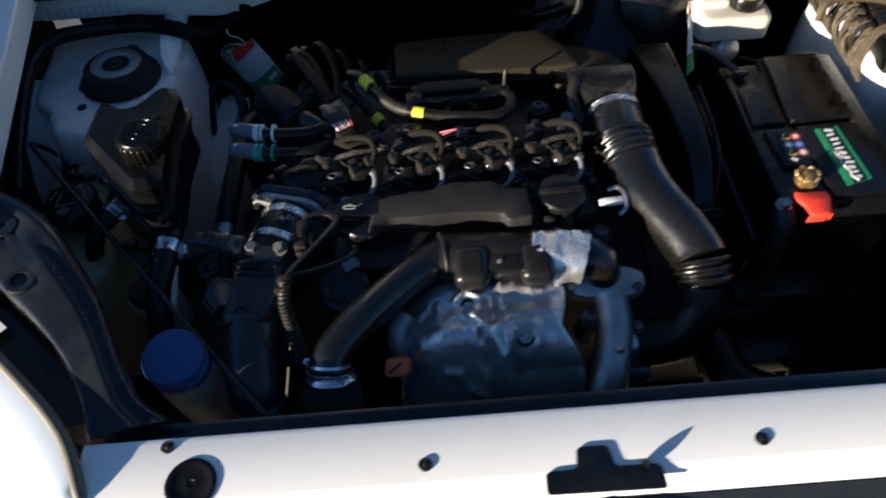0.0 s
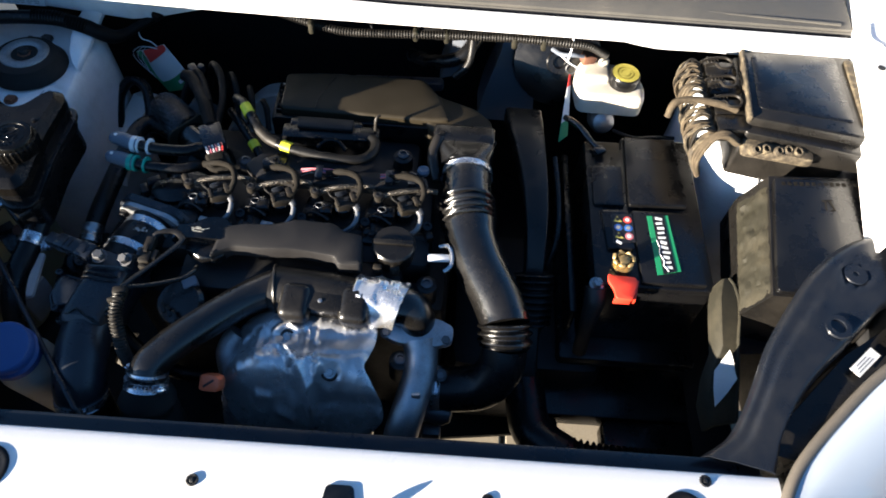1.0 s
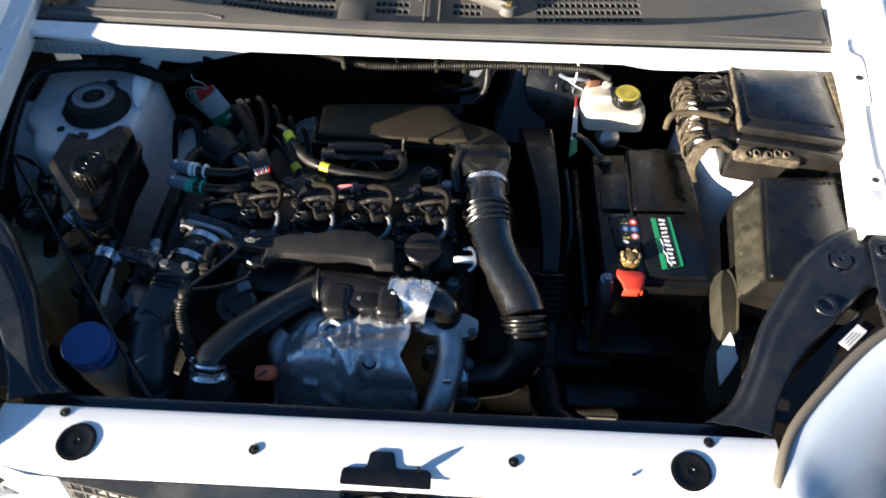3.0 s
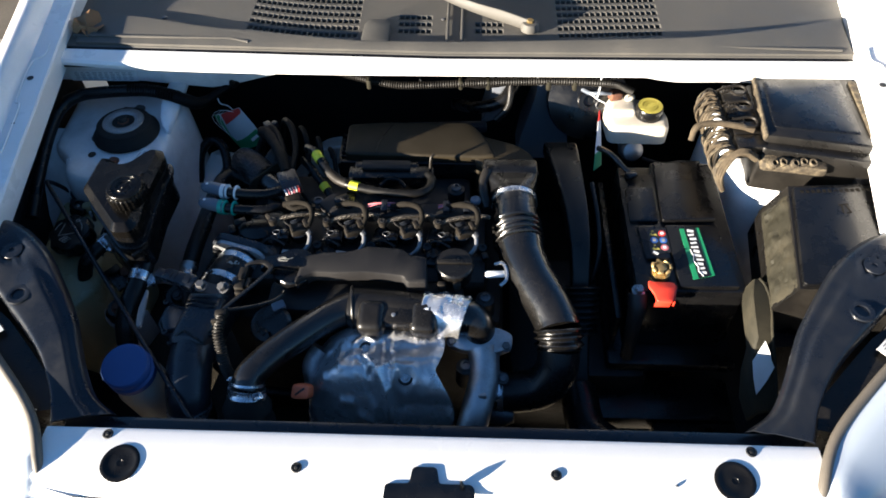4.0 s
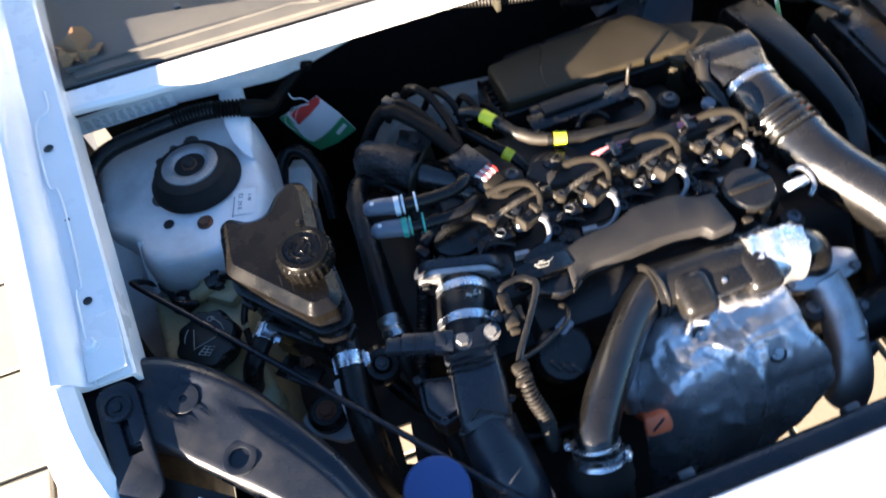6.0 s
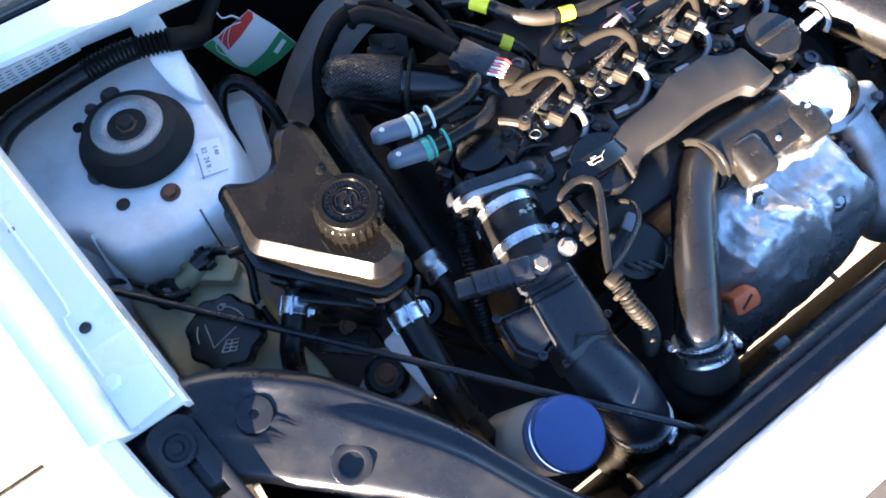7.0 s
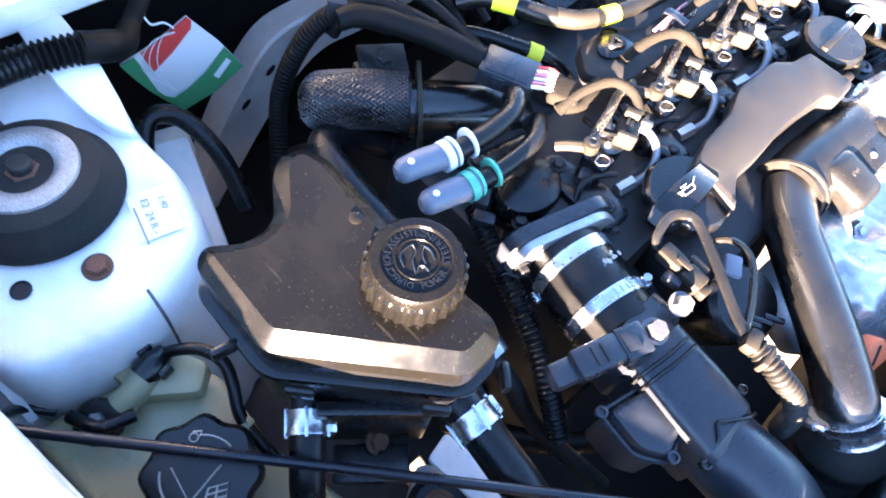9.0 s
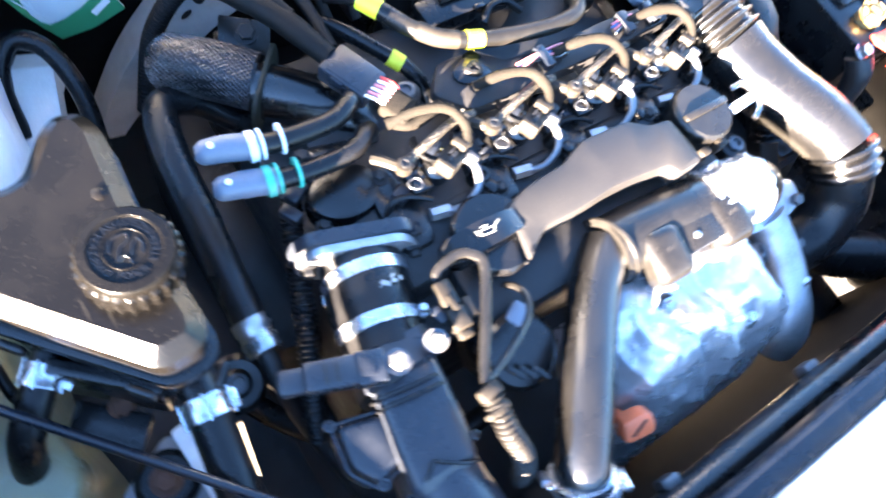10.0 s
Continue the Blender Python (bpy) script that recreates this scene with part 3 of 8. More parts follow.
left_tower = tower(-1)
tower(1)
bm = bmesh.new()
gus = [(0.812, -0.586, -0.552, 0.905), (0.78, -0.590, -0.553, 0.901), (0.735, -0.592, -0.555, 0.893), (0.705, -0.588, -0.560, 0.884), (0.685, -0.580, -0.565, 0.876), (0.676, -0.571, -0.567, 0.871)]
loft(bm, [[(a, y, z - 0.012), (a, y, z), (a + 0.004 * (b - a) / 0.034, y, z + 0.002), (b - 0.006 * (b - a) / 0.034, y, z + 0.001), (b, y, z - 0.004), (b, y, z - 0.012)] for y, a, b, z in gus])
part("tower_gusset", bm, BAYWHITE, left_tower)
for x, y, r, mat, nm in ((-0.711, 0.661, 0.010, ZINC, "tower_bolt"), (-0.653, 0.752, 0.009, ZINC, "tower_bolt"), (-0.680, 0.747, 0.006, ZINC, "tower_bolt"),
                         (-0.6565, 0.592, 0.0085, RUST, "rusty_bolt")):
    bolt(nm, (x, y, 0.8655), (0, 0, 1), r, mat, left_tower, label="rusty brown bolt head" if mat is RUST else "")
for x, y, r in ((-0.7065, 0.610, 0.0065), (-0.703, 0.733, 0.006)):
    bm = bmesh.new()
    lathe(bm, [(r * 1.2, 0), (r * 1.2, 0.0008), (r, 0.001), (r * 0.85, -0.001), (0, -0.0015)], (x, y, 0.8664), seg=20)
    part("tower_hole", bm, DARK, left_tower)
bm = bmesh.new()
prism(bm, [(-0.0225, -0.0165), (0.0225, -0.0165), (0.0225, 0.0165), (-0.0225, 0.0165)], 0, 0.0005, bev=0)
bm.transform(pose(-0.598, 0.605, 0.8668, 0, 0, 75))
plate = part("approval_sticker", bm, PAPER, left_tower, "white type approval sticker with small print")
words("print", "E2  24 R -", 0.0085, pose(-0.603, 0.604, 0.8675, 0, 0, 255), INK, plate)
words("print", "1.40", 0.0075, pose(-0.588, 0.609, 0.8675, 0, 0, 255), INK, plate)
bm = bmesh.new()
box(bm, (-0.613, 0.601, 0.8675), (0.036, 0.0016, 0.0004), (0, 0, 75), bev=0)
part("print", bm, INK, plate)

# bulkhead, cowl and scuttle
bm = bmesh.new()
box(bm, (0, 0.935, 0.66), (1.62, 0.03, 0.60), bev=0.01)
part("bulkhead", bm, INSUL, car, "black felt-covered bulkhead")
bm = bmesh.new()
def cowl_front(x):
    return 0.732 + (0.024 * (-x / 0.75) ** 3 if x < 0 else 0)


def cowl_rear(x):
    return 0.772 - (0.034 * x if x < 0 else 0.0)


loft(bm, [[(x, cowl_front(x), 0.974), (x, cowl_front(x) - 0.001, 0.982), (x, cowl_front(x) + 0.004, 0.987), (x, cowl_rear(x) - 0.005, 0.989), (x, cowl_rear(x), 0.985), (x, cowl_rear(x), 0.974)]
          for x in (-0.795, -0.7, -0.6, -0.5, -0.4, -0.2, 0, 0.4, 0.83)])
part("cowl_flange", bm, WHITE, car, "white painted cowl flange")
for s in (-1, 1):
    bm = bmesh.new()
    low = [(0.79, 0.955), (0.70, 0.955), (0.60, 0.956), (0.54, 0.957), (0.49, 0.956), (0.46, 0.956), (0.43, 0.960), (0.39, 0.968), (0.355, 0.976), (0.33, 0.978)]
    if s < 0:
        # set back under the flange on this side
        under = [(-0.83, 0.908), (-0.72, 0.908), (-0.65, 0.907), (-0.58, 0.899), (-0.50, 0.891), (-0.46, 0.897), (-0.42, 0.908), (-0.37, 0.922), (-0.323, 0.936), (-0.28, 0.945)]
        loft(bm, [[(x, 0.793, 0.966), (x, 0.794, z + 0.006), (x, 0.797, z), (x, 0.82, z + 0.003), (x, 0.82, 0.966)] for x, z in under])
    else:
        loft(bm, [[(x, 0.738, 0.976), (x, 0.740, z + 0.006), (x, 0.742, z), (x, 0.765, z + 0.004), (x, 0.765, 0.976)] for x, z in low])
    part("cowl_panel", bm, BAYWHITE, car, "white painted cowl side panel")
    # painted wing wall, coloured dark to stand for the shaded gap
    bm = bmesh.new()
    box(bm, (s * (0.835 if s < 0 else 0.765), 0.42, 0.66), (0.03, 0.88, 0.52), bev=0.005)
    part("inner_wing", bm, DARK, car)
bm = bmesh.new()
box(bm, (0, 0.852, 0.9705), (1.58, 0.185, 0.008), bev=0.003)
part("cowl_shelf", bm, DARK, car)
bm = bmesh.new()
prism(bm, [(-0.072, -0.0125), (0.072, -0.0125), (0.072, 0.0125), (-0.072, 0.0125)], 0, 0.0005, bev=0)
bm.transform(pose(-0.722, 0.7915, 0.923, 86, 0, 0))
lab = part("data_plate", bm, STICKER, car, "silver data plate with small print")
rnd = random.Random(4)
for r in range(5):
    for c in range(10):
        bm = bmesh.new()
        box(bm, (-0.057 + c * 0.0127 + rnd.uniform(-0.001, 0.001), 0.0078 - r * 0.0039, 0.0008), (rnd.uniform(0.006, 0.011), 0.0013, 0.0003), bev=0)
        bm.transform(pose(-0.722, 0.7915, 0.923, 86, 0, 0))
        part("print_bar", bm, INK, lab)

scut = thing("scuttle_panel", (0, 0.9, 0.98), "weathered grey plastic scuttle panel with air slots", "scuttle panel")
holes = []
for x0, x1, y0, n, lean in ((-0.417, -0.180, 0.846, 7, 0.135), (-0.099, -0.028, 0.862, 3, 0.02), (0.061, 0.120, 0.862, 2, 0.0), (0.232, 0.452, 0.848, 6, -0.05)):
    for r in range(n):
        y = y0 + 0.0245 * r
        for k in range(int((x1 - x0) / 0.0118)):
            # slots follow the curved front of the panel
            x = x0 + 0.006 + k * 0.0118
            yy = y + lean * (x1 - x) * (x1 - x) * 4 if x0 < -0.3 else y + lean * (x0 - x)
            holes.append([(x - 0.0042, yy - 0.0062), (x + 0.0042, yy - 0.0062), (x + 0.0042, yy + 0.0062), (x - 0.0042, yy + 0.0062)])
bm = bmesh.new()
prism(bm, [(-0.785, 0.805), (0, 0.779), (0.82, 0.779), (0.86, 1.16), (-0.83, 1.16)], 0.981, 0.989, bev=0.002, seg=1, holes=holes)
part("panel", bm, SCUTTLE, scut)
bm = bmesh.new()
edge_line = [p for p, _ in spline([(-0.76, 0.905, 0), (-0.66, 0.893, 0), (-0.58, 0.876, 0), (-0.493, 0.855, 0), (-0.376, 0.840, 0), (-0.191, 0.812, 0), (-0.05, 0.808, 0), (0.10, 0.808, 0), (0.25, 0.812, 0), (0.45, 0.818, 0), (0.57, 0.834, 0), (0.70, 0.860, 0), (0.80, 0.885, 0)], 3)]
loft(bm, [[(p.x, cowl_rear(p.x) + 0.011, 0.986), (p.x, cowl_rear(p.x) + 0.011, 0.9945), (p.x, p.y - 0.006, 1.0020 + 0.004 * max(0, min(1, p.x / 0.4))), (p.x, p.y - 0.001, 1.0015 + 0.004 * max(0, min(1, p.x / 0.4))), (p.x, p.y, 0.999), (p.x, p.y, 0.986)] for p in edge_line])
part("front_strip", bm, SCUTTLE, scut, "raised front strip of the panel")
bm = bmesh.new()
loft(bm, [[(x, 0.806 + d, 0.992), (x, 0.806 + d, 0.9985), (x, 0.809 + d, 0.9995), (x, 0.812 + d, 0.992)] for x, d in ((-0.77, 0.02), (-0.55, 0.014), (-0.44, 0.012), (-0.40, 0.0))])
part("edge_fold", bm, SCUTTLE, scut)
bm = bmesh.new()
loft(bm, [[(x, 0.790 + d, 0.992), (x, 0.790 + d, 0.9985), (x, 0.793 + d, 0.9995), (x, 0.796 + d, 0.992)] for x, d in ((0.36, 0.0), (0.48, 0.012), (0.6, 0.006), (0.78, 0.0))])
part("edge_fold", bm, SCUTTLE, scut)
bm = bmesh.new()
loft(bm, [[(x, cowl_rear(x) + d, z) for d, z in ((0.001, 0.975), (0.002, 0.986), (0.004, 0.988), (0.006, 0.984), (0.0075, 0.984), (0.009, 0.975))] for x in (-0.785, -0.4, -0.2, 0, 0.4, 0.79)])
part("bonnet_seal", bm, RUBBER, scut, "dark rubber bonnet seal")
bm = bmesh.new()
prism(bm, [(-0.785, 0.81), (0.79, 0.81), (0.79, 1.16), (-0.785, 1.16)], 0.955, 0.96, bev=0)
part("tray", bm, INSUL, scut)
bm = bmesh.new()
prism(bm, rounded([(-0.170, 0.806), (-0.168, 0.87), (-0.158, 0.888), (-0.122, 0.888), (-0.113, 0.87), (-0.112, 0.806)], 0.008), 0.985, 1.001, bev=0.004)
part("clip_dome", bm, SCUTTLE, scut)
for x in (0.005, 0.035):
    bm = bmesh.new()
    box(bm, (x, 0.885, 0.994), (0.006, 0.15, 0.006), bev=0.002)
    part("rib", bm, SCUTTLE, scut)
for x in (-0.005, -0.6):
    bm = bmesh.new()
    lathe(bm, [(0.0055, 0), (0.0055, 0.002), (0.004, 0.003), (0, 0.003)], (x, 0.9, 0.992), seg=16)
    part("fixing_screw", bm, ZINC, scut)
wiper = thing("wiper_arm", (0.174, 0.866, 0.992), "grey metal wiper arm on a brass-coloured spindle", "wiper")
bm = bmesh.new()
lathe(bm, [(0.019, 0), (0.018, 0.012), (0.015, 0.016), (0.009, 0.017)], (0.174, 0.866, 0.992), seg=24)
part("hub", bm, SCUTTLE, wiper)
bolt("spindle_nut", (0.174, 0.866, 1.007), (0, 0, 1), 0.0075, BRASS, wiper, label="brass-coloured spindle nut")
bm = bmesh.new()
tube(bm, [(0.172, 0.868, 1.000), (0.12, 0.893, 1.004), (0.04, 0.935, 1.006), (-0.06, 1.0, 1.012), (-0.2, 1.1, 1.035)], [0.013, 0.014, 0.012, 0.008, 0.005], 10, 5, flat=0.5)
part("arm", bm, SCUTTLE, wiper)
bm = bmesh.new()
loft(bm, [[(-0.78, 1.16, 0.985), (0.78, 1.16, 0.985), (0.78, 1.165, 0.985), (-0.78, 1.165, 0.985)],
          [(-0.62, 1.9, 1.6), (0.62, 1.9, 1.6), (0.62, 1.905, 1.6), (-0.62, 1.905, 1.6)]])
part("windscreen", bm, SCREEN, car, "tinted windscreen glass")

# the bonnet, swung up in front of the windscreen
bonnet = thing("open_bonnet", (0, 1.22, 1.10), "white painted bonnet standing open at the windscreen", "bonnet")
bm = bmesh.new()
loft(bm, [[(-w, y, z), (w, y, z), (w, y + 0.022, z + 0.008), (-w, y + 0.022, z + 0.008)] for w, y, z in ((0.62, 1.22, 1.10), (0.66, 1.28, 1.28), (0.68, 1.36, 1.56), (0.64, 1.48, 1.88), (0.53, 1.53, 1.97))])
part("skin", bm, WHITE, bonnet)
# unseen liner, added so that glossy parts reflect something dark
bm = bmesh.new()
loft(bm, [[(-w, y - 0.006, z), (w, y - 0.006, z), (w, y - 0.001, z), (-w, y - 0.001, z)] for w, y, z in ((0.56, 1.225, 1.12), (0.60, 1.28, 1.28), (0.62, 1.36, 1.56), (0.58, 1.48, 1.88), (0.48, 1.522, 1.955))])
part("liner", bm, INSUL, bonnet, "unseen black liner added to darken reflections")
for x in (-0.5, 0.0, 0.5):
    bm = bmesh.new()
    loft(bm, [[(x - 0.03, y, z), (x + 0.03, y, z), (x + 0.02, y - 0.018, z), (x - 0.02, y - 0.018, z)] for y, z in ((1.235, 1.13), (1.28, 1.28), (1.36, 1.56), (1.47, 1.84))])
    part("stiffener", bm, BAYWHITE, bonnet)
for s in (-1, 1):
    bm = bmesh.new()
    tube(bm, [(s * 0.64, 1.20, 0.99), (s * 0.63, 1.21, 1.05), (s * 0.61, 1.225, 1.12)], 0.012, 8, 4, flat=0.4)
    part("hinge", bm, WHITE, bonnet)

# painted corner plates between tower, wing and slam panel
def corner_plate(s):
    pl = thing("corner_plate", (s * 0.65, 0.24, 0.93), "dark painted pressed-steel corner bracket", "bracket", "corner brackets of the bay")
    def lift(x, y):
        return 0.951 - 0.05 * max(0, (0.30 - y) / 0.29) ** 1.2
    outer = [(0.80, 0.372), (0.742, 0.370), (0.691, 0.347), (0.636, 0.299), (0.600, 0.252), (0.573, 0.213), (0.553, 0.180), (0.535, 0.140), (0.515, 0.098), (0.490, 0.060), (0.452, 0.034)]
    inner = [(0.812, 0.262), (0.739, 0.255), (0.699, 0.222), (0.660, 0.184), (0.632, 0.158), (0.605, 0.130), (0.585, 0.105), (0.568, 0.078), (0.556, 0.055), (0.550, 0.034), (0.546, 0.014)]
    fine_a = [tuple(p)[:2] for p, _ in spline([(x, y, 0) for x, y in outer], 4)]
    fine_b = [tuple(p)[:2] for p, _ in spline([(x, y, 0) for x, y in inner], 4)]
    def grid2(dz):
        rows = []
        m = len(fine_a)
        for i in range(m):
            row = []
            u = i / (m - 1)
            for k in range(25):
                t = k / 24
                x, y = fine_a[i][0] + (fine_b[i][0] - fine_a[i][0]) * t, fine_a[i][1] + (fine_b[i][1] - fine_a[i][1]) * t
                bead = 0.0055 * (1 / (1 + math.exp(-(t - 0.33) * 45))) * (1 / (1 + math.exp((t - 0.95) * 60))) * (1 / (1 + math.exp(-(u - 0.30) * 60)))
                edge = -0.012 * max(0, (0.13 - t) / 0.13) ** 2 - 0.012 * max(0, (t - 0.93) / 0.07) ** 2
                d = math.hypot(x - 0.697, y - 0.297)
                dim = -0.006 * max(0.0, min(1.0, (0.024 - d) / 0.004))
                row.append(Vector((s * x, y, lift(x, y) + bead + edge + dim + dz)))
            rows.append(row)
        return rows
    bm = bmesh.new()
    top = grid2(0)
    vt = [[bm.verts.new(p) for p in r] for r in top]
    vb = [[bm.verts.new(p - Vector((0, 0, 0.003))) for p in r] for r in top]
    hole = lambda p: math.hypot(abs(p.x) - 0.651, p.y - 0.211) < 0.0125
    keep = {}
    for i in range(len(vt) - 1):
        for k in range(24):
            c = (top[i][k] + top[i + 1][k + 1]) / 2
            keep[i, k] = not hole(c)
    for (i, k), ok in keep.items():
        if not ok:
            continue
        bm.faces.new((vt[i][k], vt[i + 1][k], vt[i + 1][k + 1], vt[i][k + 1]))
        bm.faces.new((vb[i][k], vb[i][k + 1], vb[i + 1][k + 1], vb[i + 1][k]))
        for di, dk, a, b in ((-1, 0, (i, k), (i, k + 1)), (1, 0, (i + 1, k), (i + 1, k + 1)), (0, -1, (i, k), (i + 1, k)), (0, 1, (i, k + 1), (i + 1, k + 1))):
            if not keep.get((i + di, k + dk), False):
                bm.faces.new((vt[a[0]][a[1]], vt[b[0]][b[1]], vb[b[0]][b[1]], vb[a[0]][a[1]]))
    body = part("plate", bm, NAVY, pl, angle=50)
    b = bmesh.new()
    lathe(b, [(0.0175, -0.0015), (0.0165, 0.0), (0.006, 0.0004), (0.0045, 0.0002), (0.0042, -0.002), (0, -0.002)], (s * 0.697, 0.297, 0.9475), seg=28)
    part("dimple", b, NAVY, pl)
    rim = bmesh.new()
    lathe(rim, [(0.0105, -0.004), (0.0108, 0.0006), (0.0125, 0.0012), (0.018, 0.0006), (0.019, -0.002)], (s * 0.651, 0.211, lift(0.649, 0.211) + 0.0055), seg=28)
    part("hole_rim", rim, NAVY, pl)
    st = bmesh.new()
    prism(st, rounded([(-0.022, 0.028), (0.022, 0.028), (0.026, -0.11), (-0.02, -0.11)], 0.02, 5), 0, 0.004, bev=0.0015,
          holes=[[(-0.003, -0.015), (0.006, -0.015), (0.007, -0.045), (0.014, -0.045), (0.014, -0.055), (-0.001, -0.055)]])
    lathe(st, [(0.0165, 0.004), (0.016, 0.008), (0.012, 0.009), (0.0105, 0.006), (0.006, 0.006), (0.005, 0.009), (0, 0.009)], seg=26)
    st.transform(pose(s * 0.762, 0.307, 0.957, 9, 0, -s * 4))
    part("slotted_strap", st, NAVY, pl, "slotted steel strap with a stud")
    return pl


corner_plate(-1)
corner_plate(1)


# headlights
def headlight(s):
    hl = thing("headlight", (s * 0.68, 0.03, 0.8), "clear plastic headlight with a milky edge", "headlight", "headlights")
    a = [(0.528, -0.092, 0.865), (0.533, -0.053, 0.905), (0.565, 0.015, 0.918), (0.634, 0.088, 0.928), (0.704, 0.149, 0.936), (0.792, 0.205, 0.945)]
    b = [(0.545, -0.115, 0.80), (0.60, -0.105, 0.78), (0.68, -0.075, 0.77), (0.76, -0.02, 0.77), (0.82, 0.06, 0.79), (0.855, 0.17, 0.83)]
    fa = [p for p, _ in spline(a, 5)]
    fb = [p for p, _ in spline(b, 5)]
    m = len(fa)
    def sheet(inset):
        rows = []
        for i in range(m):
            row = []
            for k in range(13):
                t = k / 12
                p = fa[i].lerp(fb[i], t)
                bulge = 0.034 * math.sin(math.pi * t) ** 0.7
                p = p + Vector((0.25, -0.45, 0.86)) * (bulge - inset)
                row.append(Vector((s * p.x, p.y, p.z)))
            rows.append(row)
        return rows
    bm = bmesh.new()
    o, i_ = sheet(0), sheet(0.003)
    vo = [[bm.verts.new(p) for p in r] for r in o]
    vi = [[bm.verts.new(p) for p in r] for r in i_]
    for i in range(m - 1):
        for k in range(12):
            bm.faces.new((vo[i][k], vo[i + 1][k], vo[i + 1][k + 1], vo[i][k + 1]))
            bm.faces.new((vi[i][k], vi[i][k + 1], vi[i + 1][k + 1], vi[i + 1][k]))
    loop = [(i, 0) for i in range(m)] + [(m - 1, k) for k in range(1, 13)] + [(i, 12) for i in range(m - 2, -1, -1)] + [(0, k) for k in range(11, 0, -1)]
    for p, q in zip(loop, loop[1:] + loop[:1]):
        bm.faces.new((vo[p[0]][p[1]], vo[q[0]][q[1]], vi[q[0]][q[1]], vi[p[0]][p[1]]))
    lens = part("lens", bm, LENS, hl, "clear lens with sky reflection put into its colour", angle=60)
    lens.visible_shadow = False
    bm = bmesh.new()
    tube(bm, [(s * p.x, p.y + 0.004, p.z - 0.002) for p in fa[::5]], 0.0075, 10, 5)
    part("seal_rim", bm, GRILLE, hl, "dusty seal along the lens edge")
    bm = bmesh.new()
    rim = [(s * x, y, z) for x, y, z in [(p.x, p.y, p.z - 0.02) for p in fa[::5]] + [(p.x, p.y + 0.01, p.z - 0.006) for p in fb[::5]][::-1]]
    cx = s * 0.69
    deep = [(cx + (x - cx) * 0.72, 0.05 + (y - 0.03) * 0.72 + 0.02, z - 0.10) for x, y, z in rim]
    loft(bm, [rim, deep], caps=False)
    bm.faces.new(bm.verts[len(rim):])
    part("reflector", bm, CHROME, hl, "chromed reflector bowl", angle=60)
    bm = bmesh.new()
    out = [(0.560, 0.045), (0.570, 0.085), (0.625, 0.140), (0.675, 0.188), (0.745, 0.235), (0.79, 0.235), (0.715, 0.162), (0.645, 0.100), (0.585, 0.040)]
    loft(bm, [[(s * x, y, z + dz) for (x, y), dz in zip(out, (0.0, 0.005, 0.012, 0.02, 0.03, 0.03, 0.025, 0.015, 0.0))] for z in (0.76, 0.885)])
    part("housing", bm, DUSTY, hl, "dusty black lamp housing")
    bm = bmesh.new()
    prism(bm, [(-0.026, -0.008), (0.026, -0.008), (0.026, 0.008), (-0.026, 0.008)], 0, 0.0006, bev=0)
    bm.transform(pose(s * 0.695, 0.176, 0.912, 0, 0, s * 42))
    st = part("sticker", bm, STICKER, hl, "white sticker")
    for k in range(3):
        b = bmesh.new()
        box(b, (-0.004, -0.004 + k * 0.004, 0.0009), (0.034 - 0.006 * k, 0.0013, 0.0003), bev=0)
        b.transform(pose(s * 0.695, 0.176, 0.912, 0, 0, s * 42))
        part("print_bar", b, BLUEGREY, st)
    return hl


headlight(-1)
headlight(1)

# front wheels that the car stands on
for s in (-1, 1):
    bm = bmesh.new()
    lathe(bm, [(0.19, -0.08), (0.27, -0.085), (0.288, -0.07), (0.29, 0.0), (0.288, 0.07), (0.27, 0.085), (0.19, 0.08), (0.17, 0.0)], (s * 0.70, 0.70, 0.30), (1, 0, 0), 40)
    part("tyre", bm, RUBBER, car)

# ---- engine ----
engine = thing("engine", (-0.12, 0.4, 0.35), "dark diesel engine across the bay with four injectors", "engine")
bm = bmesh.new()
box(bm, (-0.13, 0.42, 0.60), (0.50, 0.30, 0.40), bev=0.02)
part("block", bm, DARK, engine)
for nm, at, size in (("cylinder_head", (-0.13, 0.40, 0.815), (0.44, 0.16, 0.07)), ("front_casing", (-0.12, 0.29, 0.80), (0.34, 0.07, 0.10)), ("rear_casing", (-0.14, 0.53, 0.79), (0.40, 0.12, 0.10))):
    bm = bmesh.new()
    box(bm, at, size, bev=0.014)
    part(nm, bm, DARK, engine)
bm = bmesh.new()
box(bm, (0.27, 0.40, 0.52), (0.28, 0.30, 0.26), bev=0.04)
lathe(bm, [(0.12, 0), (0.12, 0.08), (0.08, 0.12)], (0.20, 0.36, 0.55), (1, 0, 0), 24)
part("gearbox", bm, DARK, engine)
bm = bmesh.new()
prism(bm, rounded([(-0.236, 0.286), (-0.228, 0.340), (-0.196, 0.349), (-0.150, 0.352), (-0.118, 0.364), (-0.060, 0.361), (-0.042, 0.347), (-0.015, 0.343), (-0.011, 0.290),
                   (-0.046, 0.288), (-0.052, 0.301), (-0.085, 0.305), (-0.120, 0.308), (-0.170, 0.305), (-0.205, 0.306), (-0.222, 0.296)], 0.006, 3), 0.868, 0.892, bev=0.005)
for v in bm.verts:
    v.co.z += 0.10 * (v.co.y - 0.33) * 0.3
part("engine_cover", bm, COVER, engine, "matt black moulded cover with a warm sheen")
cap = bmesh.new()
lathe(cap, [(0.030, -0.03), (0.032, -0.006), (0.0335, -0.004), (0.0335, 0.004), (0.031, 0.007), (0, 0.0075)], (0.033, 0.335, 0.880), seg=40, ribs=20, depth=0.0006, only=(2, 3))
filler = part("oil_filler_cap", cap, DUSTY, engine, "round black oil filler cap with a grip bar")
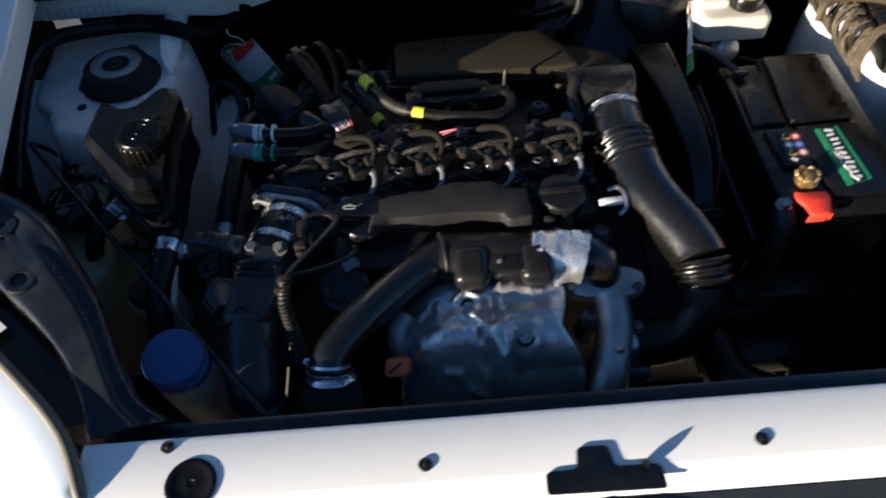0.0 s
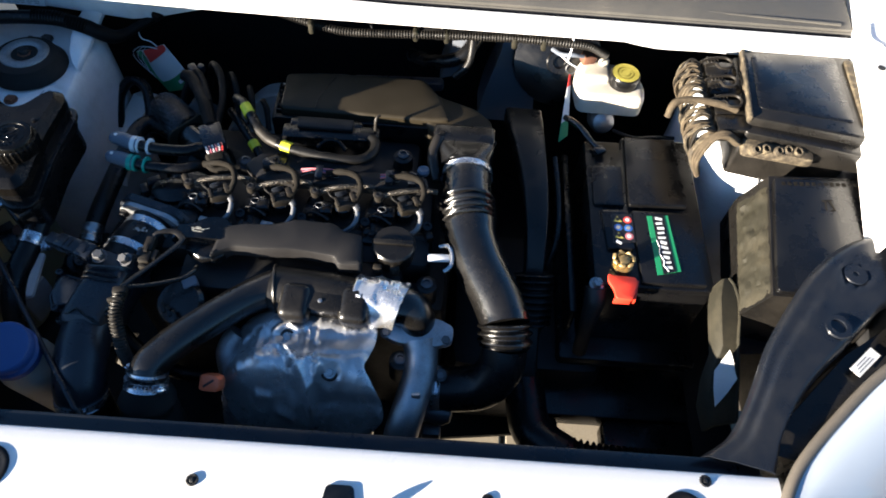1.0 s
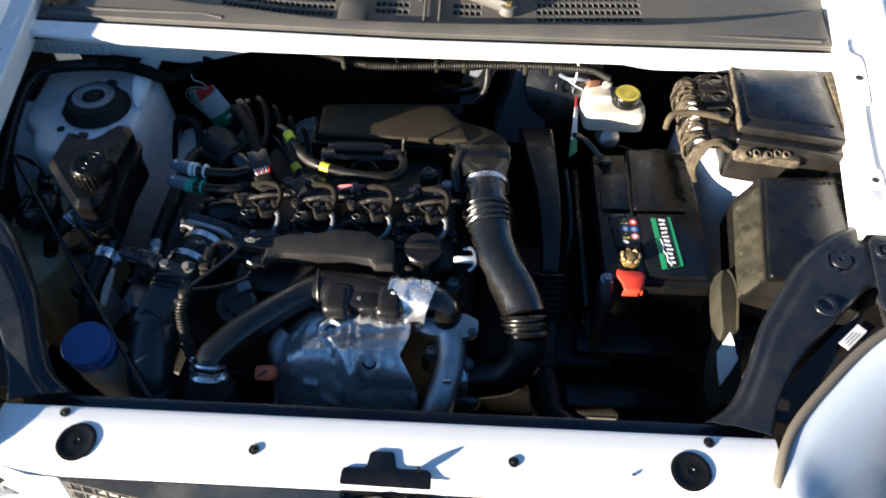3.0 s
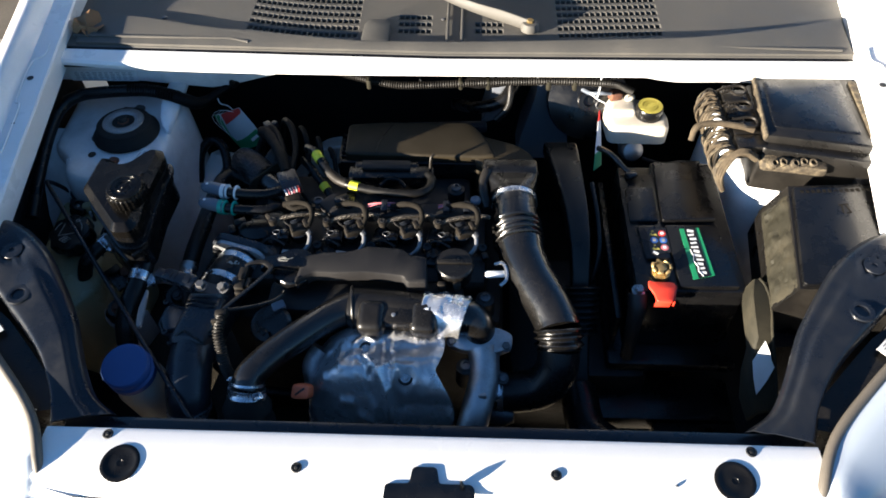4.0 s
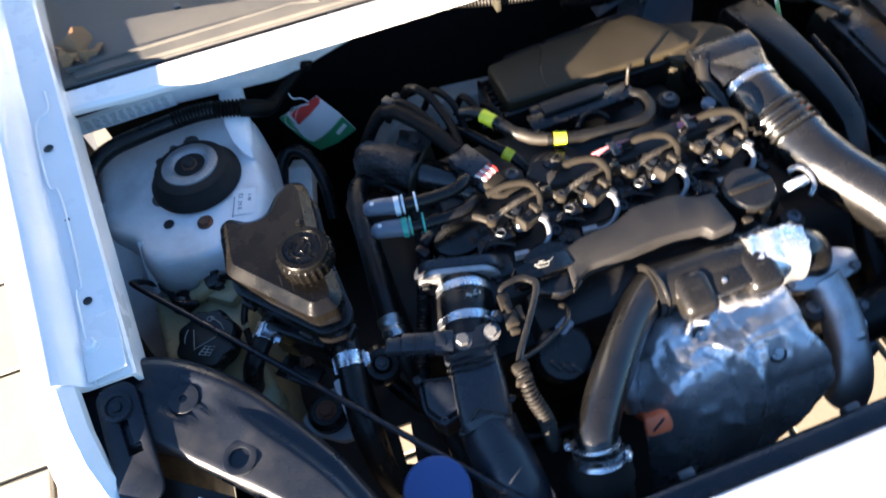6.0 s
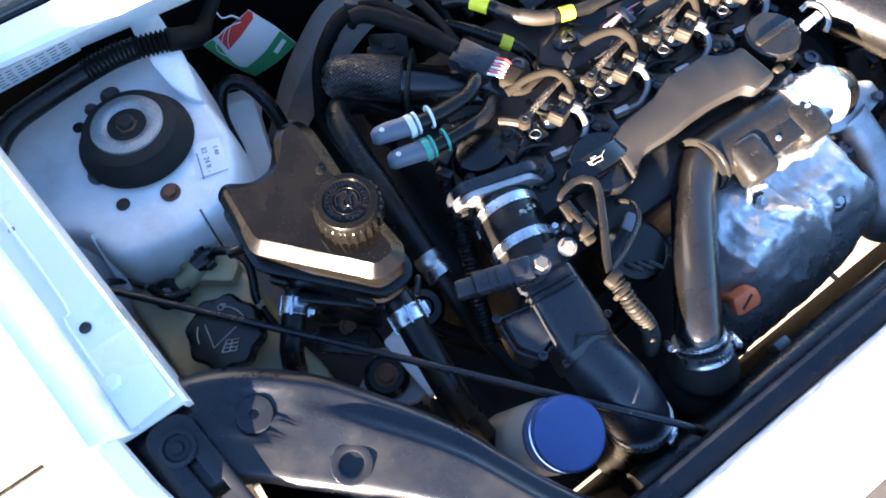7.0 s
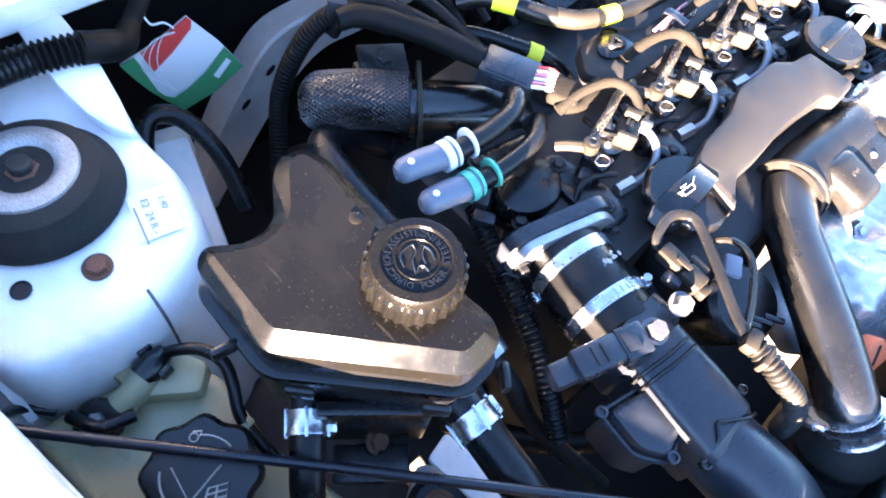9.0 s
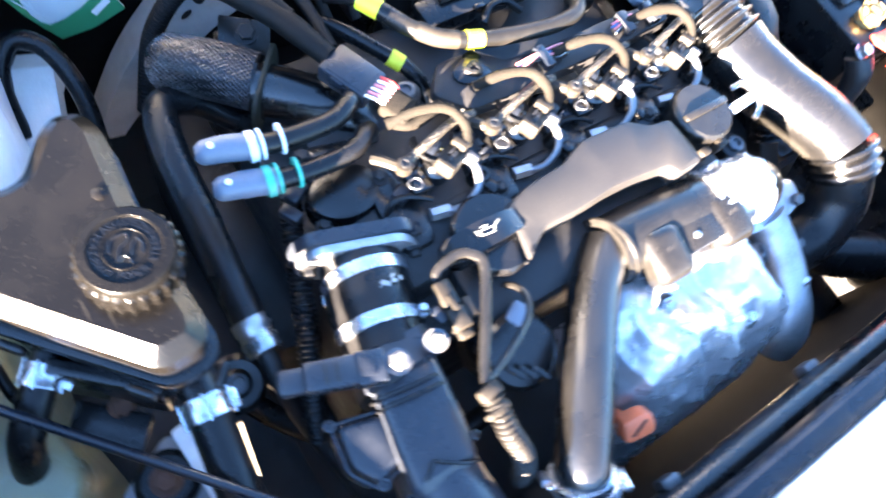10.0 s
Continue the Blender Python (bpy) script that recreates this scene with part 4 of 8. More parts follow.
b = bmesh.new()
box(b, (0.033, 0.335, 0.8885), (0.060, 0.008, 0.006), bev=0.002)
part("grip_bar", b, DUSTY, filler)
b = bmesh.new()
for k in range(2):
    box(b, (0.012 + 0.026 * k, 0.299, 0.866), (0.014, 0.010, 0.02), bev=0.003)
part("catch", b, BEIGEPL, filler, "dusty beige catch")
cap = bmesh.new()
lathe(cap, [(0.024, -0.05), (0.026, -0.012), (0.039, -0.010), (0.040, -0.004), (0.0395, 0.003), (0.037, 0.0055), (0, 0.006)], (-0.244, 0.327, 0.875), seg=36, ribs=9, depth=0.0008, only=(2, 3, 4))
dip = part("oil_level_cap", cap, BLACK, engine, "round black cap with a pale oil-can mark")
b = bmesh.new()
loft(b, [[(x, 0.326 - w, 0.876), (x, 0.326 - w * 0.8, 0.876 + h), (x, 0.326 + w * 0.8, 0.876 + h), (x, 0.326 + w, 0.876)] for x, w, h in ((-0.300, 0.010, 0.006), (-0.292, 0.015, 0.015), (-0.262, 0.016, 0.020), (-0.225, 0.013, 0.017), (-0.214, 0.008, 0.007))])
part("grip", b, BLACK, dip)
b = bmesh.new()
for p in ([(-0.010, -0.003), (0.004, -0.003), (0.006, 0.002), (0.013, 0.006)], [(-0.010, -0.003), (-0.010, 0.002), (0.006, 0.002)], [(-0.004, 0.002), (-0.004, 0.005), (-0.008, 0.005), (0.0, 0.005)],
          [(-0.010, 0.001), (-0.014, 0.003), (-0.013, -0.001), (-0.010, -0.002)]):
    tube(b, [(x * 0.95, y * 0.95, 0) for x, y in p], 0.00045, 5, 3, straight=True)
b.transform(pose(-0.256, 0.327, 0.8962, 0, 0, -5))
part("oil_can_mark", b, PALE, dip, "pale oil-can symbol")

# injectors, with their plugs, return lines and steel pipes
INJ = [-0.247, -0.150, -0.050, 0.049]


def injector(x, i):
    inj = bmesh.new()
    lathe(inj, [(0.012, -0.06), (0.012, -0.012), (0.0165, -0.010), (0.0165, 0.004), (0.012, 0.008), (0.010, 0.016), (0.006, 0.018)], (x - 0.005, 0.412, 0.868), seg=20)
    box(inj, (x - 0.03, 0.404, 0.866), (0.022, 0.026, 0.020), bev=0.005)
    ob = part("injector", inj, BLACKB, engine, "black fuel injector with a dusty beige plug")
    b = bmesh.new()
    box(b, (x + 0.000, 0.402, 0.888), (0.028, 0.020, 0.016), (0, 8, 24), bev=0.003)
    box(b, (x + 0.013, 0.409, 0.893), (0.009, 0.015, 0.020), (0, 0, 24), bev=0.002)
    box(b, (x - 0.010, 0.397, 0.897), (0.006, 0.018, 0.006), (0, 0, 24), bev=0.0015)
    part("plug", b, BEIGEPL, ob, "dirty beige plug")
    b = bmesh.new()
    box(b, (x + 0.001, 0.4015, 0.8965), (0.014, 0.004, 0.004), (0, 0, 24), bev=0.001)
    box(b, (x + 0.004, 0.407, 0.8965), (0.012, 0.003, 0.004), (0, 0, 24), bev=0.001)
    part("plug_slot", b, DARK, ob)
    b = bmesh.new()
    tube(b, [(x - 0.035, 0.457, 0.893), (x - 0.008, 0.452, 0.905), (x + 0.016, 0.440, 0.910), (x + 0.024, 0.420, 0.906), (x + 0.018, 0.404, 0.896)], [0.005, 0.0052, 0.0052, 0.005, 0.0045], 12, 8, wob=0.25)
    part("plug_cable", b, BEIGEHARN, ob, "dusty cloth-taped cable")
    b = bmesh.new()
    tube(b, [(x - 0.046, 0.411, 0.896), (x - 0.030, 0.417, 0.901), (x - 0.004, 0.424, 0.903), (x + 0.022, 0.432, 0.898), (x + 0.045, 0.432, 0.895)], 0.0042, 10, 6)
    part("return_line", b, BRAID, ob, "braided return line")
    b = bmesh.new()
    lathe(b, [(0.0075, -0.004), (0.0075, 0.006), (0.004, 0.007), (0, 0.007)], (x - 0.046, 0.411, 0.898), seg=14)
    tube(b, [(x - 0.046, 0.411, 0.896), (x - 0.056, 0.425, 0.893), (x - 0.062, 0.434, 0.888)], 0.005, 8, 4)
    part("banjo", b, BEIGEPL, ob)
    b = bmesh.new()
    lathe(b, [(0.0048, 0), (0.0048, 0.001), (0.003, 0.0012), (0.0028, 0.0002), (0, 0.0002)], (x - 0.046, 0.411, 0.9052), seg=14)
    part("banjo_ring", b, DARK, ob)
    b = bmesh.new()
    tube(b, [(x - 0.020, 0.436, 0.888), (x - 0.028, 0.425, 0.898), (x - 0.024, 0.410, 0.899), (x - 0.012, 0.404, 0.894)], 0.0020, 7, 6)
    tube(b, [(x - 0.016, 0.438, 0.886), (x - 0.022, 0.424, 0.895), (x - 0.018, 0.411, 0.896), (x - 0.008, 0.405, 0.893)], 0.0018, 7, 6)
    part("thin_lead", b, TAPE, ob)
    b = bmesh.new()
    lathe(b, [(0.009, -0.02), (0.009, 0.004), (0.0075, 0.006), (0.004, 0.006), (0.0035, 0.003), (0, 0.003)], (x + 0.032, 0.386, 0.862), (0.1, -0.2, 1), 16)
    box(b, (x + 0.036, 0.372, 0.858), (0.012, 0.016, 0.012), (0, 0, 20), bev=0.003)
    part("glow_plug_cap", b, BLACK, ob)
    b = bmesh.new()
    box(b, (x - 0.008, 0.420, 0.886), (0.020, 0.010, 0.012), (0, 0, 30), bev=0.003)
    box(b, (x + 0.022, 0.396, 0.888), (0.006, 0.012, 0.010), (0, 0, 24), bev=0.002)
    part("plug_clip", b, BLUEBLK, ob)
    b = bmesh.new()
    tube(b, [(x + 0.012, 0.405, 0.884), (x + 0.021, 0.391, 0.884), (x + 0.018, 0.374, 0.876), (x + 0.003, 0.366, 0.864), (x - 0.014, 0.369, 0.858)], 0.0038, 10, 7)
    part("steel_pipe", b, PIPEZINC, ob, "bright bent steel fuel pipe")
    b = bmesh.new()
    lathe(b, [(0.0068, -0.008), (0.0068, 0.010), (0.0045, 0.012)], (x - 0.022, 0.373, 0.856), (0.9, -0.2, 0.1), 6)
    part("pipe_nut", b, ALU, ob)
    b = bmesh.new()
    tube(b, [(x - 0.046, 0.396, 0.886), (x - 0.040, 0.391, 0.887), (x - 0.034, 0.394, 0.887), (x - 0.036, 0.402, 0.886), (x - 0.045, 0.401, 0.886), (x - 0.046, 0.396, 0.886)], 0.0007, 6, 3)
    part("wire_clip", b, ZINC, ob)


for i, x in enumerate(INJ):
    injector(x, i)

rs = random.Random(41)
for x in (-0.298, -0.199, -0.100, -0.001):
    b = bmesh.new()
    prism(b, rounded([(x - 0.020, 0.352), (x + 0.012, 0.350), (x + 0.018, 0.384), (x + 0.008, 0.440), (x - 0.014, 0.442), (x - 0.022, 0.400)], 0.008, 3), 0.845, 0.858, bev=0.004)
    rib = part("cam_cover_rib", b, BLACK, engine, "black moulded rib between the injectors")
    for dx, y in ((-0.004, 0.366), (-0.003, 0.428)):
        b = bmesh.new()
        lathe(b, [(0.0085, 0), (0.0085, 0.0014), (0.0055, 0.0018)], (x + dx, y, 0.858), seg=18)
        lathe(b, [(0.0055, 0), (0.0055, 0.0065), (0.0042, 0.0075)], (x + dx, y, 0.858), seg=6)
        part("cover_bolt", b, DARK, rib)
    b = bmesh.new()
    tube(b, [(x - 0.018, 0.392, 0.855), (x - 0.006, 0.398, 0.866), (x + 0.010, 0.394, 0.868), (x + 0.026, 0.384, 0.866)], 0.0032, 8, 6, wob=0.2)
    part("glow_plug_lead", b, RUBBER, engine, "black glow plug lead")
    b = bmesh.new()
    box(b, (x + 0.004, 0.4015, 0.862), (0.016, 0.014, 0.012), (0, 0, rs.uniform(10, 40)), bev=0.003)
    part("lead_clip", b, BLUEBLK, engine)
bm = bmesh.new()
tube(bm, [(-0.26, 0.378, 0.840), (-0.10, 0.378, 0.842), (0.08, 0.376, 0.842)], 0.011, 14, 4)
part("fuel_rail", bm, DARK, engine, "dark steel fuel rail")
bm = bmesh.new()
prism(bm, rounded([(-0.222, 0.470), (-0.198, 0.500), (-0.152, 0.498), (-0.132, 0.475), (-0.060, 0.472), (0.02, 0.474), (0.075, 0.470), (0.08, 0.445), (0.0, 0.440), (-0.11, 0.440), (-0.15, 0.437), (-0.195, 0.440)], 0.008, 3), 0.870, 0.886, bev=0.004)
rail = part("cable_tray", bm, COVER, engine, "black plastic cable tray over the fuel rail")
b = bmesh.new()
lathe(b, [(0.019, 0), (0.019, 0.003), (0.0165, 0.0038), (0, 0.0038)], (-0.171, 0.476, 0.886), seg=24, ribs=3, depth=0.0035, only=(0, 1, 2))
part("knob_base", b, BLACK, rail)
b = bmesh.new()
lathe(b, [(0.009, 0.0035), (0.008, 0.0075), (0.004, 0.0075), (0.003, 0.004), (0, 0.004)], (-0.171, 0.476, 0.886), seg=20, ribs=3, depth=0.0015)
part("knob", b, COVER, rail)
for k, (mat, dy, dz) in enumerate(((PINKW, 0.0, 0.002), (BLUEW, 0.004, 0.0), (WHITEW, -0.004, 0.0), (PINKW, 0.006, 0.003), (RUBBER, -0.006, 0.003))):
    for x0, x1 in ((-0.128, -0.068), (0.0, 0.03)):
        b = bmesh.new()
        tube(b, [(x0, 0.456 + dy, 0.889 + dz), (x0 + 0.02, 0.459 + dy * 0.5, 0.893 + dz), (x1 - 0.015, 0.456 + dy * 1.2, 0.892 + dz), (x1, 0.458 + dy, 0.889 + dz)], 0.0014, 6, 4)
        part("wire", b, mat, rail)
for x in (-0.098, 0.015, 0.052):
    b = bmesh.new()
    box(b, (x, 0.457, 0.893), (0.012, 0.026, 0.010), bev=0.002)
    part("cable_clip", b, BLUEBLK, rail)
b = bmesh.new()
lathe(b, [(0.010, 0), (0.010, 0.006), (0.007, 0.008), (0.004, 0.006), (0, 0.006)], (0.068, 0.489, 0.874), seg=16)
part("blue_cap", b, BLUEGREY, rail)

# round ring fixings
for at, r in (((0.031, 0.530, 0.868), 0.0095), ((0.087, 0.296, 0.840), 0.0095), ((-0.23, 0.497, 0.862), 0.0095), ((0.0555, 0.185, 0.80), 0.0095), ((-0.285, 0.372, 0.842), 0.008)):
    b = bmesh.new()
    lathe(b, [(r * 1.8, -0.05), (r * 1.7, -0.004), (r * 1.3, -0.002)], at, seg=20)
    k = part("mounting_boss", b, DARK, engine)
    b = bmesh.new()
    lathe(b, [(r, -0.003), (r, 0.002), (r * 0.85, 0.003), (r * 0.55, 0.003), (r * 0.5, 0.0), (0, 0)], at, seg=22)
    part("washer", b, BEIGEPL if at[0] < -0.28 else ZINC, k, "ring washer")

# ---- air box and intake ----
airbox = thing("air_box", (-0.03, 0.65, 0.80), "long black air box behind the engine", "air box")
bm = bmesh.new()
prism(bm, rounded([(-0.190, 0.603), (-0.192, 0.690), (-0.12, 0.698), (0.055, 0.700), (0.088, 0.655), (0.108, 0.600), (0.075, 0.598)], 0.010, 3), 0.79, 0.886, bev=0.006, seg=3)
part("body", bm, AIRBOX, airbox)
bm = bmesh.new()
prism(bm, rounded([(0.048, 0.698), (0.088, 0.665), (0.150, 0.642), (0.180, 0.612), (0.180, 0.572), (0.090, 0.572), (0.062, 0.598)], 0.010, 3), 0.80, 0.880, bev=0.008, seg=3)
part("neck", bm, AIRBOX, airbox)
bm = bmesh.new()
prism(bm, rounded([(-0.20, 0.594), (-0.198, 0.602), (0.085, 0.600), (0.085, 0.592)], 0.002, 2), 0.80, 0.870, bev=0.002)
part("front_rim", bm, BLACK, airbox)
bm = bmesh.new()
for k in range(7):
    box(bm, (-0.197, 0.612 + k * 0.012, 0.835), (0.012, 0.005, 0.05), bev=0.0015)
box(bm, (-0.205, 0.648, 0.83), (0.006, 0.09, 0.055), bev=0.002)
part("end_grille", bm, BLACK, airbox, "ribbed black end grille")
b = bmesh.new()
tube(b, [(-0.128, 0.606, 0.8865), (-0.126, 0.63, 0.8865), (-0.115, 0.660, 0.8865), (-0.10, 0.692, 0.8865)], 0.0010, 6, 5)
part("mould_seam", b, BLACK, airbox)
b = bmesh.new()
box(b, (-0.03, 0.726, 0.845), (0.24, 0.022, 0.02), (0, 0, 3), bev=0.006)
part("rear_ledge", b, BLUEBLK, airbox, "blue-grey ledge")

ecu = thing("sensor_bracket", (-0.09, 0.56, 0.85), "black plastic bracket with a flat lid", "bracket")
bm = bmesh.new()
box(bm, (-0.095, 0.560, 0.868), (0.165, 0.034, 0.024), (0, 0, 1), bev=0.005)
box(bm, (-0.105, 0.579, 0.866), (0.125, 0.02, 0.03), bev=0.005)
part("body", bm, BLACK, ecu)
bm = bmesh.new()
box(bm, (-0.105, 0.572, 0.884), (0.095, 0.024, 0.008), bev=0.003)
part("lid", bm, COVER, ecu)
for x in (-0.115, -0.04, -0.022):
    b = bmesh.new()
    box(b, (x, 0.544, 0.874), (0.012, 0.006, 0.018), bev=0.002)
    part("clip", b, BLACK, ecu)
b = bmesh.new()
tube(b, [(-0.115, 0.53, 0.87), (-0.10, 0.542, 0.876), (-0.08, 0.541, 0.876), (-0.066, 0.528, 0.870)], 0.004, 8, 5)
part("loop", b, RUBBER, ecu)
b = bmesh.new()
tube(b, [(-0.02, 0.565, 0.88), (-0.018, 0.572, 0.905), (-0.012, 0.578, 0.91)], 0.0028, 8, 4)
part("pin", b, BEIGEPL, ecu)

intake = thing("intake_hose", (0.16, 0.4, 0.80), "black bellowed intake hose with steel clips", "hose")
bm = bmesh.new()
box(bm, (0.132, 0.562, 0.868), (0.104, 0.040, 0.062), bev=0.007, seg=3)
loft(bm, [[(0.136 + w * a, y, 0.866 + h * b) for a, b in rounded([(-1, -1), (1, -1), (1, 1), (-1, 1)], k, 5)] for w, h, k, y in ((0.048, 0.030, 0.25, 0.548), (0.047, 0.034, 0.5, 0.530), (0.044, 0.042, 0.95, 0.512), (0.043, 0.043, 0.99, 0.500))])
part("elbow", bm, BLACK, intake)
for at in ((0.094, 0.556, 0.893), (0.180, 0.561, 0.878)):
    bolt("elbow_screw", at, (0, 0, 1), 0.006, BEIGEPL, intake)
b = bmesh.new()
tube(b, [(0.090, 0.552, 0.893), (0.082, 0.525, 0.885), (0.084, 0.50, 0.88), (0.089, 0.475, 0.872)], [0.009, 0.010, 0.009, 0.007], 10, 5, wob=0.2)
part("sensor", b, DUSTY, intake, "dusty sensor plug")
hose_clamp("hose_clip", (0.140, 0.494, 0.866), (0.04, -1, -0.02), 0.0425, intake, 0.010, 250)
bm = bmesh.new()
tube(bm, [(0.1395, 0.512, 0.866), (0.141, 0.47, 0.866), (0.143, 0.438, 0.865)], [0.041, 0.0405, 0.0405], 28, 6)
part("rear_sleeve", bm, BLACKB, intake)
bm = bmesh.new()
tube(bm, [(0.143, 0.440, 0.865), (0.145, 0.415, 0.864), (0.148, 0.392, 0.862)], 0.0425, 28, 6, rings=0.0035, pitch=0.0125)
part("bellows", bm, BLACKB, intake)
bm = bmesh.new()
tube(bm, [(0.148, 0.393, 0.862), (0.153, 0.368, 0.860), (0.168, 0.325, 0.856), (0.190, 0.280, 0.852), (0.205, 0.245, 0.845), (0.208, 0.232, 0.842)], [0.043, 0.0405, 0.039, 0.038, 0.0375, 0.0375], 28, 7)
part("bend", bm, BLACKB, intake, "smooth glossy black bend")
bm = bmesh.new()
tube(bm, [(0.208, 0.235, 0.842), (0.2095, 0.22, 0.832), (0.210, 0.207, 0.822)], 0.0385, 28, 6, rings=0.0035, pitch=0.0115)
part("lower_bellows", bm, BLACKB, intake)
bm = bmesh.new()
tube(bm, [(0.210, 0.209, 0.823), (0.207, 0.185, 0.795), (0.185, 0.168, 0.765), (0.150, 0.166, 0.748), (0.112, 0.168, 0.74)], 0.035, 24, 7)
part("lower_bend", bm, RUBBER, intake)
hose_clamp("hose_clip", (0.115, 0.168, 0.7405), (-1, 0.03, -0.1), 0.036, intake, 0.013, 60)
bm = bmesh.new()
box(bm, (0.103, 0.327, 0.866), (0.034, 0.012, 0.007), (0, 0, 3), bev=0.002)
part("white_tab", bm, STICKER, intake, "white plastic tab")
bm = bmesh.new()
tube(bm, [(0.103, 0.347, 0.868), (0.116, 0.345, 0.874), (0.123, 0.33, 0.873), (0.122, 0.315, 0.866), (0.112, 0.307, 0.86)], 0.0035, 8, 6)
part("wire_loop", bm, STEEL, intake)

# flat resonator duct beside the intake hose
duct = thing("resonator_duct", (0.245, 0.5, 0.75), "flat black air duct running to the front", "duct")
bm = bmesh.new()
loft(bm, [[(cx + dx * hw / 0.033, y, z + dz) for dx, dz in rounded([(-0.033, -0.034), (0.033, -0.034), (0.033, -0.004), (0.029, 0.0), (-0.029, 0.0), (-0.033, -0.004)], 0.006, 2)]
          for cx, hw, y, z in ((0.237, 0.030, 0.676, 0.850), (0.238, 0.033, 0.668, 0.861), (0.242, 0.031, 0.640, 0.863), (0.249, 0.027, 0.588, 0.862), (0.254, 0.024, 0.54, 0.860), (0.258, 0.0215, 0.491, 0.857), (0.260, 0.019, 0.44, 0.850),
                               (0.2605, 0.0175, 0.409, 0.840), (0.262, 0.016, 0.373, 0.806), (0.262, 0.017, 0.34, 0.765), (0.262, 0.02, 0.27, 0.70), (0.262, 0.022, 0.20, 0.65))])
part("body", bm, DUSTY, duct)
bm = bmesh.new()
tube(bm, [(0.262, 0.36, 0.79), (0.263, 0.33, 0.765), (0.263, 0.30, 0.73)], 0.022, 20, 6, flat=1.4, rings=0.0025, pitch=0.010)
part("bellows", bm, RUBBER, duct)
bm = bmesh.new()
tube(bm, [(0.292, 0.56, 0.855), (0.298, 0.48, 0.84), (0.298, 0.42, 0.81), (0.285, 0.38, 0.77)], 0.0045, 8, 6)
part("side_cable", bm, RUBBER, duct)
feed = thing("air_feed_hose", (0.36, 0.10, 0.66), "black corrugated cold-air feed hose", "hose")
bm = bmesh.new()
tube(bm, [(0.262, 0.22, 0.66), (0.275, 0.14, 0.66), (0.33, 0.09, 0.675)], 0.034, 20, 6)
part("bend", bm, RUBBER, feed)
bm = bmesh.new()
tube(bm, [(0.32, 0.095, 0.673), (0.38, 0.085, 0.675), (0.47, 0.085, 0.665)], 0.032, 20, 8, rings=0.0035, pitch=0.0105)
part("corrugated_run", bm, RUBBER, feed)

# ---- turbo, charge pipe and heat shield ----
charge = thing("charge_pipe", (-0.15, 0.2, 0.80), "glossy black charge pipe with two resonator lobes", "pipe")
bm = bmesh.new()
tube(bm, [(-0.138, 0.266, 0.848), (-0.160, 0.253, 0.850), (-0.189, 0.229, 0.854), (-0.239, 0.177, 0.861), (-0.267, 0.146, 0.861), (-0.284, 0.124, 0.856), (-0.288, 0.110, 0.846)], [0.027, 0.0255, 0.0245, 0.024, 0.024, 0.0245, 0.0255], 28, 8)
part("bend", bm, BLACKB, charge)
bm = bmesh.new()
lathe(bm, [(0.030, -0.003), (0.0365, -0.002), (0.0375, 0), (0.0365, 0.002), (0.030, 0.003)], (-0.138, 0.264, 0.848), (1, 0.12, -0.05), 32)
part("joint_collar", bm, DUSTY, charge, "dusty joint collar")
bm = bmesh.new()
tube(bm, [(-0.142, 0.264, 0.848), (-0.10, 0.262, 0.848), (-0.05, 0.258, 0.848), (0.0, 0.253, 0.848), (0.04, 0.247, 0.848)], [0.034, 0.035, 0.035, 0.034, 0.034], 28, 6)
part("straight", bm, DUSTY, charge)
for x, y in ((-0.101, 0.237), (-0.014, 0.236)):
    bm = bmesh.new()
    box(bm, (x, y - 0.004, 0.8630), (0.046, 0.056, 0.038), (10, 0, -2), bev=0.013, seg=5)
    lb = part("lobe", bm, DUSTY, charge)
    bm = bmesh.new()
    for k in range(4):
        box(bm, (x - 0.005 + 0.003 * k, y - 0.004 + 0.0012 * (k % 2), 0.8826), (0.0012, 0.004, 0.0004), (10, 0, 12), bev=0)
    part("mould_mark", bm, COVER, lb)
bm = bmesh.new()
box(bm, (-0.058, 0.240, 0.868), (0.062, 0.044, 0.022), (6, 0, -2), bev=0.004)
part("web", bm, DUSTY, charge)
bm = bmesh.new()
lathe(bm, [(0.0035, 0), (0.0035, 0.0016), (0.002, 0.0022), (0, 0.0022)], (-0.064, 0.231, 0.8775), seg=12)
part("rivet", bm, ALU, charge)
bm = bmesh.new()
tube(bm, [(0.028, 0.251, 0.848), (0.050, 0.250, 0.848), (0.066, 0.247, 0.843), (0.075, 0.242, 0.832), (0.078, 0.238, 0.815)], [0.032, 0.031, 0.029, 0.028, 0.028], 28, 7)
part("turbo_elbow", bm, BLACKB, charge)
bm = bmesh.new()
tube(bm, [(-0.018, 0.255, 0.849), (0.01, 0.252, 0.849), (0.032, 0.249, 0.849), (0.052, 0.243, 0.847)], [0.0362, 0.0368, 0.0365, 0.036], 40, 14)
rs = random.Random(3)
for v in bm.verts:
    k = noise.noise(v.co * 55) * 0.005 + abs(noise.noise(v.co * 130)) * 0.003
    v.co += Vector((k, k * 0.7, k))
part("foil_wrap", bm, BRIGHTFOIL, charge, "crumpled silver heat foil", angle=25)
hose_clamp("hose_clip", (-0.2885, 0.104, 0.840), (-0.1, -0.8, -0.75), 0.0285, charge, 0.014, 20)
hose_clamp("hose_clip", (-0.288, 0.116, 0.849), (-0.1, -0.8, -0.7), 0.0270, charge, 0.004, 190)
lower = thing("charge_hose", (-0.29, 0.08, 0.70), "black rubber bellows hose below the charge pipe", "hose")
bm = bmesh.new()
